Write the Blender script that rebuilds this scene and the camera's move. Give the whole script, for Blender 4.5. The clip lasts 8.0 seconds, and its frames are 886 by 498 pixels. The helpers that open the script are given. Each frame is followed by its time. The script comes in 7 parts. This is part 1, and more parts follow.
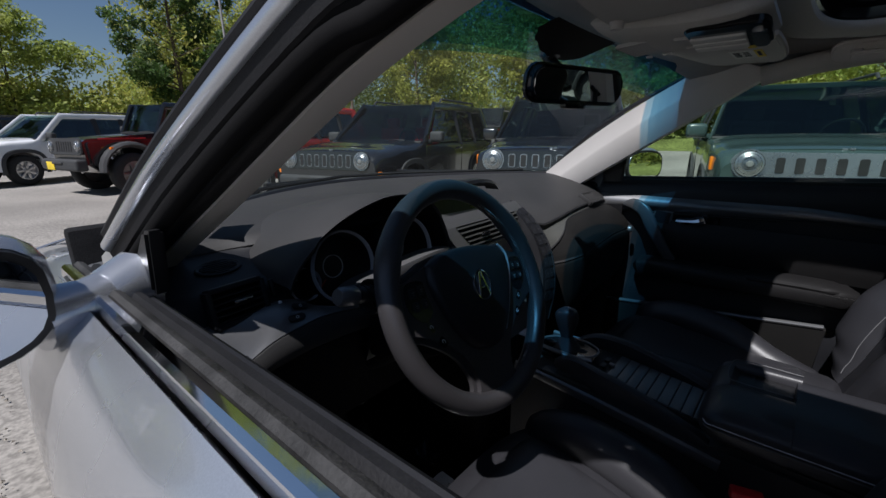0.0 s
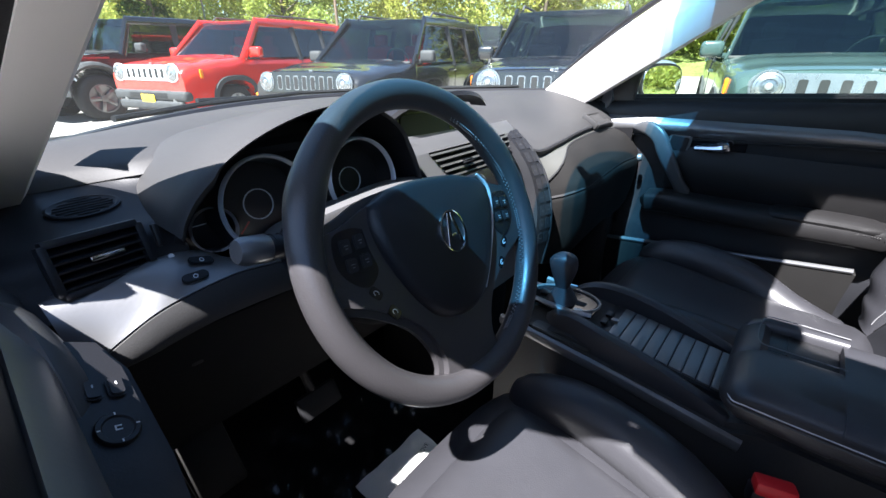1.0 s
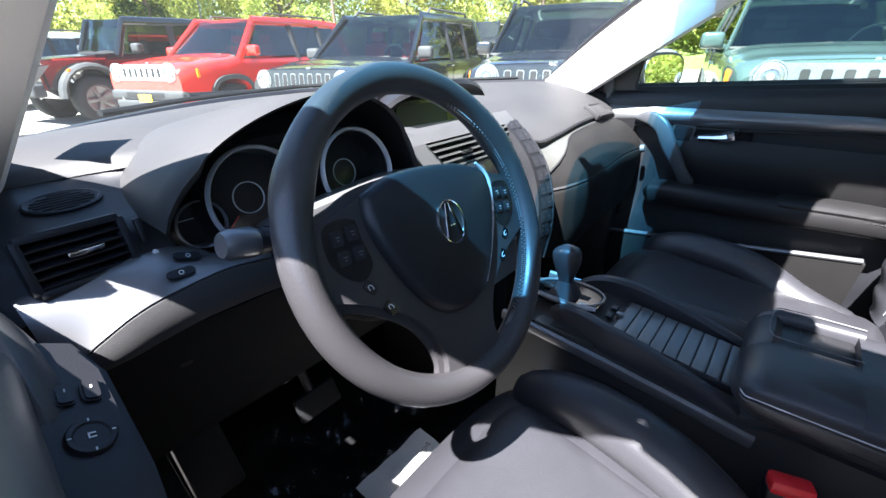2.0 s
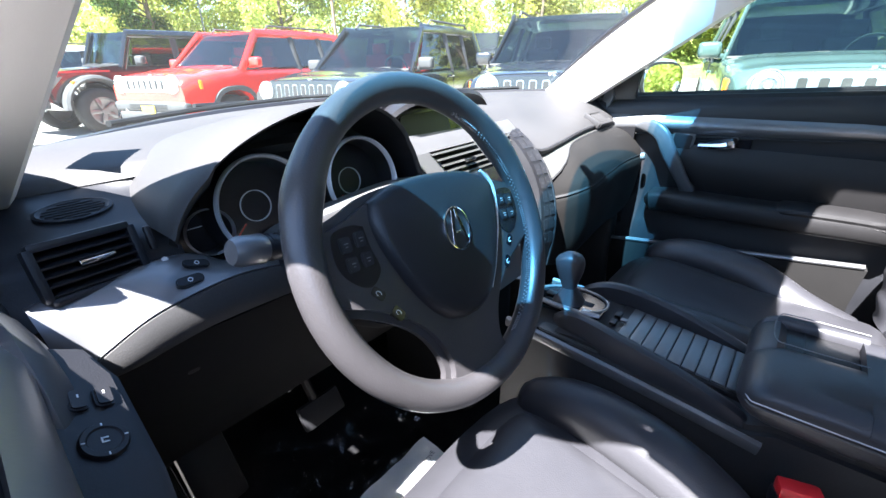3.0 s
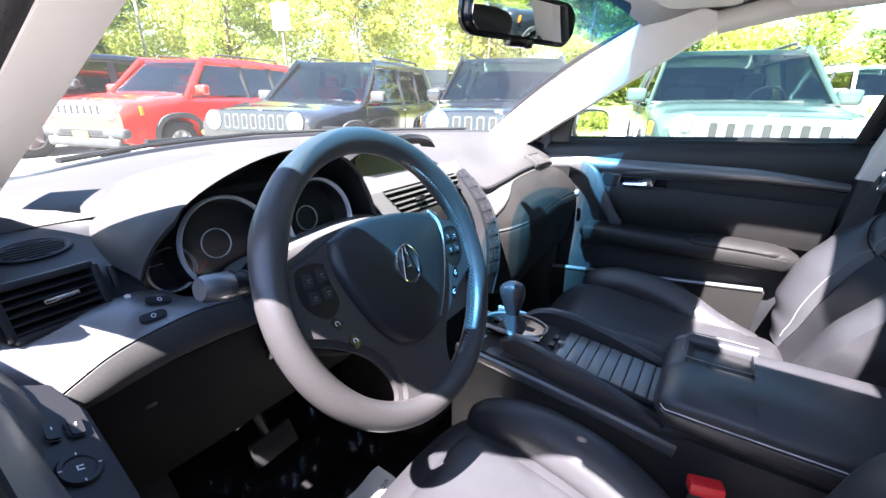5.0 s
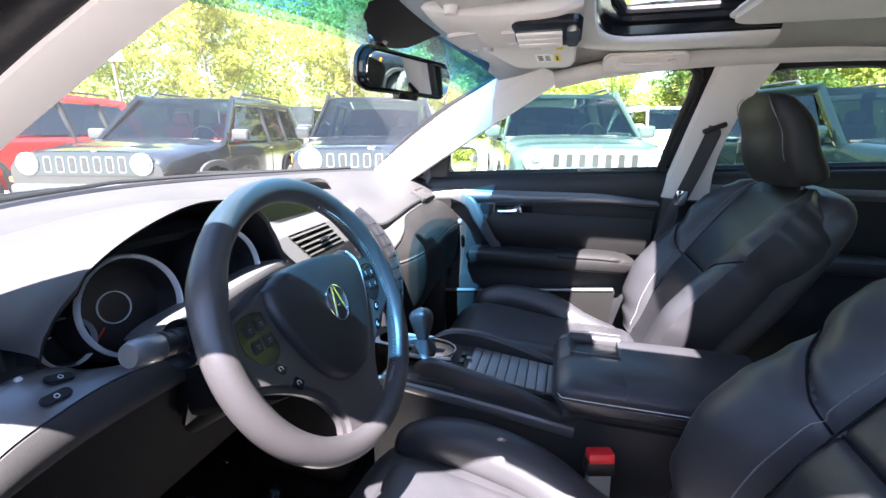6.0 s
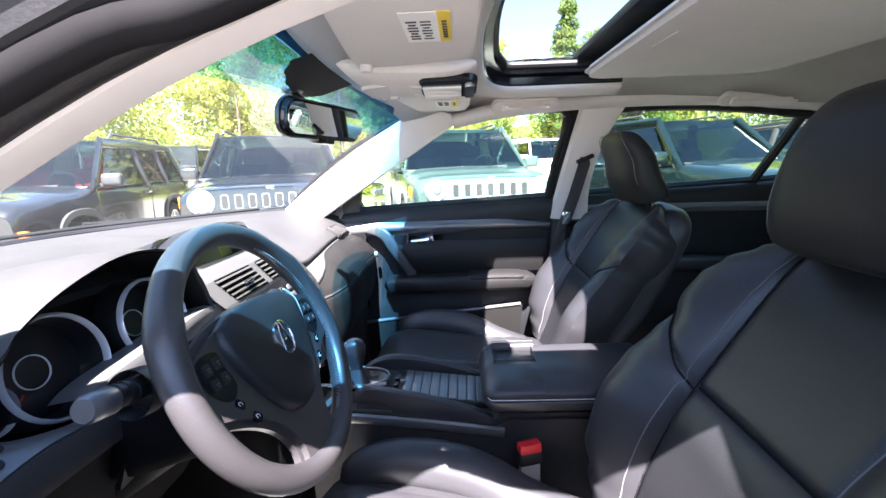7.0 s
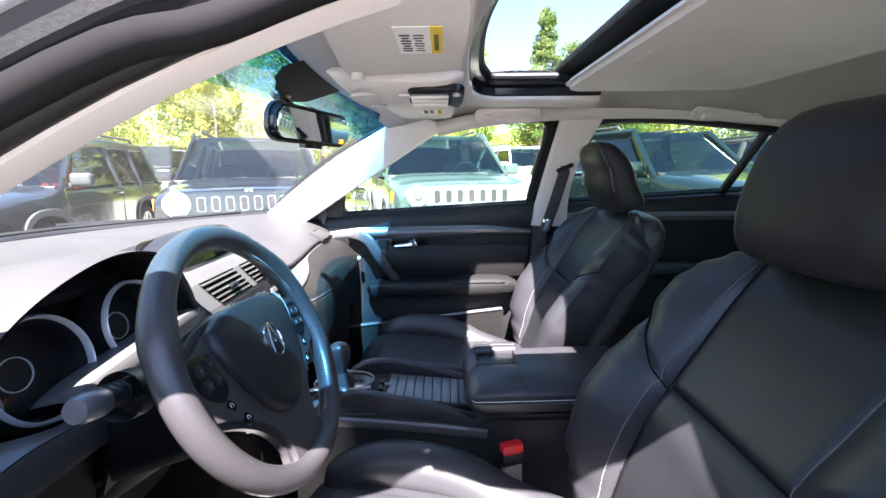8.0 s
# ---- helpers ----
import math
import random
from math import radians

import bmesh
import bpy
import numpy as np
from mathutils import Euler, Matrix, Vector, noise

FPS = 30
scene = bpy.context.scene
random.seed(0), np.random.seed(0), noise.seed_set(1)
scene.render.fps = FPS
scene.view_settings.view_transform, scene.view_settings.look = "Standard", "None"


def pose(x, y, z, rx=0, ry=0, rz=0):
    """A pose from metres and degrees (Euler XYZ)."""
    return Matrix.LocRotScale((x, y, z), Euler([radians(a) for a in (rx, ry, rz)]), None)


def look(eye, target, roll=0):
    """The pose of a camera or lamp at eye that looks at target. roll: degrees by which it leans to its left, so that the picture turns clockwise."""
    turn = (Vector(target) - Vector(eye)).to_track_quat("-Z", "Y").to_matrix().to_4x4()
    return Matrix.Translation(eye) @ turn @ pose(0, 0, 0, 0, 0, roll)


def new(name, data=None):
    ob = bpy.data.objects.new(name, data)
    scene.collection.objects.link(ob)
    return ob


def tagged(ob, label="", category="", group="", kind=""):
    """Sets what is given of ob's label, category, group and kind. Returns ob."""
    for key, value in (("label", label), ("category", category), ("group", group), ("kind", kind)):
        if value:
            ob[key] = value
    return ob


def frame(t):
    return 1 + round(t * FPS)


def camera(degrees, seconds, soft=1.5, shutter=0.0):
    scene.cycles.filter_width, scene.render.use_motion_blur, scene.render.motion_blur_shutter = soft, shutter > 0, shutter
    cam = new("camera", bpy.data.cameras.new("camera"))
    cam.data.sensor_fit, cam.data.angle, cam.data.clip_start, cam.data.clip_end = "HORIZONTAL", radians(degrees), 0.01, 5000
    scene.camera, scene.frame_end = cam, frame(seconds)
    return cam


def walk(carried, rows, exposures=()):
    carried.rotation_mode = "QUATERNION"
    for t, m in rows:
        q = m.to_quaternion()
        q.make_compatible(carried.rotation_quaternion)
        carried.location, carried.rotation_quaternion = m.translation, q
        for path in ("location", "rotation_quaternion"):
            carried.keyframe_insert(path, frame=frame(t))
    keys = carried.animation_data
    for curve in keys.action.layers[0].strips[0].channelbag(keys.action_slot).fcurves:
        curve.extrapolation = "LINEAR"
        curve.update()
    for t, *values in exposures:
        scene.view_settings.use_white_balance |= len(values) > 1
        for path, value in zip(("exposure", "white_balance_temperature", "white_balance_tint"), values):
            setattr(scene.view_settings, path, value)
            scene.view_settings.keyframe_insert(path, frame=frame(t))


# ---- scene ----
cam = camera(94.1, 8.0)
PATH = [
    (0, (-0.8721, -0.3544, 1.1911), (0.5774, 0.9080, 0.6383), -0.42),
    (0.3, (-0.7930, -0.3020, 1.1810), (0.6250, 0.9340, 0.5020), 0.90),
    (0.5, (-0.7556, -0.2952, 1.1688), (0.6525, 0.9240, 0.4405), 0.74),
    (1, (-0.7093, -0.2729, 1.1398), (0.6675, 0.8966, 0.2818), -0.20),
    (1.5, (-0.6917, -0.2647, 1.1255), (0.6776, 0.8989, 0.2465), -0.91),
    (3, (-0.7017, -0.2617, 1.1237), (0.6818, 0.9205, 0.2937), -1.29),
    (3.5, (-0.7046, -0.2637, 1.1278), (0.7084, 0.8982, 0.3178), -0.87),
    (4, (-0.7105, -0.2708, 1.1329), (0.7365, 0.8728, 0.3589), -0.44),
    (5.5, (-0.7717, -0.3021, 1.1651), (0.9241, 0.5559, 0.5421), 0.69),
    (6, (-0.8155, -0.2732, 1.1745), (1.0312, 0.2621, 0.6225), 0.32),
    (6.5, (-0.8604, -0.2592, 1.1797), (1.0609, 0.0074, 0.6892), -0.88),
    (7, (-0.8962, -0.2503, 1.1857), (1.0592, -0.1515, 0.7777), -1.66),
    (7.5, (-0.9082, -0.2423, 1.1881), (1.0538, -0.2297, 0.8031), -0.99),
    (8, (-0.9152, -0.2383, 1.1883), (1.0479, -0.2377, 0.8051), -0.58),
]
# ---------------------------------------------------------------- light
EXPOSURE = [(t, e, 5900 if t < 5 else 6200, 11 if t < 4 else 18) for t, e in ((0.0, -0.15), (0.3, 0.40), (0.5, 1.3), (0.8, 2.05), (1.0, 2.45), (1.5, 2.8), (3.0, 3.52), (5.5, 3.72), (8.0, 3.54))]
walk(cam, [(t, look(eye, target, roll)) for t, eye, target, roll in PATH], EXPOSURE)

SUN_EL, SUN_AZ = radians(59), radians(-1)
SUN = Vector((-math.cos(SUN_EL) * math.cos(SUN_AZ), math.cos(SUN_EL) * math.sin(SUN_AZ), math.sin(SUN_EL)))
world = bpy.data.worlds.new("world")
scene.world = world
world.use_nodes = True
sky = world.node_tree.nodes.new("ShaderNodeTexSky")
sky.sky_type, sky.sun_disc = "NISHITA", False
sky.sun_elevation, sky.sun_rotation = SUN_EL, math.atan2(SUN.x, SUN.y)
sky.dust_density, sky.ozone_density = 0.6, 2.0
world.node_tree.nodes["Background"].inputs["Strength"].default_value = 0.060
world.node_tree.links.new(sky.outputs[0], world.node_tree.nodes["Background"].inputs["Color"])
sun = new("sun", bpy.data.lights.new("sun", "SUN"))
sun.data.energy, sun.data.angle, sun.data.color = 6.4, radians(0.6), (1.0, 0.93, 0.86)
sun.matrix_world = look((0, 0, 30), tuple(Vector((0, 0, 30)) - SUN))


# ---------------------------------------------------------------- materials
def shader(name, base, rough=0.5, metal=0.0, var=0.12, scale=8.0, bump=0.0, bscale=200.0, spec=0.5, coat=0.0, fine=0.0, speck=0.0):
    """A surface whose colour and gloss vary at a large and a small scale, with fine relief."""
    m = bpy.data.materials.new(name)
    m.use_nodes = True
    t = m.node_tree
    n, li = t.nodes, t.links
    b = n["Principled BSDF"]
    b.inputs["Metallic"].default_value = metal
    b.inputs["Specular IOR Level"].default_value = spec
    b.inputs["Coat Weight"].default_value = coat
    b.inputs["Coat Roughness"].default_value = 0.04
    co = n.new("ShaderNodeTexCoord")
    big = n.new("ShaderNodeTexNoise")
    big.inputs["Scale"].default_value, big.inputs["Detail"].default_value = scale, 5.0
    li.new(co.outputs["Object"], big.inputs["Vector"])
    small = n.new("ShaderNodeTexNoise")
    small.inputs["Scale"].default_value, small.inputs["Detail"].default_value = bscale, 3.0
    li.new(co.outputs["Object"], small.inputs["Vector"])
    ramp = n.new("ShaderNodeMapRange")
    ramp.inputs["From Min"].default_value, ramp.inputs["From Max"].default_value = 0.3, 0.7
    ramp.inputs["To Min"].default_value, ramp.inputs["To Max"].default_value = 1 - var, 1 + var
    li.new(big.outputs["Fac"], ramp.inputs["Value"])
    ramp2 = n.new("ShaderNodeMapRange")
    ramp2.inputs["From Min"].default_value, ramp2.inputs["From Max"].default_value = 0.35, 0.65
    ramp2.inputs["To Min"].default_value, ramp2.inputs["To Max"].default_value = 1 - fine - speck, 1 + fine
    li.new(small.outputs["Fac"], ramp2.inputs["Value"])
    mul = n.new("ShaderNodeMath")
    mul.operation = "MULTIPLY"
    li.new(ramp.outputs[0], mul.inputs[0])
    li.new(ramp2.outputs[0], mul.inputs[1])
    mix = n.new("ShaderNodeVectorMath")
    mix.operation = "SCALE"
    mix.inputs[0].default_value = base
    li.new(mul.outputs[0], mix.inputs["Scale"])
    li.new(mix.outputs[0], b.inputs["Base Color"])
    rr = n.new("ShaderNodeMapRange")
    rr.inputs["To Min"].default_value, rr.inputs["To Max"].default_value = max(0.02, rough * 0.8), min(1.0, rough * 1.2)
    li.new(big.outputs["Fac"], rr.inputs["Value"])
    li.new(rr.outputs[0], b.inputs["Roughness"])
    if bump:
        bp = n.new("ShaderNodeBump")
        bp.inputs["Strength"].default_value, bp.inputs["Distance"].default_value = bump, 0.002
        li.new(small.outputs["Fac"], bp.inputs["Height"])
        li.new(bp.outputs[0], b.inputs["Normal"])
    return m


def glass(name, tint=(0.9, 0.95, 0.93), gloss=0.02, sheen=0.018, edge=0.6, dust_haze=0.0):
    """A clear pane: light passes, tinted, with Fresnel gloss."""
    m = bpy.data.materials.new(name)
    m.use_nodes = True
    t = m.node_tree
    n, li = t.nodes, t.links
    n.remove(n["Principled BSDF"])
    tr, gl, mx = n.new("ShaderNodeBsdfTransparent"), n.new("ShaderNodeBsdfGlossy"), n.new("ShaderNodeMixShader")
    lw, pw, ma = n.new("ShaderNodeLayerWeight"), n.new("ShaderNodeMath"), n.new("ShaderNodeMath")
    tr.inputs["Color"].default_value = (*tint, 1)
    gl.inputs["Roughness"].default_value = gloss
    lw.inputs["Blend"].default_value = 0.5
    pw.operation, ma.operation = "POWER", "MULTIPLY_ADD"
    pw.inputs[1].default_value = 5.0
    ma.inputs[1].default_value, ma.inputs[2].default_value = edge, sheen
    li.new(lw.outputs["Facing"], pw.inputs[0])
    li.new(pw.outputs[0], ma.inputs[0])
    li.new(ma.outputs[0], mx.inputs["Fac"])
    li.new(tr.outputs[0], mx.inputs[1])
    li.new(gl.outputs[0], mx.inputs[2])
    out = mx.outputs[0]
    if dust_haze:
        # uneven translucent share: dust that also lays a pale haze over the view
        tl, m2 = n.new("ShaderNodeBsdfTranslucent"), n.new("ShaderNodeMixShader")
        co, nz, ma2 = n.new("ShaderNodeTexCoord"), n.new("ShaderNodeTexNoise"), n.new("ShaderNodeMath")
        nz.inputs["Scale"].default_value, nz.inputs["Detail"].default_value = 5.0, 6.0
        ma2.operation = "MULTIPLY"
        ma2.inputs[1].default_value = 2 * dust_haze
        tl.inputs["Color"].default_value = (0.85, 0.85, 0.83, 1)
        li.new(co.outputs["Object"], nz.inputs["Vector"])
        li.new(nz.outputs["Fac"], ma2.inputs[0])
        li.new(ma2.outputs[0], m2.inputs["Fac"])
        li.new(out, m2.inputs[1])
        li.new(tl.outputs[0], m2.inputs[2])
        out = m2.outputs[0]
    li.new(out, n["Material Output"].inputs["Surface"])
    return m


def leather(name, base, rough=0.42, holes=False, spec=0.5):
    """Grained hide with soft wrinkles; perforated where holes is set."""
    m = shader(name, base, rough, 0, 0.15, 6, 0, 420, spec)
    t = m.node_tree
    n, li = t.nodes, t.links
    b = n["Principled BSDF"]
    co = n.new("ShaderNodeTexCoord")
    v = n.new("ShaderNodeTexVoronoi")
    v.inputs["Scale"].default_value = 260 if holes else 520
    li.new(co.outputs["Object"], v.inputs["Vector"])
    w = n.new("ShaderNodeTexNoise")
    w.inputs["Scale"].default_value, w.inputs["Detail"].default_value, w.inputs["Distortion"].default_value = 14, 4, 1.2
    li.new(co.outputs["Object"], w.inputs["Vector"])
    b1, b2 = n.new("ShaderNodeBump"), n.new("ShaderNodeBump")
    b1.inputs["Strength"].default_value, b1.inputs["Distance"].default_value = 0.10, 0.005
    b2.inputs["Strength"].default_value, b2.inputs["Distance"].default_value = 0.12, 0.0010
    li.new(w.outputs["Fac"], b1.inputs["Height"])
    li.new(v.outputs["Distance"], b2.inputs["Height"])
    li.new(b1.outputs[0], b2.inputs["Normal"])
    li.new(b2.outputs[0], b.inputs["Normal"])
    return m


M = dict(
    pad=shader("soft_dash_plastic", (0.029, 0.0285, 0.0288), 0.62, 0, 0.10, 5, 0.10, 700, 0.35, fine=0.12),
    black=shader("black_plastic", (0.009, 0.009, 0.0105), 0.45, 0, 0.2, 7, 0.10, 600, 0.4),
    panel=shader("dark_door_plastic", (0.0145, 0.015, 0.0175), 0.45, 0, 0.15, 6, 0.12, 650, 0.32),
    gloss=shader("gloss_black_plastic", (0.009, 0.009, 0.011), 0.14, 0, 0.1, 9, 0, 100, 0.5),
    trim=shader("brushed_grey_trim", (0.165, 0.167, 0.172), 0.36, 0.6, 0.06, 5, 0.04, 300, 0.5),
    wood=shader("satin_grey_green_trim", (0.066, 0.067, 0.061), 0.46, 0.1, 0.06, 5, 0.03, 300, 0.5),
    inset=shader("satin_grey_inset", (0.06, 0.062, 0.058), 0.40, 0.2, 0.06, 5, 0.03, 300, 0.5),
    silver=shader("satin_silver_plastic", (0.17, 0.17, 0.174), 0.38, 0.5, 0.06, 8, 0.05, 400, 0.5),
    ring=shader("bright_ring", (0.62, 0.62, 0.64), 0.30, 0.35, 0.05, 10),
    chrome=shader("chrome", (0.78, 0.78, 0.8), 0.08, 1.0, 0.04, 10),
    hide=leather("black_leather", (0.0270, 0.0268, 0.0305), 0.42),
    perf=leather("perforated_black_leather", (0.0150, 0.0153, 0.0180), 0.42, True),
    doorplastic=shader("door_pocket_plastic", (0.0080, 0.0076, 0.0073), 0.7, 0, 0.15, 6, 0.15, 650, 0.2),
    doorhide=leather("door_leather", (0.0120, 0.0115, 0.0118), 0.5, spec=0.28),
    cover=shader("airbag_cover_plastic", (0.0115, 0.0117, 0.0138), 0.42, 0, 0.10, 9, 0.10, 700, 0.38, fine=0.05),
    rim=leather("steering_wheel_leather", (0.036, 0.034, 0.036), 0.36),
    palethread=shader("pale_stitching", (0.50, 0.50, 0.51), 0.7, 0, 0.2, 60, 0.2, 900),
    rimthread=shader("rim_stitching_thread", (0.24, 0.24, 0.245), 0.75, 0, 0.2, 60, 0.2, 900),
    seatthread=shader("pale_seat_stitching", (0.14, 0.14, 0.145), 0.75, 0, 0.2, 60, 0.2, 900),
    thread=shader("grey_stitching", (0.085, 0.083, 0.082), 0.8, 0, 0.2, 60, 0.2, 900),
    liner=shader("beige_headliner_cloth", (0.62, 0.592, 0.555), 0.95, 0, 0.06, 4, 0.25, 900, 0.15, fine=0.06),
    pillar=shader("light_pillar_trim", (0.62, 0.59, 0.565), 0.72, 0, 0.04, 5, 0.06, 800, 0.25),
    rubber=shader("black_rubber_seal", (0.010, 0.010, 0.0115), 0.62, 0, 0.25, 12, 0.2, 350, 0.3, speck=0.2),
    seal=shader("smooth_window_seal", (0.0046, 0.0044, 0.0048), 0.85, 0, 0.12, 12, 0.04, 500, 0.12),
    dusty=shader("dusty_weatherstrip", (0.034, 0.0335, 0.0335), 0.7, 0, 0.4, 30, 0.5, 300, 0.25, speck=0.2),
    carpet=shader("black_carpet", (0.014, 0.014, 0.015), 1.0, 0, 0.3, 20, 1.0, 500, 0.1, fine=0.3),
    paint=shader("silver_metallic_paint", (0.50, 0.52, 0.56), 0.28, 0.75, 0.05, 3, 0.0, 900, 0.5, 0.8, fine=0.05),
    red=shader("red_buckle_plastic", (0.55, 0.02, 0.025), 0.35, 0, 0.1, 20),
    grey=shader("grey_plastic", (0.20, 0.20, 0.20), 0.5, 0, 0.1, 10, 0.2, 500),
    paper=shader("white_paper", (0.75, 0.74, 0.70), 0.8, 0, 0.06, 12),
    ink=shader("dark_ink", (0.04, 0.04, 0.045), 0.8),
    yellow=shader("yellow_label", (0.75, 0.55, 0.03), 0.7),
    legend=shader("pale_legend", (0.6, 0.62, 0.64), 0.6),
    dial=shader("dial_face", (0.007, 0.007, 0.009), 0.35, 0, 0.1, 20),
    lcd=shader("display_face", (0.015, 0.019, 0.0115), 0.35, 0, 0.2, 10),
    grip=shader("dark_grip_plastic", (0.055, 0.058, 0.062), 0.36, 0.1, 0.06, 5, 0.03, 500, 0.5),
    deepglass=glass("shaded_vehicle_glass", (0.36, 0.43, 0.42), 0.02, 0.10),
    lime=shader("lime_graphics", (0.35, 0.75, 0.05), 0.4),
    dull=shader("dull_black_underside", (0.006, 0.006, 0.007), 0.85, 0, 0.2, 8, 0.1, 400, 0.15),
    needle=shader("red_needle", (0.5, 0.03, 0.02), 0.5),
    belt=shader("grey_seat_belt_webbing", (0.060, 0.060, 0.062), 0.85, 0, 0.1, 20, 0.6, 900),
    mirror=shader("mirror_glass", (0.9, 0.92, 0.93), 0.015, 1.0, 0.01, 2),
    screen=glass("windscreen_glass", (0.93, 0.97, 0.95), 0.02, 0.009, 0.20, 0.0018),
    **{"band%d" % k: glass("windscreen_tint_band", c, 0.02, 0.008, 0.12) for k, c in enumerate(((0.36, 0.64, 0.82), (0.13, 0.40, 0.62), (0.09, 0.32, 0.53), (0.07, 0.26, 0.45), (0.05, 0.19, 0.36), (0.04, 0.14, 0.26)))},
    side=glass("green_tinted_glass", (0.86, 0.95, 0.90)),
    dark=glass("privacy_glass", (0.72, 0.82, 0.77)),
    roofglass=glass("sunroof_glass", (0.85, 0.86, 0.85), 0.02, 0.006, 0.08),
    lens=glass("instrument_lens", (0.97, 0.97, 0.97)),
    film=glass("clear_plastic_film", (0.80, 0.80, 0.80), 0.06),
    tyre=shader("tyre_rubber", (0.022, 0.022, 0.022), 0.85, 0, 0.25, 15, 0.6, 120, 0.3),
    alloy=shader("alloy_wheel", (0.55, 0.55, 0.56), 0.3, 0.9, 0.1, 12),
    darkalloy=shader("dark_alloy_wheel", (0.22, 0.22, 0.22), 0.35, 0.8, 0.1, 12),
    moulding=shader("dark_unpainted_moulding", (0.045, 0.046, 0.048), 0.65, 0, 0.15, 8, 0.4, 300, 0.3),
    lamp=shader("clear_headlight", (0.24, 0.25, 0.26), 0.22, 0.8, 0.35, 60, 0, 100, 0.6, 0.8),
    amber=shader("amber_lens", (0.85, 0.22, 0.01), 0.2, 0, 0.1, 20, 0, 100, 0.5, 0.6),
    slot=shader("grille_opening", (0.01, 0.01, 0.011), 0.7),
    brightgrille=shader("satin_chrome_grille", (0.36, 0.37, 0.385), 0.28, 0.8, 0.06, 10),
    cabin=shader("dark_vehicle_cabin", (0.03, 0.03, 0.033), 0.8, 0, 0.2, 5),
    redseat=shader("red_seat_cloth", (0.45, 0.02, 0.02), 0.85, 0, 0.15, 12),
    autoglass=glass("vehicle_window_glass", (0.56, 0.66, 0.64), 0.02, 0.075, 0.5),
    post=shader("galvanised_steel", (0.32, 0.32, 0.31), 0.6, 0.5, 0.15, 6, 0.2, 120),
    woodpost=shader("weathered_timber", (0.16, 0.115, 0.08), 0.9, 0, 0.25, 9, 0.8, 60, 0.2, fine=0.2),
    sign=shader("white_sign_face", (0.78, 0.78, 0.76), 0.5, 0, 0.05, 6),
    bark=shader("tree_bark", (0.11, 0.085, 0.065), 0.95, 0, 0.35, 6, 1.0, 40, 0.2, fine=0.3),
)


def foliage(name, base, var=0.35):
    """Leaves: each one has its own tint, and lets some light through."""
    m = bpy.data.materials.new(name)
    m.use_nodes = True
    t = m.node_tree
    n, li = t.nodes, t.links
    b = n["Principled BSDF"]
    g = n.new("ShaderNodeNewGeometry")
    h = n.new("ShaderNodeHueSaturation")
    h.inputs["Color"].default_value = (*base, 1)
    r1 = n.new("ShaderNodeMapRange")
    r1.inputs["To Min"].default_value, r1.inputs["To Max"].default_value = 0.46, 0.53
    r2 = n.new("ShaderNodeMapRange")
    r2.inputs["To Min"].default_value, r2.inputs["To Max"].default_value = 1 - var, 1 + var
    co, nz = n.new("ShaderNodeTexCoord"), n.new("ShaderNodeTexNoise")
    nz.inputs["Scale"].default_value = 0.45
    li.new(co.outputs["Object"], nz.inputs["Vector"])
    li.new(nz.outputs["Fac"], r1.inputs["Value"])
    li.new(g.outputs["Random Per Island"], r2.inputs["Value"])
    li.new(r1.outputs[0], h.inputs["Hue"])
    li.new(r2.outputs[0], h.inputs["Value"])
    li.new(h.outputs[0], b.inputs["Base Color"])
    b.inputs["Roughness"].default_value = 0.6
    tr, mx = n.new("ShaderNodeBsdfTranslucent"), n.new("ShaderNodeMixShader")
    li.new(h.outputs[0], tr.inputs["Color"])
    mx.inputs["Fac"].default_value = 0.5
    li.new(b.outputs[0], mx.inputs[1])
    li.new(tr.outputs[0], mx.inputs[2])
    li.new(mx.outputs[0], n["Material Output"].inputs["Surface"])
    return m


LEAF = [foliage("spring_leaves", (0.31, 0.37, 0.085)), foliage("deep_leaves", (0.07, 0.125, 0.03)), foliage("yellow_leaves", (0.36, 0.37, 0.08)), foliage("conifer_needles", (0.030, 0.062, 0.022)), foliage("fresh_green_leaves", (0.13, 0.20, 0.05))]


def paintwork(name, base, metal=0.0, rough=0.22):
    return shader(name, base, rough, metal, 0.05, 3, 0.0, 600, 0.5, 0.9, fine=0.03)


# ---------------------------------------------------------------- shaping tools
def part(name, bm, material, parent=None, label="", smooth=True, matrix=None):
    """Links a bmesh as one mesh object, under a thing or a part."""
    me = bpy.data.meshes.new(name)
    bmesh.ops.recalc_face_normals(bm, faces=bm.faces)
    bm.to_mesh(me)
    bm.free()
    me.materials.append(material)
    if smooth:
        me.shade_smooth()
        me.set_sharp_from_angle(angle=radians(38))
    ob = new(name, me)
    if parent:
        ob.parent = parent
    if matrix is not None:
        ob.matrix_basis = matrix
    if label:
        tagged(ob, label)
    return ob


def thing(name, label, category, at=(0, 0, 0), group="", kind="", rz=0.0):
    ob = new(name)
    ob.empty_display_size = 0.1
    ob.matrix_basis = pose(*at, 0, 0, rz)
    return tagged(ob, label, category, group, kind)


def merge(*bms):
    out = bmesh.new()
    for b in bms:
        me = bpy.data.meshes.new("tmp")
        b.to_mesh(me)
        b.free()
        out.from_mesh(me)
        bpy.data.meshes.remove(me)
    return out


def moved(bm, m):
    bmesh.ops.transform(bm, matrix=m, verts=bm.verts)
    return bm


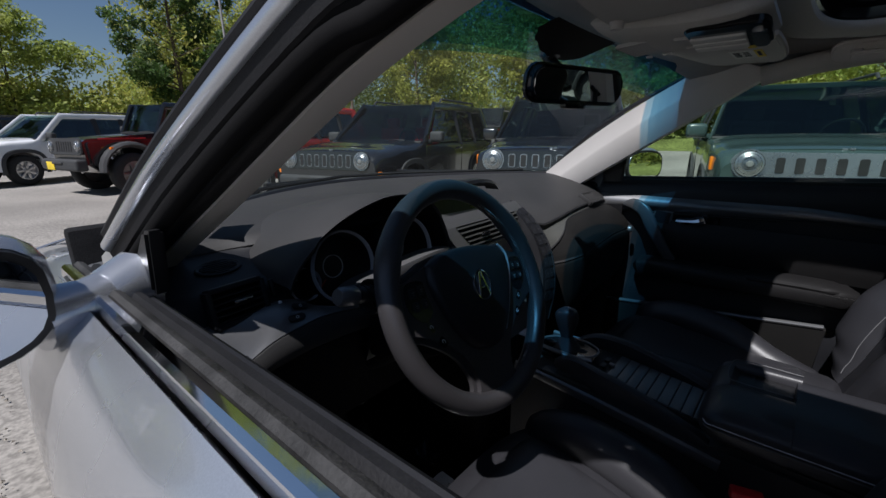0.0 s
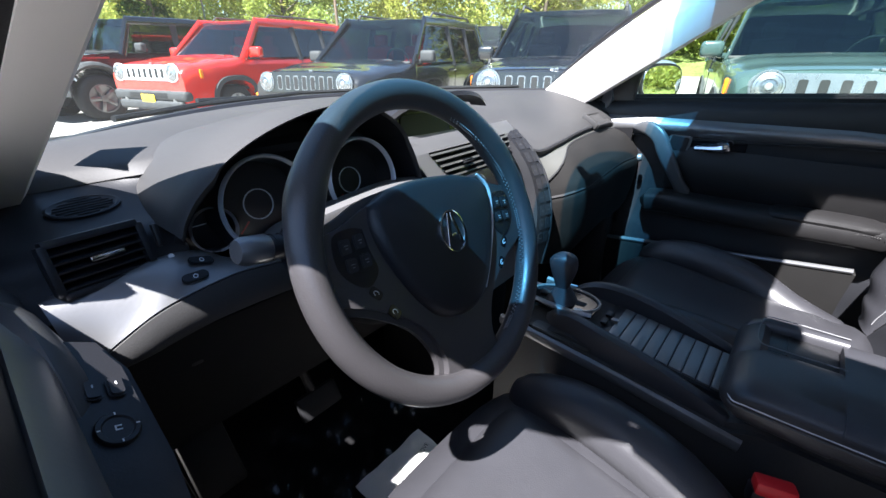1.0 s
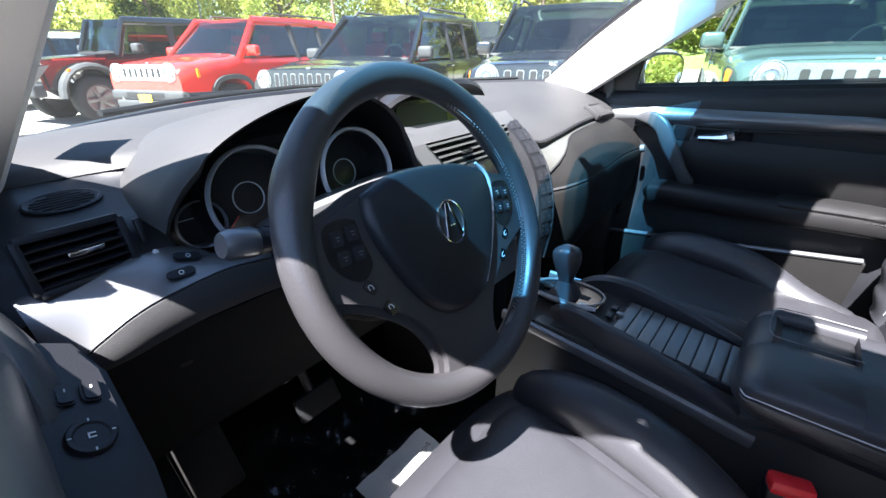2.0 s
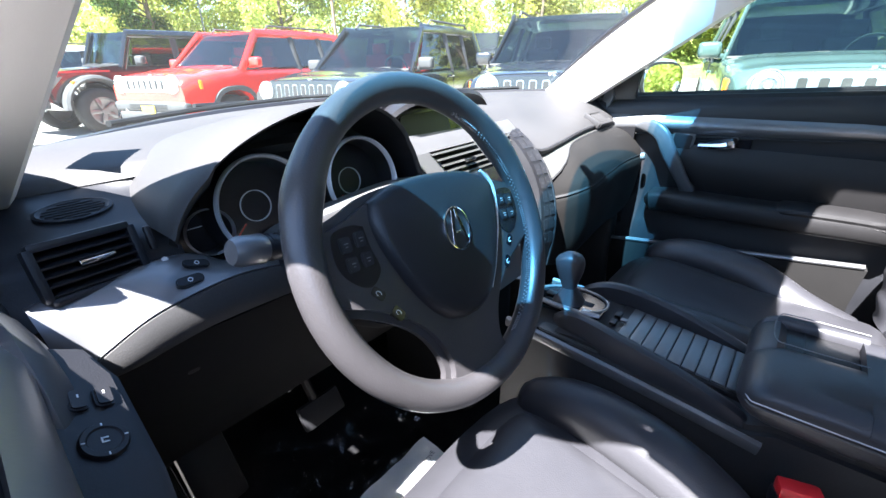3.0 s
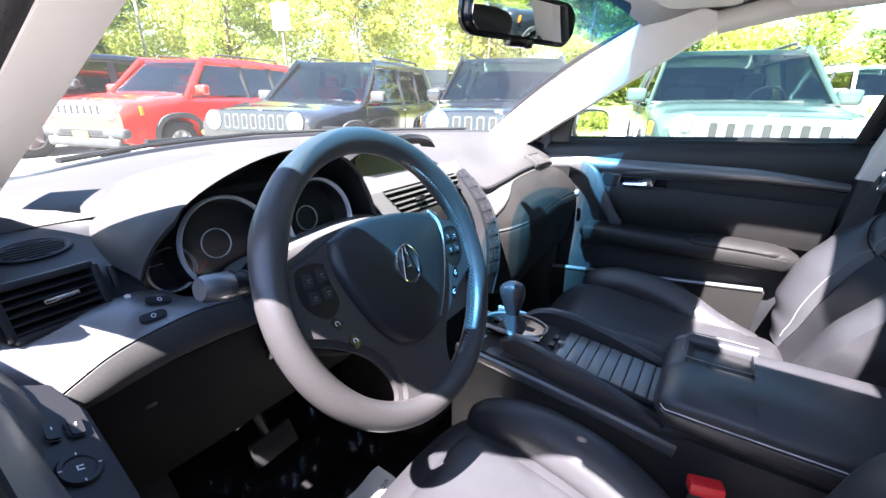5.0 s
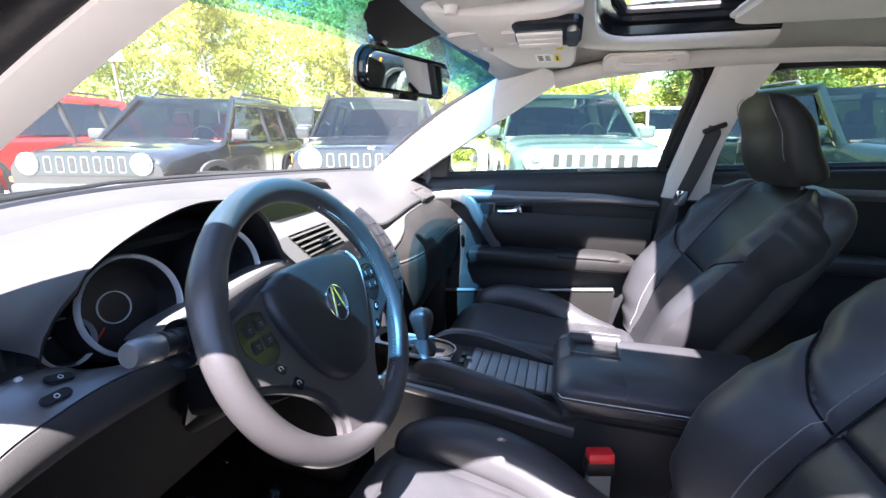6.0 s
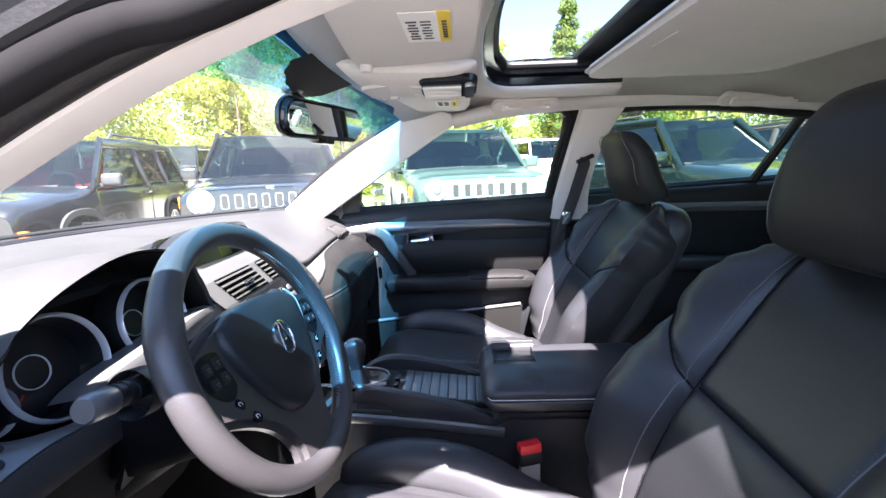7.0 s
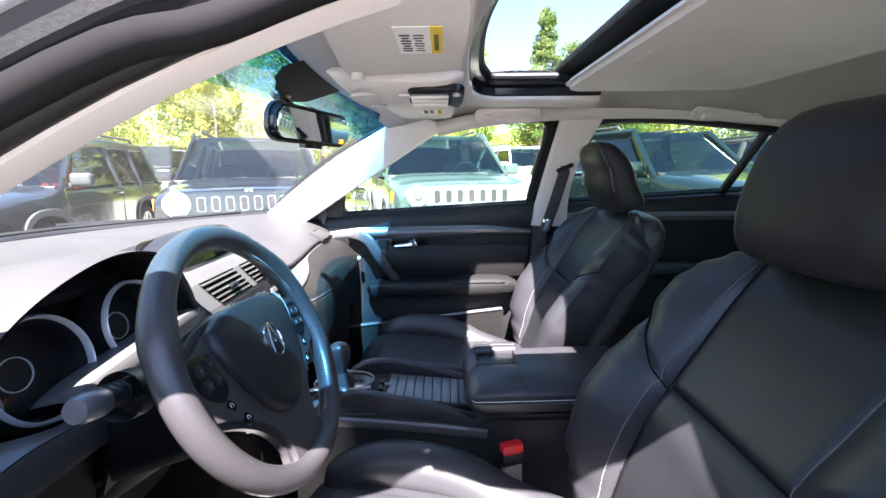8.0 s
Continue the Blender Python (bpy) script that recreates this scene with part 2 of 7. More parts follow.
def box(c, s, bevel=0.0, seg=2, rot=(0, 0, 0)):
    bm = bmesh.new()
    bmesh.ops.create_cube(bm, size=1.0)
    bmesh.ops.scale(bm, vec=s, verts=bm.verts)
    if bevel:
        bmesh.ops.bevel(bm, geom=bm.edges[:], offset=min(bevel, 0.49 * min(s)), segments=seg, affect="EDGES", profile=0.6)
    return moved(bm, pose(*c, *rot))


def spline(pts, n):
    """n + 1 points on a smooth curve through pts."""
    p = [Vector(q) for q in pts]
    p = [p[0] * 2 - p[1]] + p + [p[-1] * 2 - p[-2]]
    out = []
    k = len(p) - 3
    for i in range(n + 1):
        u = i / n * k
        j = min(int(u), k - 1)
        f = u - j
        a, b, c, d = p[j], p[j + 1], p[j + 2], p[j + 3]
        out.append(0.5 * (2 * b + (c - a) * f + (2 * a - 5 * b + 4 * c - d) * f * f + (3 * b - a - 3 * c + d) * f ** 3))
    return out


def table(x, rows):
    """Smooth reading of a table of (x, value, ...) rows."""
    if x <= rows[0][0]:
        return rows[0][1:]
    for a, b in zip(rows[:-1], rows[1:]):
        if x <= b[0]:
            f = (x - a[0]) / (b[0] - a[0])
            f = f * f * (3 - 2 * f)
            return tuple(p + (q - p) * f for p, q in zip(a[1:], b[1:]))
    return rows[-1][1:]


def loft(rings, closed=True, caps=True):
    bm = bmesh.new()
    vs = [[bm.verts.new(p) for p in r] for r in rings]
    n = len(rings[0])
    for a, b in zip(vs[:-1], vs[1:]):
        for i in range(n if closed else n - 1):
            j = (i + 1) % n
            bm.faces.new((a[i], a[j], b[j], b[i]))
    if closed and caps:
        bm.faces.new(list(reversed(vs[0])))
        bm.faces.new(vs[-1])
    return bm


def sheet(f, nu, nv, thick=0.0):
    """A surface from f(u, v), u and v in 0..1, given thickness along its normal."""
    bm = loft([[Vector(f(i / nu, j / nv)) for j in range(nv + 1)] for i in range(nu + 1)], closed=False)
    bmesh.ops.recalc_face_normals(bm, faces=bm.faces)
    if thick:
        bmesh.ops.solidify(bm, geom=bm.faces[:], thickness=thick)
    return bm


def tube(pts, r, n=10, flat=1.0, up=(0, 0, 1), caps=True):
    """A tube along pts; r is a number or a list; flat squeezes it along up."""
    pts = [Vector(p) for p in pts]
    rings = []
    for i, p in enumerate(pts):
        d = (pts[min(i + 1, len(pts) - 1)] - pts[max(i - 1, 0)]).normalized()
        u = Vector(up)
        a = d.cross(u)
        if a.length < 1e-4:
            a = d.cross(Vector((1, 0, 0)))
        a.normalize()
        b = a.cross(d).normalized()
        rr = r[i] if isinstance(r, (list, tuple)) else r
        rings.append([p + a * math.cos(t) * rr + b * math.sin(t) * rr * flat for t in (2 * math.pi * k / n for k in range(n))])
    return loft(rings, True, caps)


def lathe(profile, n=24, m=None, cap=True):
    """Turns (radius, height) rows about z."""
    bm = bmesh.new()
    rings = [[bm.verts.new((r * math.cos(2 * math.pi * k / n), r * math.sin(2 * math.pi * k / n), h)) for k in range(n)] for r, h in profile]
    for a, b in zip(rings[:-1], rings[1:]):
        for k in range(n):
            bm.faces.new((a[k], a[(k + 1) % n], b[(k + 1) % n], b[k]))
    if cap and profile[0][0] > 1e-5:
        bm.faces.new(list(reversed(rings[0])))
    if cap and profile[-1][0] > 1e-5:
        bm.faces.new(rings[-1])
    bmesh.ops.remove_doubles(bm, verts=bm.verts, dist=1e-6)
    return moved(bm, m) if m else bm


def plate(outline, depth, m=None, bevel=0.0, seg=2):
    """An outline in x, y, made depth thick along z, with rounded edges."""
    bm = bmesh.new()
    f = bm.faces.new([bm.verts.new((x, y, 0)) for x, y in outline])
    r = bmesh.ops.extrude_face_region(bm, geom=[f])
    bmesh.ops.translate(bm, vec=(0, 0, depth), verts=[v for v in r["geom"] if isinstance(v, bmesh.types.BMVert)])
    bmesh.ops.recalc_face_normals(bm, faces=bm.faces)
    if bevel:
        edges = [e for e in bm.edges if abs(e.verts[0].co.z - e.verts[1].co.z) < 1e-6]
        bmesh.ops.bevel(bm, geom=edges, offset=bevel, segments=seg, affect="EDGES")
    return moved(bm, m) if m else bm


def rounded(w, h, r, n=4):
    """The outline of a rounded rectangle."""
    out = []
    for cx, cy, a in ((w / 2 - r, h / 2 - r, 0), (-w / 2 + r, h / 2 - r, 90), (-w / 2 + r, -h / 2 + r, 180), (w / 2 - r, -h / 2 + r, 270)):
        out += [(cx + r * math.cos(radians(a + 90 * k / n)), cy + r * math.sin(radians(a + 90 * k / n))) for k in range(n + 1)]
    return out


def basis(o, x, y):
    """A pose at o whose x and y axes point along the given ways."""
    x = Vector(x).normalized()
    z = x.cross(Vector(y)).normalized()
    y = z.cross(x)
    return Matrix(((x.x, y.x, z.x, o[0]), (x.y, y.y, z.y, o[1]), (x.z, y.z, z.z, o[2]), (0, 0, 0, 1)))


def puff(path, halfw, halft, n=20, up=(0, 0, 1), e=2.6):
    """A stuffed body along path: superellipse sections of half width and half thickness."""
    pts = [Vector(p) for p in path]
    rings = []
    for i, p in enumerate(pts):
        d = (pts[min(i + 1, len(pts) - 1)] - pts[max(i - 1, 0)]).normalized()
        a = Vector((1, 0, 0))
        b = a.cross(d).normalized()
        ring = []
        for k in range(n):
            t = 2 * math.pi * k / n
            c, s = math.cos(t), math.sin(t)
            ring.append(p + a * halfw[i] * math.copysign(abs(c) ** (2 / e), c) + b * halft[i] * math.copysign(abs(s) ** (2 / e), s))
        rings.append(ring)
    return loft(rings)


def stitches(pts, size=0.0016, step=0.006):
    """A row of short raised stitches along pts."""
    pts = [Vector(p) for p in pts]
    bms = bmesh.new()
    acc = 0.0
    for a, b in zip(pts[:-1], pts[1:]):
        d = b - a
        L = d.length
        if L < 1e-6:
            continue
        d /= L
        s = d.cross(Vector((0, 0, 1)))
        s = (s if s.length > 0.05 else d.cross(Vector((1, 0, 0)))).normalized() * size
        u = s.cross(d).normalized() * size
        x = -acc
        while x + step * 0.65 < L:
            if x >= 0:
                p, q = a + d * x, a + d * (x + step * 0.65)
                m0 = (p + q) / 2
                v = [bms.verts.new(c) for c in (p, m0 + s + u * 0.6, q, m0 - s + u * 0.6, m0 + u * 1.2)]
                for i, j in ((0, 1), (1, 2), (2, 3), (3, 0)):
                    bms.faces.new((v[i], v[j], v[4]))
            x += step
        acc = L - x
    return bms


# ---------------------------------------------------------------- ground and woods
def lot_material():
    m = shader("sunlit_asphalt", (0.24, 0.225, 0.205), 0.95, 0, 0.22, 0.6, 0.9, 45, 0.2, fine=0.28)
    return m


def ground():
    bm = bmesh.new()
    n = 48
    xs = [-600, -250, -120, -60] + [-30 + 2 * i for i in range(31)] + [60, 120, 250, 600]
    g = [[bm.verts.new((x, y, 0.02 * noise.noise((x * 0.15, y * 0.15, 0)) - 0.01)) for y in xs] for x in xs]
    for a, b in zip(g[:-1], g[1:]):
        for i in range(len(xs) - 1):
            bm.faces.new((a[i], b[i], b[i + 1], a[i + 1]))
    tagged(part("ground", bm, lot_material()), "worn pale asphalt parking lot with gravel", "ground", kind="structure")
    bm = bmesh.new()
    rnd = random.Random(3)
    for i in range(4000):
        x, y = rnd.uniform(-2.6, -0.95), rnd.uniform(-1.0, 8.0)
        r = rnd.uniform(0.004, 0.012)
        a = rnd.uniform(0, 6.3)
        p = [bm.verts.new((x + r * math.cos(a + 2.1 * k), y + r * math.sin(a + 2.1 * k), 0.0)) for k in range(3)]
        q = bm.verts.new((x, y, r * 1.0))
        for k in range(3):
            bm.faces.new((p[k], p[(k + 1) % 3], q))
    tagged(part("gravel", bm, shader("gravel_chips", (0.30, 0.27, 0.23), 0.9, 0, 0.4, 40, 0, 100, 0.2), smooth=False), "loose gravel chips on the asphalt", "gravel", kind="stuff")


def leaf_cloud(centres, sizes, count, leaf, seed, droop=0.2):
    """Vertices and faces of many small leaf blades in clumps."""
    r = np.random.RandomState(seed)
    c = np.asarray(centres, float)
    s = np.asarray(sizes, float)
    pick = r.choice(len(c), count, p=s ** 2 / np.sum(s ** 2))
    d = r.normal(size=(count, 3))
    d /= np.linalg.norm(d, axis=1)[:, None]
    rad = r.uniform(0.35, 1.0, count) ** 0.5
    p = c[pick] + d * (s[pick] * rad)[:, None] * np.array([1, 1, 0.85])
    a = r.normal(size=(count, 3))
    a /= np.linalg.norm(a, axis=1)[:, None]
    b = np.cross(a, r.normal(size=(count, 3)))
    b /= np.linalg.norm(b, axis=1)[:, None]
    L = (leaf * r.uniform(0.6, 1.4, count))[:, None]
    v = np.empty((count, 4, 3))
    v[:, 0], v[:, 1], v[:, 2], v[:, 3] = p - a * L, p + b * L * 0.45, p + a * L, p - b * L * 0.45
    v[:, 2, 2] -= droop * L[:, 0]
    return v.reshape(-1, 3)


def cloud_part(name, verts, material, parent=None):
    me = bpy.data.meshes.new(name)
    n = len(verts) // 4
    me.vertices.add(len(verts))
    me.vertices.foreach_set("co", verts.astype(np.float32).ravel())
    me.loops.add(n * 4)
    me.loops.foreach_set("vertex_index", np.arange(n * 4, dtype=np.int32))
    me.polygons.add(n)
    me.polygons.foreach_set("loop_start", np.arange(0, n * 4, 4, dtype=np.int32))
    me.update(calc_edges=True)
    me.materials.append(material)
    ob = new(name, me)
    ob.parent = parent
    return ob


def tree(at, height, spread, mat, seed, leaves=2600, leaf=0.16, conifer=False, label="", low=0.25):
    """Tapered trunk, limbs and an uneven crown of small leaves."""
    rnd = random.Random(seed)
    t = thing("tree", label or "leafy green deciduous tree beyond the parking lot", "tree", at, "trees round the lot")
    lean = Vector((rnd.uniform(-0.04, 0.04), rnd.uniform(-0.04, 0.04), 1))
    trunk = [lean * (height * k / 8) + Vector((rnd.uniform(-0.05, 0.05), rnd.uniform(-0.05, 0.05), 0)) for k in range(9)]
    r0 = height * 0.018
    bms = [tube(trunk, [r0 * (1 - 0.93 * k / 8) for k in range(9)], 8)]
    centres, sizes = [], []
    n = 120 if conifer else 30
    for i in range(n):
        f = low + (1 - low) * (i + rnd.random()) / n
        base = lean * (height * f)
        ang = rnd.uniform(0, 6.28)
        if conifer:
            reach = spread * (1.02 - f) * rnd.uniform(0.7, 1.15)
            tip = base + Vector((math.cos(ang) * reach, math.sin(ang) * reach, -0.15 * reach))
        else:
            reach = spread * math.sin(math.pi * min(1, 0.18 + 0.78 * (f - low) / (1 - low))) ** 0.7 * rnd.uniform(0.45, 1.1)
            tip = base + Vector((math.cos(ang) * reach, math.sin(ang) * reach, rnd.uniform(0.15, 0.6) * reach))
        mid = (base + tip) / 2 + Vector((0, 0, 0.06 * reach))
        bms.append(tube([base, mid, tip], [r0 * 0.35 * (1.1 - f), r0 * 0.22 * (1.1 - f), r0 * 0.06], 5))
        for q, w in ((0.55, 0.75), (0.85, 1.0), (1.05, 0.8)):
            p = base.lerp(tip, q) + Vector((rnd.uniform(-1, 1), rnd.uniform(-1, 1), rnd.uniform(-1, 1))) * 0.12 * spread
            centres.append(p)
            sizes.append(w * spread * rnd.uniform(0.13, 0.27) * (0.5 if conifer else 1))
    part("trunk", merge(*bms), M["bark"], t)
    cloud_part("crown", leaf_cloud(centres, sizes, leaves, leaf, seed), mat, t)
    return t


def woods():
    """The far belt of trees: one thicket, with bare stems in it."""
    rnd = random.Random(11)
    cs, ss = [], []
    for i in range(2860):
        a = radians(rnd.uniform(-112, 118))
        d = rnd.uniform(30, 46)
        tall = table(math.degrees(a), [(-112, 8.0), (-75, 10.0), (-24, 9.0), (-14, 5.6), (4, 5.6), (16, 10.0), (30, 12.5), (56, 12.0), (64, 8.8), (75, 8.6), (79, 4.6), (118, 4.6)])[0]
        h = rnd.uniform(0.0, 1.0) ** 0.85 * (tall + 1.6 * math.sin(a * 7) + 1.2 * math.sin(a * 17))
        cs.append((d * math.cos(a), d * math.sin(a), h))
        ss.append(rnd.uniform(0.9, 2.1))
    v = leaf_cloud(cs, ss, 715000, 0.13, 5)
    k = len(v) // 8 * 4
    tagged(cloud_part("woods", v[:k], LEAF[0]), "dense sunlit green woods behind the lot", "woods", kind="stuff")
    tagged(cloud_part("undergrowth", v[k:], LEAF[2]), "yellow-green spring brush along the lot edge", "woods", kind="stuff")
    bank = bmesh.new()
    rings = []
    for i in range(61):
        a = radians(-116 + i * 238 / 60)
        rings.append([Vector((d * math.cos(a), d * math.sin(a), z)) for d, z in ((26, -0.02), (30, 0.7), (36, 1.8), (60, 3.5))])
    bank = loft(rings, closed=False)
    tagged(part("grass_bank", bank, shader("dry_grass", (0.13, 0.15, 0.045), 0.95, 0, 0.35, 0.5, 1.0, 8, 0.1, fine=0.35)), "rising grassy bank behind the cars", "ground", kind="structure")


ground()
woods()
tree((-6.5, 30, 0), 11.5, 3.6, LEAF[1], 21, 20000, 0.11, label="tall dense green tree against blue sky")
tree((1.5, 31, 0), 6.6, 3.6, LEAF[0], 22, 14000, 0.105)
tree((-12.5, 33, 0), 7.0, 3.0, LEAF[0], 23, 14000, 0.105)
tree((-17, 31, 0), 6.5, 3.0, LEAF[3], 24, 14000, 0.105, label="dark green tree at the lot edge")
tree((9.0, 29, 0), 11.5, 3.0, LEAF[1], 25, 18000, 0.105, label="tall dense green tree behind the parked cars")
tree((15, 26, 0), 9.0, 3.4, LEAF[0], 26, 14000, 0.105)
tree((21, 21, 0), 9.0, 3.2, LEAF[2], 27, 14000, 0.105, label="yellow-green young tree behind the parked cars")
tree((26, 14, 0), 8.5, 3.2, LEAF[2], 28, 14000, 0.105, label="yellow-green young tree behind the parked cars")
tree((29, 4, 0), 15.0, 2.6, LEAF[3], 29, 14000, 0.105, True, "pointed conifer rising above the woods", 0.15)
tree((28, 8, 0), 10.0, 2.8, LEAF[0], 30, 14000, 0.105)
tree((30, -7.2, 0), 11.6, 3.0, LEAF[4], 31, 24000, 0.085, True, "slender green tree rising above the woods", 0.12)
tree((31, -2.9, 0), 9.3, 2.2, LEAF[0], 34, 10000, 0.09)
tree((31, -10.2, 0), 9.6, 2.6, LEAF[4], 35, 12000, 0.09, label="fresh green tree behind the parked cars")
tree((28, -12, 0), 8.5, 3.4, LEAF[1], 32, 14000, 0.105)
tree((23, -20, 0), 9.0, 3.4, LEAF[0], 33, 14000, 0.105)


# ---------------------------------------------------------------- parked vehicles
def spline_z(x, rows):
    """A height read off rows of (x, z) that rise in x."""
    return table(x, rows)[0]


def wheel(parent, x, y, r, w, rim_mat, spokes=5):
    """Tyre with tread blocks; rim with spokes under it."""
    s = 1 if y > 0 else -1
    m = basis((x, y, r), (1, 0, 0), (0, 0, -s))
    prof = [(r * 0.62, -w / 2), (r * 0.80, -w / 2 - 0.008), (r * 0.95, -w / 2 + 0.012), (r, -w * 0.34), (r, w * 0.34), (r * 0.95, w / 2 - 0.012), (r * 0.80, w / 2 + 0.008), (r * 0.62, w / 2)]
    ty = part("tyre", lathe(prof, 28, m, False), M["tyre"], parent)
    bms = [lathe([(r * 0.63, -w / 2 + 0.02), (r * 0.63, w / 2 - 0.005), (r * 0.57, w / 2 - 0.005), (r * 0.55, w / 2 - 0.05), (0.01, w / 2 - 0.09)], 28, None, False)]
    for k in range(spokes):
        a = 2 * math.pi * k / spokes
        bms.append(moved(box((r * 0.33, 0, w / 2 - 0.035), (r * 0.5, r * 0.16, 0.03), 0.008), Matrix.Rotation(a, 4, "Z")))
    bms.append(lathe([(r * 0.16, w / 2 - 0.06), (r * 0.15, w / 2 - 0.01), (0.0, w / 2 - 0.006)], 16))
    part("rim", moved(merge(*bms), m), rim_mat, ty, "bright spoked alloy rim")


def vehicle(name, label, at, rz, colour, kind, seat=None, grille=None, roofc=None, group="parked cars in a row", plate_mat=None, stripe=None):
    """A boxy sport utility vehicle, nose at its origin, heading along its x axis."""
    K = dict(
        small=dict(L=4.23, W=1.80, H=1.69, hood=(1.02, 1.10), cowl=1.12, roof0=1.72, rearx=3.95, belt=1.07, wh=0.345, fx=0.86, rx=3.43, gz=0.88, gh=0.20, gw=1.24, lamp=0.115, sill=0.33, tumble=0.21),
        wagon=dict(L=4.41, W=1.76, H=1.66, hood=(0.98, 1.06), cowl=1.28, roof0=1.98, rearx=4.10, belt=1.03, wh=0.35, fx=0.88, rx=3.52, gz=0.84, gh=0.22, gw=1.20, lamp=0.105, sill=0.34, tumble=0.20),
        trail=dict(L=4.50, W=1.78, H=1.82, hood=(1.10, 1.20), cowl=1.45, roof0=1.72, rearx=4.10, belt=1.18, wh=0.41, fx=0.78, rx=3.40, gz=0.96, gh=0.30, gw=1.10, lamp=0.10, sill=0.50, tumble=0.12),
    )[kind]
    c = thing(name, label, "car", at, group, rz=rz)
    L, W, H, wh = K["L"], K["W"], K["H"], K["wh"]
    hw = W / 2
    glassm = M["deepglass"]
    h0, h1 = K["hood"]
    if kind == "trail":
        out = [(-0.10, 0.62), (-0.08, h0 - 0.06), (-0.16, h0), (-K["cowl"], h1), (-K["cowl"] - 0.02, K["belt"]), (-L + 0.12, K["belt"]), (-L, 0.62), (-L + 0.05, 0.5)]
        out += [(-K["rx"] + 0.46 * math.cos(math.pi * (1 - k / 8)), 0.45 + 0.46 * math.sin(math.pi * k / 8)) for k in range(9)]
        out += [(-K["fx"] + 0.47 * math.cos(math.pi * (1 - k / 8)), 0.45 + 0.47 * math.sin(math.pi * k / 8)) for k in range(9)]
        bw = 0.70
    else:
        bw = hw
    if kind == "trail":
        part("body", plate(out, 2 * bw, basis((0, bw, 0), (1, 0, 0), (0, 0, 1)), 0.06, 4), colour, c)
    else:
        ar = wh + 0.075

        def top_z(x):
            return spline_z(x, [(-L, 0.93), (-L + 0.05, K["belt"] - 0.02), (-L + 0.14, K["belt"] + 0.01), (-K["cowl"] - 0.05, K["belt"]), (-K["cowl"], h1 + 0.006), (-0.75, (h0 + h1) / 2 + 0.018), (-0.30, h0 + 0.004), (-0.14, h0 - 0.014), (-0.06, h0 - 0.045), (0.0, h0 - 0.10)])

        def half(x):
            n1, n2 = max(0.0, (x + 0.62) / 0.62), max(0.0, (-x - L + 0.4) / 0.4)
            return bw * (1 - 0.085 * n1 ** 2.4 - 0.05 * n2 ** 2.2)

        def body_ring(x):
            zt, y = top_z(x), half(x)
            zb = K["sill"] + 0.10 * max(0.0, (x + 0.35) / 0.35)
            for w in (K["fx"], K["rx"]):
                if abs(x + w) < ar:
                    zb = max(zb, wh + 0.02 + math.sqrt(ar * ar - (x + w) ** 2))
            hood = max(0.0, min(1.0, (x + K["cowl"]) / 0.25))
            drop = 0.045 + 0.045 * hood
            sh = zt - drop
            flare = 0.018 * max(math.exp(-((x + w) / 0.42) ** 4) for w in (K["fx"], K["rx"]))
            prof = [(y - 0.012, zb), (y + flare, zb + 0.012), (y + flare * 0.9, zb + (sh - zb) * 0.45), (y + 0.004, zb + (sh - zb) * 0.72), (y - 0.006, sh - 0.012), (y - 0.020, sh + drop * 0.35), (y - 0.052, sh + drop * 0.62), (y - 0.10, zt - drop * 0.22), (y - 0.15, zt - 0.004), (y * 0.55, zt + 0.016 * hood), (0.0, zt + 0.024 * hood)]
            return [Vector((x, q, z)) for q, z in prof] + [Vector((x, -q, z)) for q, z in reversed(prof[:-1])]
        stations = [0.0, -0.015, -0.04, -0.08, -0.14, -0.22, -0.32]
        for w in (K["fx"], K["rx"]):
            stations += [-w + ar * math.cos(math.pi * k / 14) for k in range(15)]
        stations += [-K["cowl"], -K["cowl"] - 0.05, -1.6, -2.0, -2.4, -2.8, -L + 0.45, -L + 0.25, -L + 0.12, -L + 0.05, -L]
        part("body", loft([body_ring(x) for x in sorted(set(round(x, 4) for x in stations), reverse=True)]), colour, c)
        # bonnet panel with an open seam along the wings
        hx0, hx1 = -0.10, -K["cowl"] + 0.03
        part("hood", sheet(lambda u, v: (lambda x, w: Vector((x, (2 * v - 1) * w, top_z(x) + 0.010 + 0.020 * (1 - (2 * v - 1) ** 2) - 0.012 * abs(2 * v - 1) ** 12)))(hx0 + (hx1 - hx0) * u, half(hx0 + (hx1 - hx0) * u) - 0.165 + 0.03 * u), 14, 14, 0.012), colour, c)
    # underside and cabin floor keep daylight out from below
    part("cabin_floor", box((-L * 0.55, 0, 0.62), (L * 0.62, 2 * bw - 0.2, 0.06), 0.01), M["cabin"], c)
    # added dark filler, not a modelled seat: blocks the view through the rear cabin
    zl = H - 0.12 if kind == "small" else K["belt"] + 0.26
    xa, xb = -K["cowl"] - 1.55, -L + 0.30
    part("rear_bench", sheet(lambda u, v: (xa + (xb - xa) * v * 0.9 - 0.10 * u, (2 * u - 1) * (hw - K["tumble"] - 0.10), 0.62 + (zl - 0.62) * min(1.0, 3 * v) - 0.03 * (2 * u - 1) ** 2), 8, 8, 0.05), M["cabin"], c)
    # greenhouse: four roof corners and the belt under them
    tx = K["tumble"]
    zr, zb = H - 0.05, K["belt"] - 0.01
    ax0, ax1 = -K["cowl"] + 0.02, -K["roof0"]
    rr0, rr1 = -K["rearx"] + 0.05, -L + 0.14
    ty = hw - tx
    by = (hw if kind != "trail" else 0.72) - 0.03
    ty = min(ty, by - 0.03)
    roofm = roofc or colour
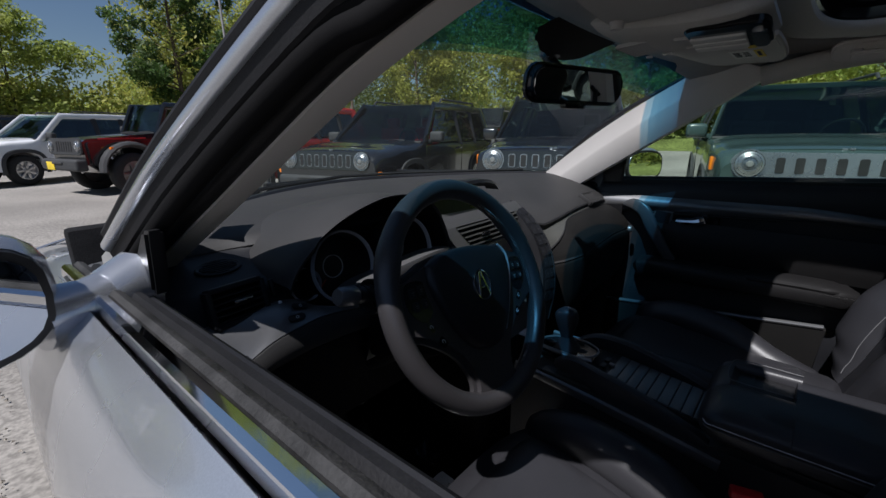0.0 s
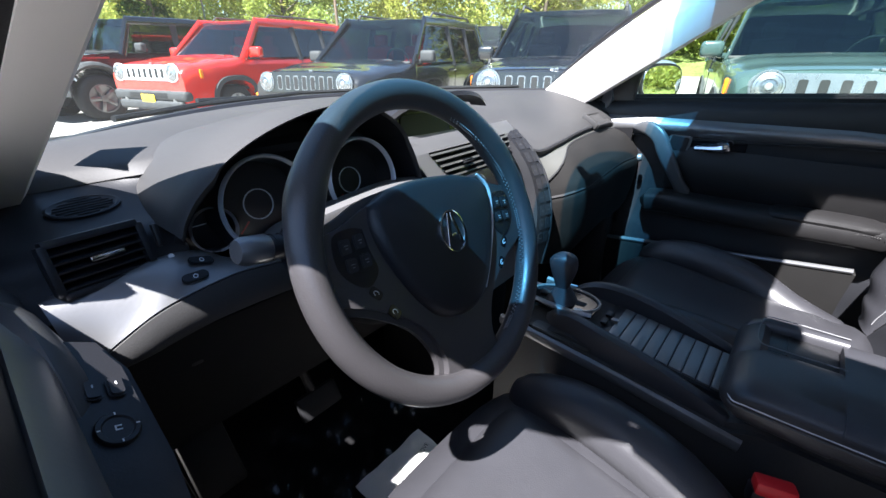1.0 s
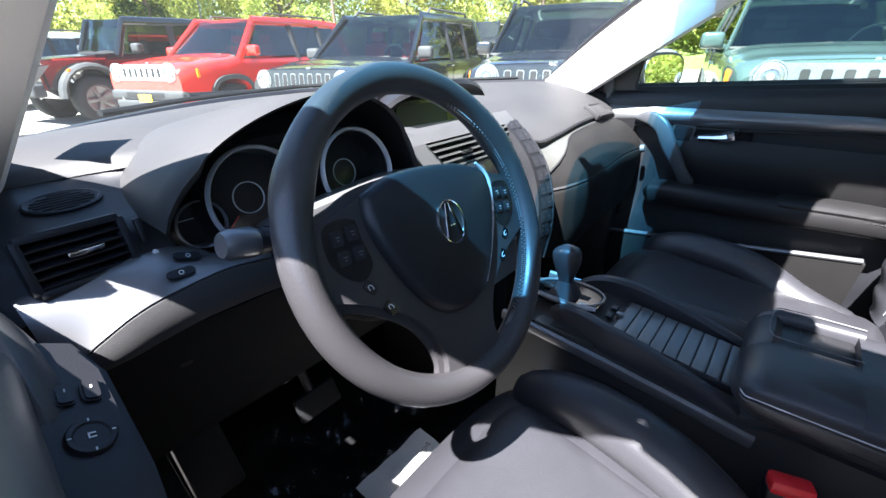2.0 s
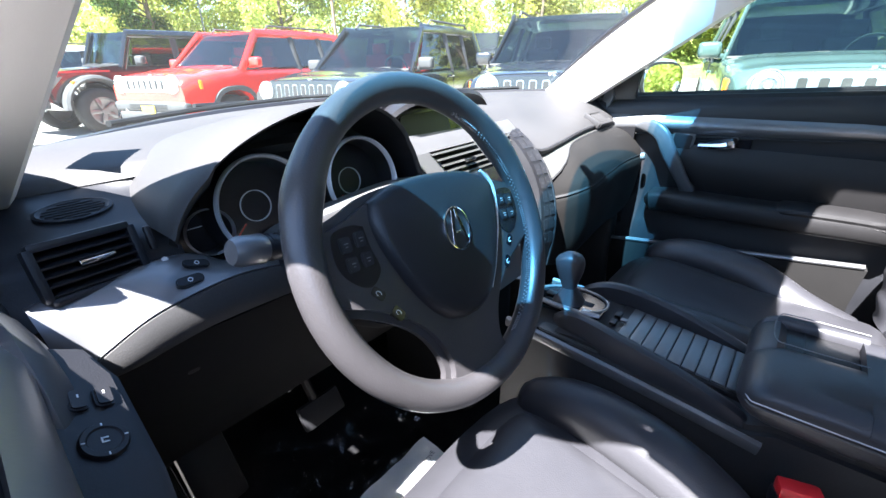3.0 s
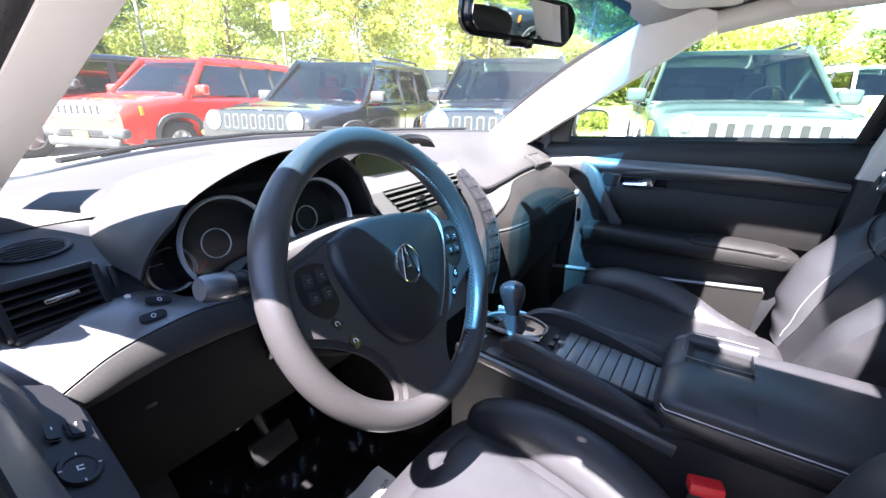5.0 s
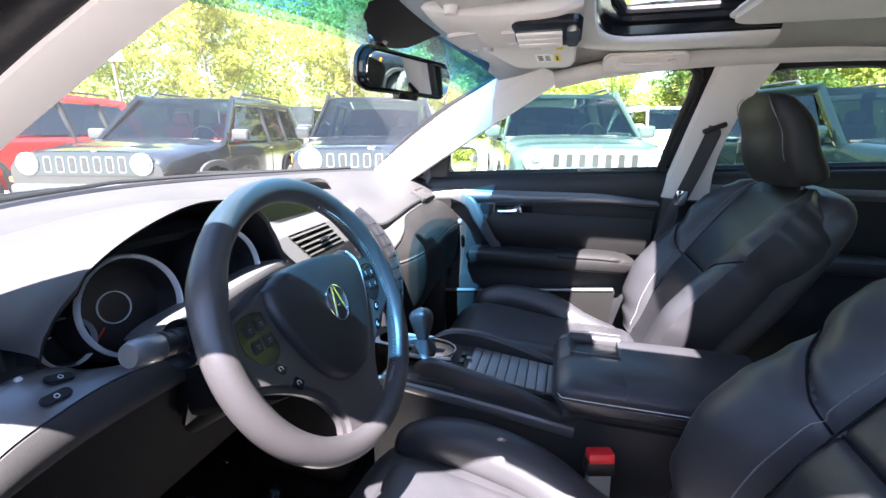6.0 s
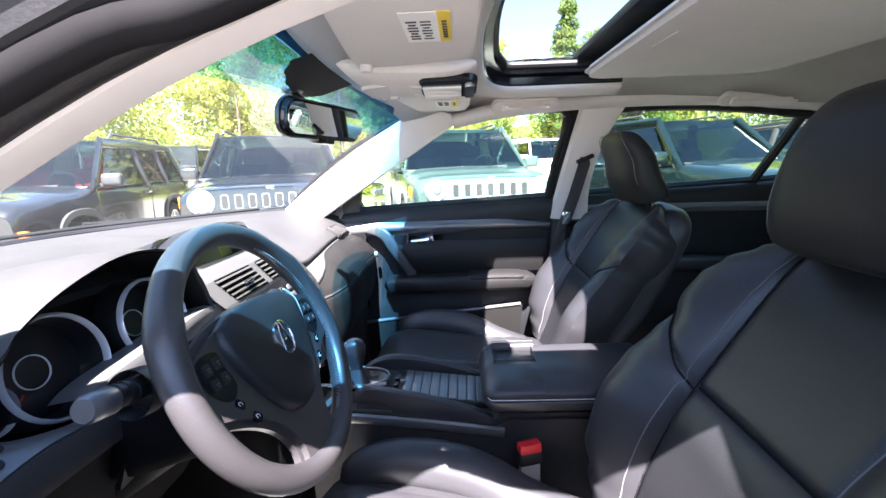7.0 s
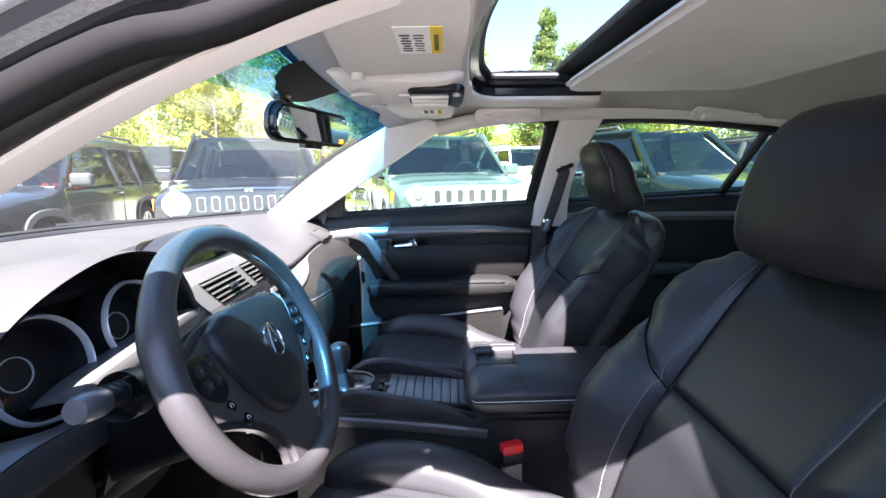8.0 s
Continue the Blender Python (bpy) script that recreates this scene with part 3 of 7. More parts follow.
    roof = sheet(lambda u, v: (ax1 + 0.02 + (rr0 - ax1 - 0.02) * u, (v - 0.5) * 2 * (ty + 0.03), zr + 0.055 * (1 - (2 * v - 1) ** 4) * (1 - 0.5 * (2 * u - 1) ** 6)), 12, 10, 0.05)
    part("roof", roof, roofm, c)
    for s in (1, -1):
        for nm, x0, x1, r in (("pillar", ax0, ax1, 0.036), ("pillar", (ax1 + rr0) / 2 + 0.32, (ax1 + rr0) / 2 + 0.30, 0.036), ("pillar", rr0 + 0.62, rr0 + 0.60, 0.036), ("pillar", rr1, rr0, 0.07)):
            part(nm, tube([(x0, s * by, zb - 0.03), (x1, s * ty, zr + 0.02)], r * (2.0 if x0 == ax0 else 1.9 if r > 0.05 else 2.3), 8, 0.36, (0, 1, 0)), colour if x0 == ax0 else M["cabin"] if r < 0.05 else roofm, c)
        part("cant_rail", tube([(ax1 + 0.04, s * (ty + 0.005), zr - 0.01), ((ax1 + rr0) / 2, s * (ty + 0.012), zr + 0.005), (rr0 - 0.02, s * (ty + 0.005), zr - 0.01)], 0.075, 8, 0.55, (0, 1, 0.2)), roofm, c)
        # side panes between the pillars
        cuts = [ax0 - 0.16, (ax1 + rr0) / 2 + 0.31, rr0 + 0.61, rr1 + 0.08]
        tops = [ax1 - 0.03, (ax1 + rr0) / 2 + 0.31, rr0 + 0.61, rr0 + 0.02]
        for i in range(3):
            a0, a1, b0, b1 = cuts[i] - 0.03, cuts[i + 1] + 0.04, tops[i] - 0.03, tops[i + 1] + 0.04
            part("side_window", sheet(lambda u, v: ((a0 + (a1 - a0) * u) * (1 - v) + (b0 + (b1 - b0) * u) * v, s * (by + (ty - by) * v + 0.012), zb + 0.02 + (zr - zb - 0.03) * v), 2, 2, 0.005), glassm, c)
        part("door_seam", tube([(cuts[1], s * (bw + 0.001), zb), (cuts[1] + 0.03, s * (bw + 0.001), 0.45)], 0.006, 4), M["slot"], c)
        # mirrors
        mx = ax0 - 0.20
        mi = part("door_mirror", merge(box((mx, s * (hw + 0.10), zb + 0.11), (0.12, 0.22, 0.16), 0.05, 3), box((mx - 0.01, s * (hw - 0.01), zb + 0.05), (0.07, 0.10, 0.05), 0.015)), colour if kind == "small" else M["moulding"], c)
        part("mirror_glass", box((mx - 0.062, s * (hw + 0.10), zb + 0.11), (0.006, 0.18, 0.12), 0.002), M["mirror"], mi)
        # wheel arches
        for wx in (K["fx"], K["rx"]):
            ar = wh + 0.10 if kind != "trail" else 0.52
            z0 = wh + 0.02 if kind != "trail" else 0.47
            pts = [(-wx + ar * math.cos(math.pi * k / 12), s * ((hw if kind != "trail" else 0.80) + 0.005), z0 + ar * math.sin(math.pi * k / 12)) for k in range(13)]
            if kind == "trail":
                part("wheel_arch", tube(pts, 0.06, 8, 1.9, (0, 1, 0)), M["moulding"], c)
            else:
                lipm = []
                for k in range(-1, 16):
                    q = math.pi * min(1, max(0, k / 14))
                    f = math.copysign(abs(math.cos(q)) ** 0.75, math.cos(q)), abs(math.sin(q)) ** 0.75
                    dz = -0.10 if k in (-1, 15) else 0.0
                    a0, a1 = wh + 0.045, wh + 0.125
                    y2 = s * (half(-wx + f[0] * a1) + 0.018)
                    lipm.append([Vector((-wx + f[0] * a0, y2 - s * 0.05, z0 + f[1] * a0 + dz)), Vector((-wx + f[0] * (a0 + 0.005), y2 + s * 0.010, z0 + f[1] * a0 + 0.004 + dz)), Vector((-wx + f[0] * (a1 - 0.012), y2 + s * 0.012, z0 + f[1] * (a1 - 0.012) + dz)), Vector((-wx + f[0] * a1, y2 - s * 0.006, z0 + f[1] * a1 + dz)), Vector((-wx + f[0] * a1, y2 - s * 0.05, z0 + f[1] * a1 + dz))])
                part("wheel_arch", loft(lipm), M["moulding"], c, "unpainted dark wheel-arch cladding")
            wheel(c, -wx, s * (hw - 0.13 if kind != "trail" else 0.80), wh, 0.22 if kind != "trail" else 0.26, M["alloy"] if kind != "trail" else M["darkalloy"], 7 if kind != "trail" else 5)
        if kind != "trail":
            part("side_moulding", box((-L * 0.5, s * (hw + 0.004), K["sill"] + 0.09), (1.6, 0.03, 0.12), 0.012), M["moulding"], c)
            part("roof_rail", tube([(ax1 - 0.25, s * (ty - 0.02), zr + 0.06), (ax1 - 0.32, s * (ty - 0.02), zr + 0.12), (rr0 + 0.3, s * (ty - 0.02), zr + 0.12), (rr0 + 0.22, s * (ty - 0.02), zr + 0.06)], 0.018, 6), M["moulding"], c)
            part("door_handle", box((cuts[1] + 0.12, s * (hw + 0.012), 0.93), (0.18, 0.03, 0.035), 0.012), colour, c)
        part("front_seat", merge(box((-K["cowl"] - 1.05, s * 0.36, 1.0), (0.16, 0.46, 0.55), 0.06, 3, (0, -10, 0)), box((-K["cowl"] - 1.12, s * 0.36, 1.36), (0.10, 0.24, 0.17), 0.045, 3)), seat or M["cabin"], c)
    part("windscreen", sheet(lambda u, v: (ax0 + (ax1 - ax0) * v + 0.05 * (1 - (2 * u - 1) ** 2) + 0.0, (2 * u - 1) * ((by - 0.02) * (1 - v) + (ty - 0.0) * v), zb + 0.02 + (zr - zb + 0.0) * v), 10, 4, 0.006), M["autoglass"], c)
    part("windscreen_frit", tube([(ax0 + 0.04 + 0.05 * (1 - (2 * k / 8 - 1) ** 2), (2 * k / 8 - 1) * (by - 0.02), zb + 0.03) for k in range(9)], 0.022, 6), M["slot"], c)
    part("rear_window", sheet(lambda u, v: (rr1 + (rr0 - rr1) * v, (2 * u - 1) * (by * (1 - v) + ty * v) * 0.92, zb + 0.04 + (zr - zb - 0.06) * v), 3, 2, 0.006), glassm, c)
    part("dash_shelf", box((-K["cowl"] - 0.2, 0, zb - 0.02), (0.5, 2 * by - 0.15, 0.08), 0.03), M["cabin"], c)
    part("steering_wheel", moved(lathe([(0.185 + 0.014 * math.cos(a), 0.014 * math.sin(a)) for a in (2 * math.pi * k / 6 for k in range(7))], 20, None, False), basis((-K["cowl"] - 0.42, 0.36, zb + 0.04), (0, 1, 0), (0.35, 0, 1))), M["cabin"], c)
    for s in (1, -1):
        part("wiper", tube([(ax0 + 0.03, s * 0.30 - 0.25, zb + 0.055), (ax0 + 0.06, s * 0.30 + 0.25, zb + 0.065)], 0.010, 5), M["slot"], c)
    # nose
    fx = -0.03 if kind != "trail" else -0.075
    gm = grille or (colour if kind != "trail" else M["moulding"])
    gz, gh, gw, lr = K["gz"], K["gh"], K["gw"], K["lamp"]
    g = part("grille", plate(rounded(gw + 2 * lr + 0.05, gh + 0.02, 0.10), 0.03, basis((fx + 0.005, 0, gz), (0, 1, 0), (-0.08, 0, 1)), 0.010), gm, c)
    inner = gw / 2 - lr - 0.05 if kind != "trail" else 0.33
    for k in range(7):
        y = (k - 3) * inner / 3.4
        if grille is None and kind != "trail":
            part("slot_rim", plate(rounded(inner / 3.4 * 0.60, gh * 0.76, inner / 3.4 * 0.16), 0.007, basis((fx + 0.031, y, gz), (0, 1, 0), (-0.08, 0, 1)), 0.002), M["brightgrille"], g)
        part("grille_slot", plate(rounded(inner / 3.4 * 0.46, gh * 0.66, inner / 3.4 * 0.11), 0.008, basis((fx + 0.034, y, gz), (0, 1, 0), (-0.08, 0, 1)), 0.002), M["slot"], g)
    for s in (1, -1):
        y = s * gw / 2
        lm = basis((fx + 0.01, y, gz + 0.005), (0, 1, 0), (-0.08, 0, 1))
        hl = part("headlight", lathe([(lr, 0.0), (lr, 0.03), (lr * 0.8, 0.052), (lr * 0.4, 0.062), (0, 0.064)], 20, lm), M["lamp"], c)
        part("lamp_bowl", lathe([(lr * 0.94, 0.046), (lr * 0.62, 0.058), (lr * 0.55, 0.066), (lr * 0.50, 0.066), (lr * 0.48, 0.060)], 24, lm, False), M["brightgrille"], hl)
        part("bulb", lathe([(lr * 0.26, 0.062), (lr * 0.20, 0.070), (0, 0.073)], 16, lm), M["grey"], hl)
        part("lamp_ring", lathe([(lr * 1.14, 0), (lr * 1.12, 0.035), (lr * 1.0, 0.035), (lr * 1.0, 0.0)], 20, lm, False), M["brightgrille"] if grille is None else gm, hl)
        if kind == "small":
            part("turn_marker", box((-0.275, s * (half(-0.275) + 0.004), gz - 0.01), (0.045, 0.030, 0.13), 0.012, 2, (0, 0, -s * 7)), M["amber"], c)
        else:
            part("turn_marker", box((-0.06 if kind == "wagon" else -0.45, s * (hw - 0.12 if kind == "wagon" else 0.86), gz - 0.16 if kind == "wagon" else 0.92), (0.06, 0.24 if kind == "wagon" else 0.06, 0.06), 0.015), M["amber"], c)
        part("fog_light", lathe([(0.05, 0), (0.05, 0.02), (0.0, 0.03)], 14, basis((fx + 0.05, s * 0.58, 0.52), (0, 1, 0), (0, 0, 1))), M["lamp"], c)
    if kind == "trail":
        bp = part("bumper", merge(box((0.02, 0, 0.62), (0.20, 1.45, 0.22), 0.05, 3), box((0.09, 0, 0.66), (0.10, 0.42, 0.05), 0.02)), M["moulding"], c)
        part("hood_decal", box((-0.75, 0.702, h0 + 0.0), (0.85, 0.006, 0.03), 0.002), stripe or M["redseat"], c)
        part("spare_wheel", lathe([(0.40, -0.11), (0.40, 0.11), (0.25, 0.12)], 24, basis((-L - 0.12, 0, 1.0), (0, 1, 0), (0, 0, 1))), M["tyre"], c)
    else:
        bp = part("bumper", merge(box((-0.03, 0, 0.56), (0.16, W - 0.10, 0.16), 0.06, 3), box((0.0, 0, 0.42), (0.14, W - 0.30, 0.14), 0.05, 3)), M["moulding"], c)
        part("air_intake", box((0.045, 0, 0.57), (0.02, 0.9, 0.07), 0.008), M["slot"], bp)
    part("number_plate", box((0.06 if kind != "trail" else 0.125, 0 if kind != "trail" else -0.3, 0.50 if kind != "trail" else 0.60), (0.012, 0.31, 0.155), 0.004), plate_mat or M["yellow"], c)
    if stripe is not None and kind == "small":
        for k in range(3):
            part("lime_stripe", tube([(-0.35 - 0.05 * k, hw * 0.55 - 0.10 * k, h0 + 0.006 + 0.01), (-0.75, hw * 0.62 - 0.12 * k, (h0 + h1) / 2 + 0.018), (-1.05, hw * 0.50 - 0.12 * k, h1 + 0.004)], 0.022, 6, 0.25), stripe, c)
    part("hood_badge", merge(*[box((-0.13 + 0.012 * k, 0.0 + 0.045 * (k - 1.5), h0 - 0.010 + 0.003 * k), (0.02, 0.034, 0.02), 0.004) for k in range(4)]), M["brightgrille"], c)
    return c


BLACKP, REDP, MINTP, WHITEP, TEALP, ORANGEP = paintwork("black_car_paint", (0.012, 0.013, 0.016)), paintwork("red_car_paint", (0.62, 0.025, 0.015)), paintwork("pale_mint_car_paint", (0.045, 0.070, 0.066)), paintwork("white_car_paint", (0.78, 0.79, 0.80)), paintwork("dark_green_car_paint", (0.006, 0.014, 0.015), 0.2), paintwork("orange_car_paint", (0.75, 0.14, 0.02))
vehicle("sport_utility_car", "glossy black wagon with red front seats, facing the sedan", (2.36, 4.56, -0.03), 196, BLACKP, "wagon", M["redseat"])
vehicle("compact_utility_car", "black compact utility car with bright slotted grille", (3.45, 1.85, -0.03), 200, BLACKP, "small")
vehicle("compact_utility_car", "pale mint green compact utility car with silver grille", (3.83, -0.57, 0.0), 193, MINTP, "small", None, M["brightgrille"])
vehicle("compact_utility_car", "bright red compact utility car with white front grille", (1.58, 7.65, 0.0), 196, REDP, "small", M["redseat"], paintwork("white_grille", (0.75, 0.75, 0.75)))
vehicle("off_road_car", "black off-road car with big tyres and red hood decal", (0.49, 10.6, -0.02), 193, BLACKP, "trail")
vehicle("sport_utility_car", "white wagon parked at the far end of the row", (-1.0, 14.0, 0.0), 205, WHITEP, "wagon")
vehicle("sport_utility_car", "black wagon parked behind the white one", (-2.5, 18.5, 0.0), 200, BLACKP, "wagon")
vehicle("compact_utility_car", "dark green compact utility car with lime graphics", (3.65, -4.10, 0.0), 198, TEALP, "small", stripe=M["lime"])
vehicle("compact_utility_car", "dark compact utility car beyond the green one", (5.2, -8.2, 0.1), 193, BLACKP, "small")
vehicle("compact_utility_car", "white compact utility car parked in the second row", (9.6, -3.2, 0.1), 193, WHITEP, "small")
vehicle("compact_utility_car", "orange compact utility car parked in the second row", (11.6, -5.4, 0.1), 193, ORANGEP, "small")
vehicle("off_road_car", "black off-road car parked in the second row", (9.6, 7.8, 0.1), 196, BLACKP, "trail")
vehicle("sport_utility_car", "white wagon parked in the second row", (11.5, 11.2, 0.1), 196, WHITEP, "wagon")


def sign_post(at, h, label, post, face=None):
    t = thing("sign_post", label, "sign", at)
    part("pole", tube([(0, 0, 0), (0.01, 0, h * 0.5), (0, 0, h)], 0.05 if post is M["woodpost"] else 0.03, 10), post, t)
    if face:
        part("sign_face", box((-0.06, -0.06, h - 0.45), (0.02, 0.62, 0.78), 0.006, 2, (0, 0, 20)), face, t, "blank white sign face")
    return t


sign_post((9.0, 12.6, 0), 3.9, "white sign on a timber post behind the cars", M["woodpost"], M["sign"])
sign_post((4.4, 11.8, 0), 5.6, "slim steel pole standing behind the cars", M["post"])
sign_post((-3.4, 18.0, 0), 3.0, "slim leaning steel pole behind the cars", M["post"])


# ---------------------------------------------------------------- the silver sedan: shell
def belt(y):
    return 1.02 - 0.053 * y


def glass_base(x):
    return Vector((x, 0.88 - 0.90 * x * x, 1.022))


def glass_top(x):
    return Vector((x, 0.0 - 0.27 * x * x, 1.378 - 0.05 * x * x))


def windscreen_at(u, v, off=0.0):
    p = glass_base(0.705 * u).lerp(glass_top(0.59 * u), v)
    return p + Vector((0, 0.6, 0.8)) * (0.035 * math.sin(math.pi * max(0, min(1, v))) + off)


def liner_z(x, y):
    f = table(y, [(-2.0, 1.28), (-1.5, 1.37), (-0.9, 1.425), (-0.5, 1.433), (-0.28, 1.424), (-0.1, 1.392), (0.0, 1.375), (0.1, 1.362)])[0]
    return f - 0.058 * abs(x / 0.62) ** 3.2


def pillar_bend(k, s):
    f = max(0.0, k - 0.7)
    return 0.04 * f + 0.15 * f * f if s < 0 else 0.0


def pillar_g(k, s):
    return Vector((s * (0.705 - 0.115 * k), 0.44 - 0.54 * k, 1.025 + 0.338 * k - pillar_bend(k, s)))


def pillar_w(k, s):
    return Vector((s * (0.715 - 0.11 * k), 0.29 - 0.52 * k, 0.985 + 0.325 * k - pillar_bend(k, s)))


ROOFHOLE = (-0.43, 0.375, -0.66, -0.295)


def arch_z(y):
    """Lower edge of the body, raised over the wheels."""
    for yw in (1.22, -1.66):
        if abs(y - yw) < 0.37:
            return 0.335 + math.sqrt(0.37 ** 2 - (y - yw) ** 2)
    return 0.26


def hood_z(x, y):
    f = max(0.0, (y - 0.45) / 1.5)
    return 0.985 - 0.20 * f ** 1.7 - 0.045 * abs(x / 0.72) ** 3 + 0.012 * math.exp(-((abs(x) - 0.45) / 0.07) ** 2) * min(1, f * 3)


def deck_z(x, y):
    f = max(0.0, min(1.0, (-2.0 - y) / 0.75))
    return 1.045 - 0.055 * f ** 1.5 - 0.05 * abs(x / 0.70) ** 3


def wing(s, y0, y1, top, inner):
    """A side of the body from the top panel's edge, over the shoulder and down to the wheel arch."""
    def at(u, v):
        y = y0 + (y1 - y0) * u
        zt, zb = top(inner, y) - 0.004, arch_z(y)
        tuck = 0.13 * max(0.0, (abs(y + 0.2) - 1.75) / 0.8) ** 2
        if v < 0.4:
            q = v / 0.4 * math.pi / 2
            return (s * (inner + 0.006 + (0.866 - inner - 0.006) * math.sin(q) - tuck * v), y, zt - 0.15 * (1 - math.cos(q)))
        q = (v - 0.4) / 0.6
        return (s * (0.866 + 0.018 * math.sin(math.pi * q) - tuck), y, zt - 0.15 + (zb - zt + 0.15) * q)
    return sheet(at, 44, 22, 0.01)


def bumper_at(end, u, v, out=0.0):
    """Rounded front (end 1) or rear (end -1) of the body; u across from -1 to 1, v down."""
    top = hood_z(0.70 * u, 1.94) if end > 0 else deck_z(0.70 * u, -2.72)
    y = (1.94 if end > 0 else -2.72) + end * ((0.21 if end > 0 else 0.15) * (1 - abs(u) ** 2.6) * (0.35 + 0.65 * math.sin(math.pi * (0.12 + 0.76 * v)) ** 0.7) + out)
    return Vector((0.83 * u * (1 + 0.06 * math.sin(math.pi * v)) * (0.90 + 0.10 * min(1, v * 4)), y, top + (0.24 - top) * v))


def sedan_shell():
    c = thing("sedan", "silver metallic sedan with driver window open, parked", "car")
    # headliner with the sunroof opening cut out of its grid
    x0, x1, y0, y1 = ROOFHOLE
    xs = sorted(set([-0.62, -0.58, -0.52, -0.47, x0, -0.36, -0.15, 0.0, 0.15, 0.30, x1, 0.45, 0.52, 0.58, 0.62]))
    ys = [0.03, -0.03, -0.10, -0.2, y1, -0.45, y0, -0.75, -0.9, -1.1, -1.3, -1.5, -1.7, -1.85]

    def skin(dz, hole):
        bm = bmesh.new()
        g = [[bm.verts.new((x, y - (0.25 * x * x if y > -0.15 else 0), liner_z(x, y) + dz)) for y in ys] for x in xs]
        for i in range(len(xs) - 1):
            for j in range(len(ys) - 1):
                if hole and xs[i] >= x0 - 1e-6 and xs[i + 1] <= x1 + 1e-6 and ys[j] <= y1 + 1e-6 and ys[j + 1] >= y0 - 1e-6:
                    continue
                bm.faces.new((g[i][j], g[i + 1][j], g[i + 1][j + 1], g[i][j + 1]))
        return bm

    bm = skin(0, True)
    bmesh.ops.solidify(bm, geom=bm.faces[:], thickness=0.012)
    part("headliner", bm, M["liner"], c, "beige cloth headliner")
    bm = skin(0.05, True)
    part("roof_panel", bm, M["paint"], c)
    # the opening's lip, its black well and the glass in a rubber seal; corners rounded, front edge bowed
    cx, hw = (x0 + x1) / 2, (x1 - x0) / 2

    def rim(inset, z, back=0.0):
        pts = [(x1 - inset, y0 - 0.05 + back), (x1 - inset, -0.44), (x1 - inset - 0.004, y1 - 0.085), (x1 - inset - 0.030, y1 - 0.042 - inset), (x1 - inset - 0.10, y1 - 0.018 - inset), (cx + 0.12, y1 - 0.004 - inset), (cx, y1 - inset), (cx - 0.12, y1 - 0.004 - inset), (x0 + inset + 0.10, y1 - 0.018 - inset), (x0 + inset + 0.030, y1 - 0.042 - inset), (x0 + inset + 0.004, y1 - 0.085), (x0 + inset, -0.44), (x0 + inset, y0 - 0.05 + back)]
        return [p + Vector((0, 0, z - 0.035 * (abs(p.x - cx) / hw) ** 3)) for p in spline([(x, y, 0) for x, y in pts], 60)]
    part("sunroof_lip", loft([rim(-0.055, 1.425), rim(-0.030, 1.420), rim(-0.008, 1.4185), rim(0.000, 1.421), rim(0.003, 1.427), rim(0.001, 1.436)], False), M["liner"], c, "beige cloth lip round the sunroof opening")
    part("sunroof_frame", loft([rim(0.001, 1.430), rim(0.006, 1.434), rim(0.007, 1.452), rim(0.026, 1.454), rim(0.028, 1.470)], False), M["gloss"], c, "black well round the sunroof")
    part("sunroof_seal", tube(rim(0.030, 1.474), 0.010, 8), M["rubber"], c)
    part("sunroof_track", tube([p + Vector((0, 0, 0)) for p in rim(0.016, 1.458)[:18]], 0.004, 6), M["silver"], c)
    part("sunroof_glass", sheet(lambda u, v: (x0 + 0.02 + (x1 - x0 - 0.04) * u, y0 - 0.03 + (y1 - y0 + 0.02) * v, 1.486 + 0.008 * math.sin(math.pi * u)), 6, 3, 0.005), M["roofglass"], c).visible_shadow = False
    part("rear_seal", box((cx, -0.660, 1.470), (2 * hw + 0.02, 0.174, 0.020), 0.006), M["rubber"], c, "black rear seal of the sunroof glass")
    shade = [(x, y) for x, y in rounded(2 * hw - 0.03, 0.52, 0.075, 8)]
    part("sunshade", plate(shade, 0.024, pose(cx, -0.583 - 0.26, 1.404), 0.011, 4), M["liner"], c, "sliding beige sunroof shade, half open")
    part("shade_pull", plate(rounded(0.10, 0.006, 0.003), 0.002, pose(cx, -0.64, 1.4025), 0.0008), M["pillar"], c)
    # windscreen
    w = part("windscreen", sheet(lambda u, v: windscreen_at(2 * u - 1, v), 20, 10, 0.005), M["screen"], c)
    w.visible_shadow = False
    for k, (f0, f1) in enumerate(((0.0, 0.16), (0.16, 0.30), (0.30, 0.46), (0.46, 0.64), (0.64, 0.82), (0.82, 1.0))):
        def strip_at(u, v):
            start = 0.862 - (0.17 if u < 0.5 else 0.12) * (2 * u - 1) ** 2
            return windscreen_at(2 * u - 1, start + (0.988 - start) * (f0 + (f1 - f0) * v), -0.010)
        part("tint_band", sheet(strip_at, 20, 2), M["band%d" % k], w, "blue shaded strip along the top of the glass")
    part("frit", tube([windscreen_at(u / 10 - 1, 0.012, -0.006) for u in range(21)], 0.016, 6, 0.5), M["black"], c)
    for s in (1, -1):
        part("frit", tube([windscreen_at(s * 0.985, v / 10, -0.004) for v in range(11)], 0.010 if s < 0 else 0.007, 6), M["black"], c)
    def mask(u, v):
        x = -0.33 + 0.48 * u
        low = table(x, [(-0.33, 0.955), (-0.24, 0.925), (-0.10, 0.900), (0.0, 0.888), (0.10, 0.890), (0.15, 0.915)])[0]
        return windscreen_at(x, low + (0.995 - low) * v, -0.013)
    part("frit_patch", sheet(mask, 16, 3), M["dull"], c, "black mask behind the rear-view mirror")
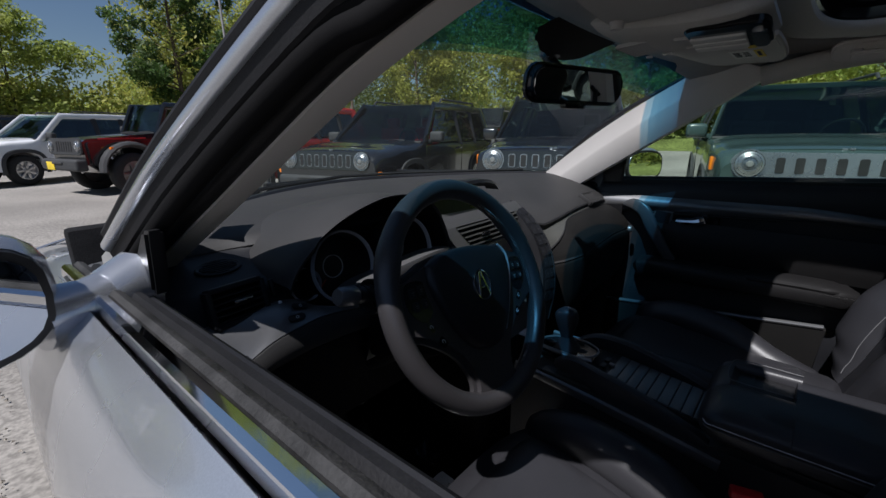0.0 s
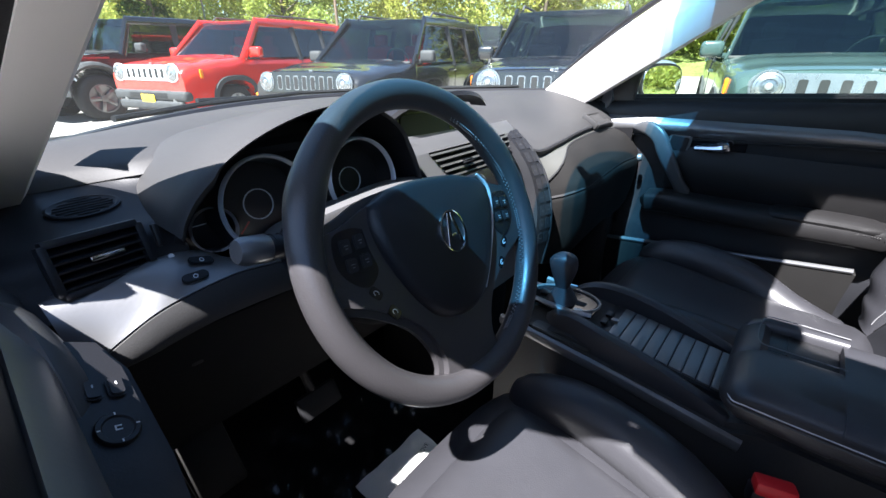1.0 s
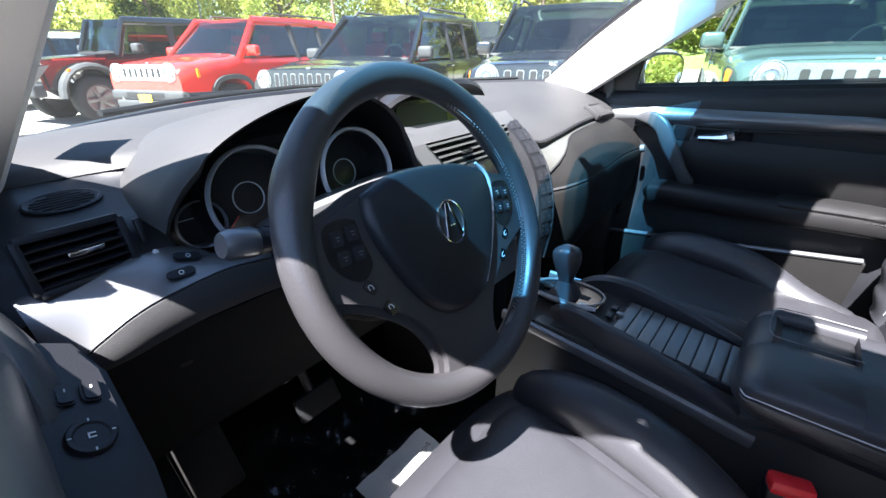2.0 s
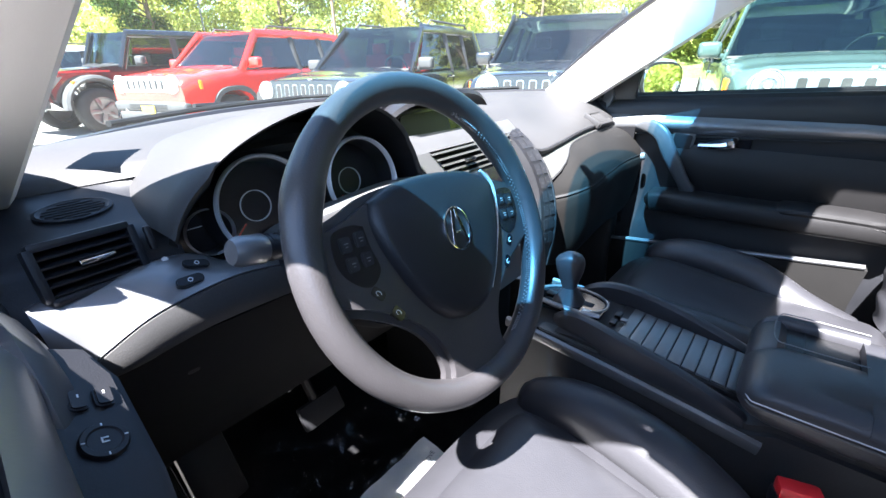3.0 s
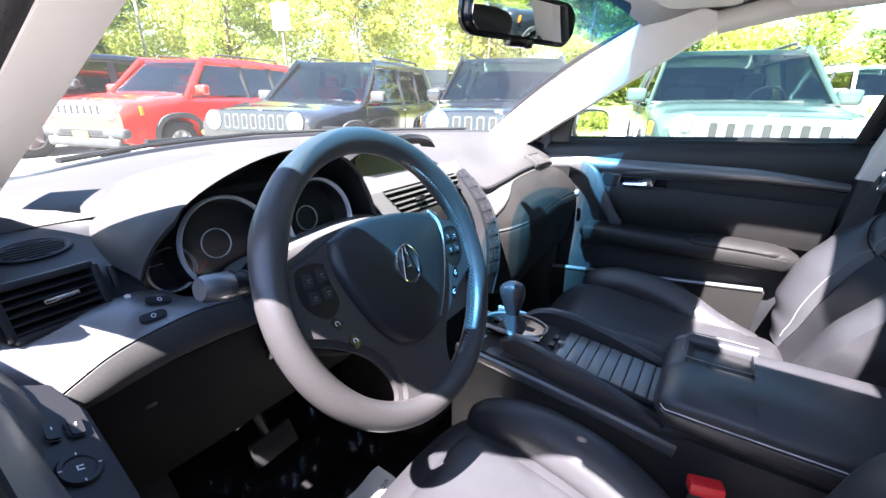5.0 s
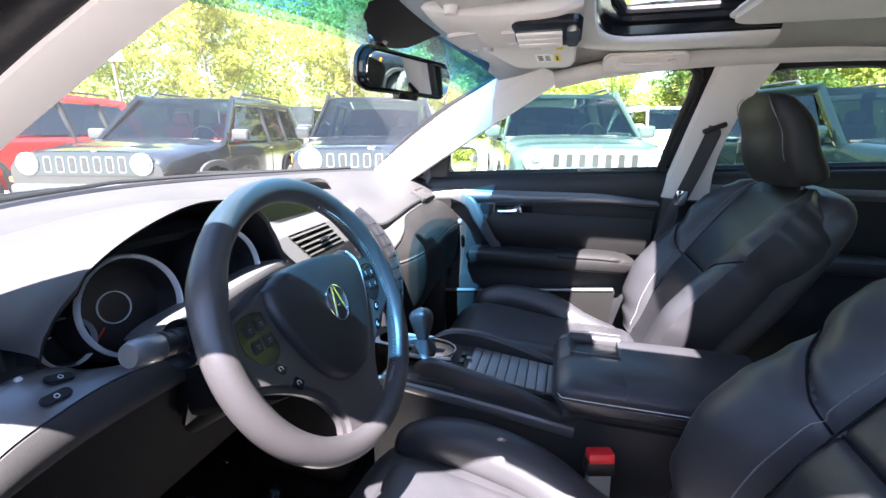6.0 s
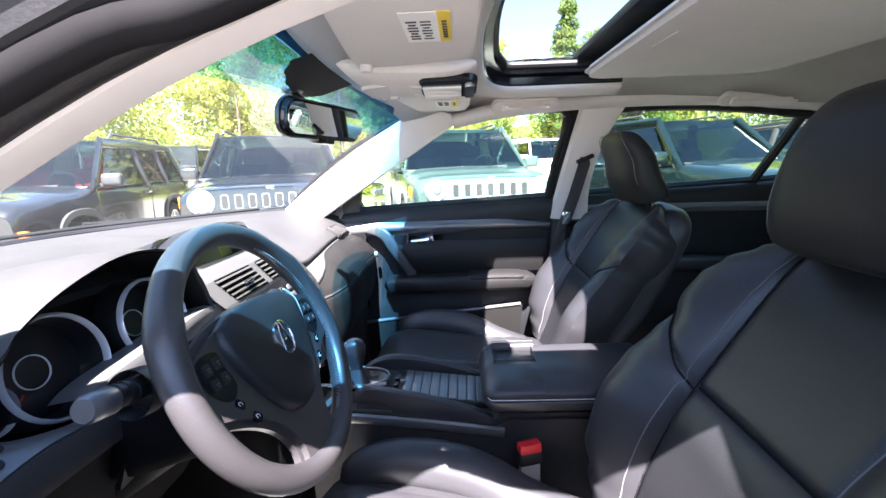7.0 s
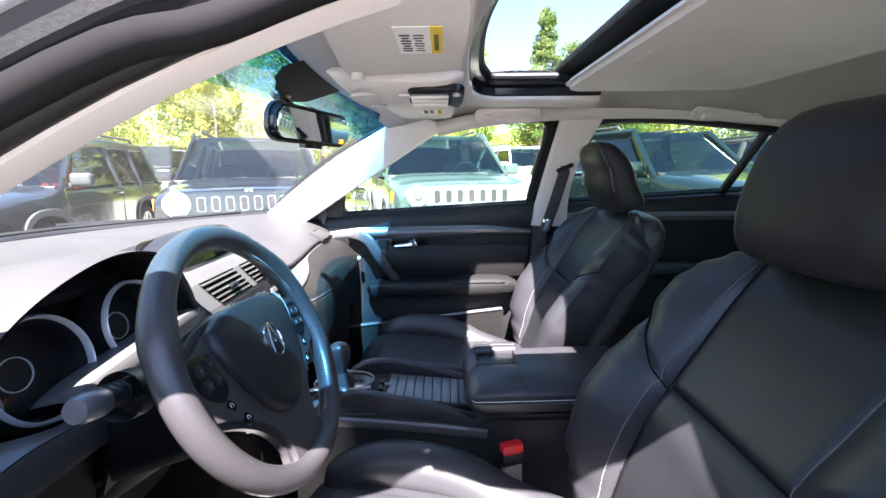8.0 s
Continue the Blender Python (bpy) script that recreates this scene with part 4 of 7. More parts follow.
    part("cowl", sheet(lambda u, v: glass_base(0.72 * (2 * u - 1)) + Vector((0, -0.01 + 0.12 * v, -0.010 - 0.012 * v)), 20, 3, 0.01), M["black"], c)
    part("hood", sheet(lambda u, v: (lambda x: (x, glass_base(x).y + 0.10 + (1.945 + 0.145 * (1 - abs(x / 0.7) ** 2.6) - glass_base(x).y - 0.10) * v, hood_z(x, glass_base(x).y + 0.10 + (1.945 - glass_base(x).y - 0.10) * v)))(0.70 * (2 * u - 1)), 28, 16, 0.01), M["paint"], c)
    for x, d in ((-0.30, 0.34), (0.25, 0.40)):
        wp = part("wiper", tube([glass_base(x + d) + Vector((0, 0.03, 0.012)), glass_base(x) + Vector((0, 0.03, 0.010)), glass_base(x - d * 0.6) + Vector((0, 0.03, 0.012))], 0.006, 6), M["rubber"], c)
        part("wiper_arm", tube([glass_base(x) + Vector((0, 0.035, 0.018)), glass_base(x + 0.25) + Vector((0, 0.06, 0.005))], 0.006, 6), M["black"], wp)
    for s in (1, -1):
        # front pillar: light trim inside, silver skin outside
        rings = []
        for i in range(15):
            k = -0.06 + 1.12 * i / 14
            g, w2 = pillar_g(k, s), pillar_w(k, s)
            if s > 0:
                g = g + Vector((-0.006, 0.6 * 0.017, 0.8 * 0.017)) * math.sin(math.pi * max(0.0, min(1.0, k)))
            mid = (g + w2) / 2
            w2 = mid + (w2 - mid) * (0.22 if s < 0 else 0.9)
            inn = Vector((-s, 0.05, -0.02))
            rings.append([g, g + inn * 0.028, mid + inn * 0.040 + Vector((0, 0.024, 0.004)), mid + inn * 0.044 + Vector((0, 0.010, 0.002)), w2 + inn * 0.034 + Vector((0, 0.003, 0)), w2 + inn * 0.010, w2 - inn * 0.004, mid - inn * 0.004])
        part("pillar_trim", loft(rings), M["pillar"], c, "light beige front pillar trim")
        if s < 0:
            part("aperture_seal", tube([r[7].lerp(r[0], 0.06) + Vector((s * 0.006, 0, 0)) for r in rings], 0.0125, 10), M["rubber"], c, "black rubber seal along the pillar trim")
        rings = []
        for i in range(15):
            k = -0.12 + 1.25 * i / 14
            g, w2 = pillar_g(k, s), pillar_w(k, s)
            o = Vector((s, 0.25, 0.25))
            w3 = w2 if s > 0 else g.lerp(w2, 0.62)
            out = 1.0 if s > 0 else 0.55
            rings.append([g + o * 0.006, g + o * 0.03, (g + w3) / 2 + o * 0.062 * out, w3 + o * 0.055 * out + Vector((0, 0.03, 0.02)), w3 + o * 0.022 * out + Vector((0, 0.03, 0.02)), (g + w3) / 2 + o * 0.008])
        part("front_pillar", loft(rings), M["paint"], c)
        # roof rails
        rail = [(s * 0.592, -0.22, 1.325), (s * 0.60, -0.40, 1.358), (s * 0.60, -0.70, 1.378), (s * 0.595, -1.1, 1.375), (s * 0.575, -1.5, 1.335), (s * 0.55, -1.8, 1.27)]
        pts = spline(rail, 24)
        part("rail_trim", tube([p + Vector((-s * 0.02, 0, -0.002 + (0.032 * max(0.0, 1 - (-0.22 - p.y) / 0.3) if s < 0 else 0.0))) for p in pts], 0.026, 10), M["liner"], c)
        part("roof_rail", tube([p + Vector((s * 0.020, 0, 0.058)) for p in pts], 0.036, 10), M["paint"], c)
        side = []
        for p in pts:
            f = max(0.0, min(1.0, (-0.20 - p.y) / 0.16))
            f = f * f * (3 - 2 * f)
            o = 0.050 + 0.048 * f
            side.append([Vector((s * (abs(p.x) + o - 0.010), p.y, p.z - 0.016 * f + 0.006)), Vector((s * (abs(p.x) + o), p.y, p.z - 0.004)), Vector((s * (abs(p.x) + o - 0.006), p.y, p.z + 0.030)), Vector((s * (abs(p.x) + o * 0.55), p.y, p.z + 0.068)), Vector((s * (abs(p.x) - 0.02), p.y, p.z + 0.094)), Vector((s * (abs(p.x) - 0.02), p.y, p.z + 0.070)), Vector((s * (abs(p.x) + o * 0.5), p.y, p.z + 0.040))])
        part("roof_side", loft(side), M["paint"], c, "silver roof edge over the doors")
        # centre pillar
        rings = []
        for i in range(9):
            k = i / 8
            y = -0.605 - 0.085 * k
            z = 0.93 + 0.46 * k
            x = s * (0.745 - 0.145 * k ** 1.3)
            wd = 0.055 + 0.030 * (2 * k - 1) ** 2
            rings.append([Vector((x + s * 0.02, y + 0.02, z)), Vector((x - s * 0.018, y + 0.015, z)), Vector((x - s * 0.03, y - wd * 0.5, z)), Vector((x - s * 0.022, y - wd * 1.6, z)), Vector((x + s * 0.02, y - wd * 1.7, z)), Vector((x + s * 0.05, y - wd * 0.5, z))])
        part("centre_pillar", loft(rings), M["pillar"], c, "light beige centre pillar trim")
        part("pillar_cover", sheet(lambda u, v: Vector((s * (0.800 - 0.135 * v ** 1.2), -0.592 - 0.115 * u - 0.03 * v, 1.00 + 0.375 * v)), 4, 6, 0.008), M["gloss"], c, "gloss black cover between the door windows")
        part("centre_pillar_lower", tube([(s * 0.745, -0.655, 0.96), (s * 0.75, -0.63, 0.3)], 0.07, 8), M["panel"], c)
        part("rear_pillar", tube([(s * 0.60, -1.62, 1.30), (s * 0.70, -1.95, 1.08)], 0.11, 8), M["liner"], c)
    part("rear_bulkhead", box((0, -2.0, 0.85), (1.5, 0.06, 1.0), 0.02), M["panel"], c)
    part("parcel_shelf", box((0, -1.80, 1.02), (1.35, 0.40, 0.03), 0.01), M["black"], c)
    part("rear_glass", sheet(lambda u, v: ((2 * u - 1) * (0.60 - 0.06 * v), -2.05 + 0.35 * v, 1.05 + 0.25 * v), 6, 3, 0.005), M["dark"], c)
    part("floor_pan", box((0, -0.55, 0.20), (1.52, 2.9, 0.05), 0.01), M["carpet"], c)
    part("firewall", box((0, 0.78, 0.60), (1.52, 0.05, 0.80), 0.01), M["carpet"], c)
    part("underbody", box((0, 1.30, 0.44), (1.36, 1.0, 0.36), 0.05), M["dull"], c)
    part("boot_lid", sheet(lambda u, v: (0.69 * (2 * u - 1), -2.04 - (0.69 + 0.10 * (1 - abs(2 * u - 1) ** 2.6)) * v, deck_z(0.69 * (2 * u - 1), -2.04 - 0.68 * v)), 20, 10, 0.01), M["paint"], c)
    for end, name in ((1, "front_bumper"), (-1, "rear_bumper")):
        b = part(name, sheet(lambda u, v: bumper_at(end, 2 * u - 1, v), 32, 16, 0.01), M["paint"], c)
        part("air_intake", sheet(lambda u, v: bumper_at(end, -0.55 + 1.1 * u, 0.66 + 0.20 * v, 0.006), 20, 5, 0.008), M["black"], b)
        for s in (1, -1):
            part("headlight" if end > 0 else "tail_light", sheet(lambda u, v: bumper_at(end, s * (0.52 + 0.42 * u), 0.10 + 0.04 * u + (0.20 - 0.05 * u) * v, 0.006), 10, 5, 0.008), M["lamp"] if end > 0 else M["red"], b)
    part("grille", sheet(lambda u, v: bumper_at(1, -0.40 + 0.80 * u, 0.14 + 0.24 * v, 0.005), 14, 5, 0.008), M["slot"], c)
    part("grille_bar", sheet(lambda u, v: bumper_at(1, -0.42 + 0.84 * u, 0.18 + 0.07 * v, 0.012), 14, 3, 0.008), M["silver"], c)
    for s in (1, -1):
        part("fender", wing(s, 0.47, 1.95, hood_z, 0.70), M["paint"], c)
        part("rear_quarter", wing(s, -2.73, -1.61, deck_z, 0.69), M["paint"], c)
        for y in (1.22, -1.66):
            m = basis((s * 0.775, y, 0.335), (0, s, 0), (0, 0, 1))
            w = part("wheel", lathe([(0.20, -0.10), (0.31, -0.10), (0.335, -0.06), (0.335, 0.06), (0.31, 0.095), (0.225, 0.10), (0.22, 0.06)], 32, m), M["tyre"], c)
            part("rim", merge(lathe([(0.222, 0.085), (0.215, 0.092), (0.20, 0.075), (0.19, 0.02), (0.0, 0.01)], 32, m, False), *[moved(box((0.10, 0, 0.068), (0.22, 0.045, 0.022), 0.008, 2), m @ Matrix.Rotation(2 * math.pi * k / 7, 4, "Z")) for k in range(7)], lathe([(0.055, 0.04), (0.05, 0.085), (0, 0.088)], 16, m)), M["alloy"], w)
    return c


def door_section(s, y):
    """Outer skin, strips and inner edge of a door, from sill to belt."""
    b = belt(y)
    return [(0.85, 0.28), (0.885, 0.40), (0.876, 0.62), (0.884, b - 0.24), (0.881, b - 0.16), (0.872, b - 0.10), (0.856, b - 0.058), (0.834, b - 0.024), (0.812, b - 0.008), (0.806, b - 0.018)]


def door(s, y0, y1, name, label, front=True, window=True):
    d = thing(name, label, "car door")
    n = 12

    def at(i, x, z):
        return Vector((s * x, y0 + (y1 - y0) * i / n, z))

    part("outer_skin", loft([[at(i, x, max(z, arch_z(y0 + (y1 - y0) * i / n))) for x, z in door_section(s, y0 + (y1 - y0) * i / n)] for i in range(n + 1)], False), M["paint"], d)
    strip = lambda rows, i: [at(i, x, belt(y0 + (y1 - y0) * i / n) + dz) for x, dz in rows]
    part("bright_strip", loft([strip([(0.807, -0.010), (0.8055, 0.003), (0.801, 0.007), (0.794, 0.005), (0.792, -0.008)], i) for i in range(n + 1)], True), M["chrome"], d, "polished metal strip along the window sill")
    part("outer_seal", loft([strip([(0.792, -0.012), (0.791, 0.004), (0.786, 0.008), (0.779, 0.005), (0.774, -0.004), (0.778, -0.020)], i) for i in range(n + 1)], True), M["dusty"], d, "dusty rubber window seal")
    part("inner_seal", loft([strip([(0.773, -0.022), (0.7725, -0.006), (0.768, -0.001), (0.761, -0.002), (0.757, -0.010), (0.757, -0.022)], i) for i in range(n + 1)], True), M["rubber"], d)
    part("slot_floor", loft([strip([(0.780, -0.016), (0.771, -0.016), (0.771, -0.03), (0.780, -0.03)], i) for i in range(n + 1)], True), M["slot"], d)
    # inner panel
    prof = [(0.759, -0.014), (0.750, -0.012), (0.742, -0.020), (0.737, -0.04), (0.735, -0.07), (0.740, -0.10)]
    low = [(0.745, 0.86), (0.742, 0.80), (0.748, 0.70), (0.735, 0.62), (0.725, 0.58), (0.735, 0.50), (0.73, 0.38), (0.72, 0.28)]
    rings = []
    for i in range(n + 1):
        y = y0 + (y1 - y0) * i / n
        rings.append([at(i, x, belt(y) + dz) for x, dz in prof] + [at(i, x, z) for x, z in low])
    part("inner_panel", loft(rings, False), M["panel"], d, "dark grained plastic inner panel")
    return d


def front_door(s, open_window):
    lab = "silver front door with window lowered, black inner panel" if open_window else "black-trimmed passenger door with grey trim and chrome handle"
    d = door(s, 0.46, -0.62, "car_door", lab)
    X = lambda x, y, z: Vector((s * x, y, z))
    # sail panel and window frame
    part("sail_panel", plate([(0.33, belt(0.32) - 0.01), (0.225, belt(0.22) - 0.01), (0.205, 1.082), (0.222, 1.080)] if s < 0 else [(0.36, belt(0.36) - 0.01), (0.165, belt(0.17) - 0.01), (0.150, 1.10), (0.168, 1.10)], 0.02, basis((s * 0.75, 0, 0), (0, 1, 0), (0, 0, 1)), 0.004), M["black"], d)
    frame = [X(0.752, 0.325, 1.008), X(0.722, 0.157, 1.122), X(0.676, -0.038, 1.242), X(0.634, -0.192, 1.322), X(0.618, -0.34, 1.345), X(0.615, -0.50, 1.362), X(0.620, -0.60, 1.362)]
    fp = spline(frame, 24)
    if open_window:
        # lowered window: slim seal with two ridges, then the painted frame, flaring out along the roof
        hub = X(0.915, -0.238, 1.188)
        edge = spline([hub + (p - hub) * 1.035 for p in frame[:3] + [X(0.656, -0.105, 1.267), X(0.634, -0.192, 1.305)]] + [X(0.620, -0.34, 1.338)] + frame[5:], 32)
        fp = spline([hub + (p - hub) * 1.035 for p in frame[:3] + [X(0.656, -0.112, 1.279), X(0.634, -0.192, 1.317)]] + frame[4:], 32)

        def ledge(a, b):
            f = [max(0.0, min(1.0, (-0.16 - p.y) / 0.18)) for p in fp]
            return [p + a.lerp(b, k * k * (3 - 2 * k)) for p, k in zip(fp, f)]
        part("seal_web", loft([[q + X(-0.008, 0, 0.004), q.lerp(r, 0.5) + X(-0.010, 0, 0.004), r + X(-0.004, 0.002, 0.012), r + X(-0.008, 0.002, 0.014), q.lerp(r, 0.5) + X(-0.015, 0, 0.004)] for q, r in zip(edge, fp)]), M["rubber"], d)
        inner, outer = ledge(X(0.006, 0.002, 0.012), X(0.014, 0, 0.008)), ledge(X(0.013, 0.008, 0.040), X(0.050, 0, 0.024))
        part("seal_base", loft([[a, a.lerp(b, 0.5) - X(0.002, 0, 0.003), b, b + X(0.006, 0, 0.003), a + X(0.006, 0, 0.003)] for a, b in zip(inner, outer)]), M["rubber"], d, "broad black rubber base of the window seal")
        part("window_frame", tube([q + X(0, 0, 0.004) for q in edge], 0.012, 12), M["seal"], d)
        for up, out, r, nm in ((0.017, 0.004, 0.0055, "seal_ridge"), (0.024, 0.005, 0.0060, "seal_channel"), (0.031, 0.008, 0.0050, "seal_ridge")):
            part(nm, tube([q + X(out, 0.003, up).lerp(X(3 * out, 0, 0.5 * up), max(0.0, min(1.0, (-0.16 - q.y) / 0.18))) for q in edge], r, 8), M["slot" if nm == "seal_channel" else "seal"], d)
        part("outer_frame", tube(ledge(X(0.014, 0.008, 0.040), X(0.060, 0, 0.026)), [0.0100 + 0.010 * max(0.0, min(1.0, (-0.16 - p.y) / 0.18)) for p in fp], 12), M["paint"], d, "silver painted window frame")
        part("frame_gutter", tube(ledge(X(0.014, 0.014, 0.056), X(0.056, 0, 0.050)), 0.006, 8), M["rubber"], d)
    else:
        part("window_frame", tube(fp, 0.017, 8), M["rubber"], d)
        part("outer_frame", tube([p + X(0.032, 0.018, 0.036) for p in fp], 0.017, 10), M["paint"], d)
        part("frame_edge", tube([p + X(0.020, 0.008, 0.020) for p in fp], 0.015, 8), M["rubber"], d)
    part("rear_frame", tube(spline([X(0.620, -0.60, 1.362), X(0.635, -0.625, 1.32), X(0.69, -0.60, 1.18), X(0.752, -0.585, belt(-0.585))], 12), 0.014, 8), M["rubber"], d)
    if not open_window:
        def pane(u, v):
            fy = 0.185 - 0.785 * u
            top = min(1.362, 1.095 + (0.16 - fy) * 0.66)
            z = belt(fy) - 0.02 + (top - belt(fy) + 0.02) * v
            return (s * (0.775 - 0.15 * max(0, (z - 1.0)) / 0.36), fy, z)
        part("window_pane", sheet(pane, 16, 6, 0.004), M["side"], d, "clear greenish side glass").visible_shadow = False
    # figured trim band along the panel
    def band(u, v):
        y = 0.36 - 0.95 * u
        zt = 0.955 + 0.012 * u - 0.02 * max(0, u - 0.8) / 0.2
        zb2 = zt - 0.052 + 0.030 * u ** 3 - (0.02 * max(0, 0.25 - u) / 0.25)
        return X(0.733 - 0.018 * math.sin(math.pi * v), y, zb2 + (zt - zb2) * v)
    part("trim_band", sheet(band, 18, 6, 0.006), M["trim"], d, "satin grey trim band")
    part("trim_shadow_gap", tube([Vector(band(k / 18, 0.0)) + X(-0.002, 0, -0.004) for k in range(19)], 0.004, 5), M["slot"], d)
    # handle in its recess
    rc = part("handle_recess", plate(rounded(0.205, 0.060, 0.012), 0.010, basis((s * 0.742, -0.066, 0.893), (0, -s, 0), (0, 0, 1)), 0.003), M["gloss"], d)
    part("handle_lever", tube(spline([X(0.728, -0.045, 0.880), X(0.716, -0.075, 0.884), X(0.712, -0.105, 0.888), X(0.716, -0.128, 0.896)], 8), [0.008, 0.008, 0.009, 0.009, 0.010, 0.011, 0.013, 0.014, 0.013], 8), M["chrome"], rc, "chrome door handle")
    lb = part("lock_bezel", plate(rounded(0.062, 0.052, 0.007), 0.007, basis((s * 0.734, 0.002, 0.890), (0, -s, -0.12), (0, 0, 1)), 0.002), M["trim"], rc)
    part("lock_face", plate(rounded(0.050, 0.040, 0.005), 0.002, basis((s * 0.7265, 0.002, 0.890), (0, -s, -0.12), (0, 0, 1)), 0.0006), M["black"], lb)
    part("lever_knob", lathe([(0.010, -0.004), (0.0125, 0.002), (0.0125, 0.012), (0.009, 0.017), (0, 0.018)], 16, basis((s * 0.716, -0.128, 0.902), (0, 1, 0), (0, 0, 1))), M["chrome"], rc)
    # pull grip
    if open_window:
        gp = [X(0.742, 0.22, 0.935), X(0.728, 0.165, 0.930), X(0.722, 0.10, 0.900), X(0.722, 0.04, 0.83), X(0.724, 0.0, 0.77), X(0.73, -0.04, 0.725)]
        part("pull_grip", tube(spline(gp, 16), [0.016 + 0.010 * math.sin(math.pi * k / 16) for k in range(17)], 10, 1.25), M["grip"], d)
    else:
        # broad blade that leans from the trim band down to the armrest
        gp = spline([X(0.722, 0.135, 0.926), X(0.704, 0.090, 0.928), X(0.690, 0.052, 0.908), X(0.684, 0.026, 0.866), X(0.686, -0.008, 0.812), X(0.694, -0.034, 0.768), X(0.706, -0.052, 0.738)], 24)
        hw2 = [0.006, 0.012, 0.017, 0.020, 0.021, 0.022] + [0.022] * 8 + [0.021, 0.020, 0.019, 0.018, 0.017, 0.017, 0.018, 0.020, 0.021, 0.018, 0.010]
        rings = []
        for k, p in enumerate(gp):
            a = (gp[min(k + 1, 24)] - gp[max(k - 1, 0)]).normalized()
            w = a.cross(X(1, 0, 0)).normalized()
            o = a.cross(w).normalized()
            rings.append([p + w * hw2[k] * math.copysign(abs(math.cos(q)) ** 0.7, math.cos(q)) + o * 0.010 * math.copysign(abs(math.sin(q)) ** 0.8, math.sin(q)) for q in (2 * math.pi * n / 16 for n in range(16))])
        part("pull_grip", loft(rings), M["grip"], d, "satin dark pull grip")
    # armrest
    arm = [X(0.715, 0.07, 0.700), X(0.700, 0.0, 0.715), X(0.693, -0.15, 0.718), X(0.690, -0.30, 0.722), X(0.693, -0.44, 0.726), X(0.705, -0.53, 0.722)]
    part("armrest", puff(spline(arm, 14), [0.02] + [0.050] * 13 + [0.03], [0.012] + [0.032] * 13 + [0.018], 20, e=3.6), M["doorhide"], d)
    pad = [X(0.690, -0.255, 0.742), X(0.687, -0.32, 0.748), X(0.688, -0.42, 0.750), X(0.695, -0.505, 0.744)]
    part("elbow_pad", puff(spline(pad, 8), [0.03] + [0.047] * 7 + [0.03], [0.006] + [0.016] * 7 + [0.008], 16), M["doorhide"], d)
    part("arm_stitching", stitches([X(0.645, -0.25 + 0.0 - 0.27 * k / 20, 0.738) for k in range(21)], 0.0012, 0.005), M["thread"], d)
    part("panel_stitching", tube([X(0.731, -0.02 - 0.50 * k / 10, 0.806 + 0.028 * k / 10) for k in range(11)], 0.0011, 5), M["thread"], d)
    part("insert", sheet(lambda u, v: X(0.738 - 0.012 * math.sin(math.pi * v), 0.02 - 0.60 * u, 0.755 + 0.125 * v), 10, 6, 0.008), M["doorhide"], d)
    part("pocket_edge", tube([X(0.690, 0.155 - 0.63 * k / 10, 0.553 + 0.073 * k / 10) for k in range(11)], 0.007, 8), M["trim"], d)
    part("map_pocket", loft([[X(0.736, 0.160 - 0.64 * u, 0.546 + 0.073 * u), X(0.700, 0.160 - 0.64 * u, 0.550 + 0.073 * u), X(0.688, 0.158 - 0.64 * u, 0.545 + 0.073 * u), X(0.684, 0.156 - 0.63 * u, 0.50 + 0.03 * u), X(0.690, 0.150 - 0.62 * u, 0.42), X(0.712, 0.148 - 0.62 * u, 0.345), X(0.736, 0.148 - 0.62 * u, 0.33)] for u in (k / 12 for k in range(13))]), M["doorplastic"], d, "moulded map pocket low on the door")
    return d


def outside_mirror(s, glassy=True):
    t = thing("door_mirror", "silver folding door mirror with black-edged glass", "mirror", group="door mirrors")
    m = pose(s * 0.935, 0.185, 1.035, 0, 0, 17) if s < 0 else pose(1.005, 0.165, 1.045, -2.5, 0, -26)
    hw = [0.103, 0.112, 0.116, 0.116, 0.114, 0.109, 0.10, 0.085, 0.065, 0.04, 0.01]
    ht = [0.062, 0.070, 0.073, 0.073, 0.070, 0.066, 0.06, 0.05, 0.038, 0.022, 0.006]
    part("housing", moved(puff(spline([(0, 0, 0), (0, 0.04, 0), (0, 0.10, 0), (0, 0.135, -0.005)], 10), hw, ht, 24, e=3.0), m), M["paint"], t)
    part("glass_rim", moved(puff([(0, 0.008, 0), (0, -0.010, 0)], [0.102, 0.099], [0.062, 0.060], 24, e=3.0), m), M["black"], t)
    part("mirror_glass", moved(puff([(0, -0.010, 0), (0, -0.0135, 0)], [0.092, 0.091], [0.053, 0.052], 24, e=3.0), m), M["mirror"], t)
    part("arm", tube([(s * 0.855, 0.235, 1.0), (s * 0.81, 0.250, 1.0), (s * 0.765, 0.265, 1.003)], [0.036, 0.030, 0.036], 12), M["paint"], t)
    part("foot", tube([(s * 0.79, 0.255, 1.0), (s * 0.752, 0.27, 1.005)], [0.034, 0.044], 10), M["paint"], t)
    return t


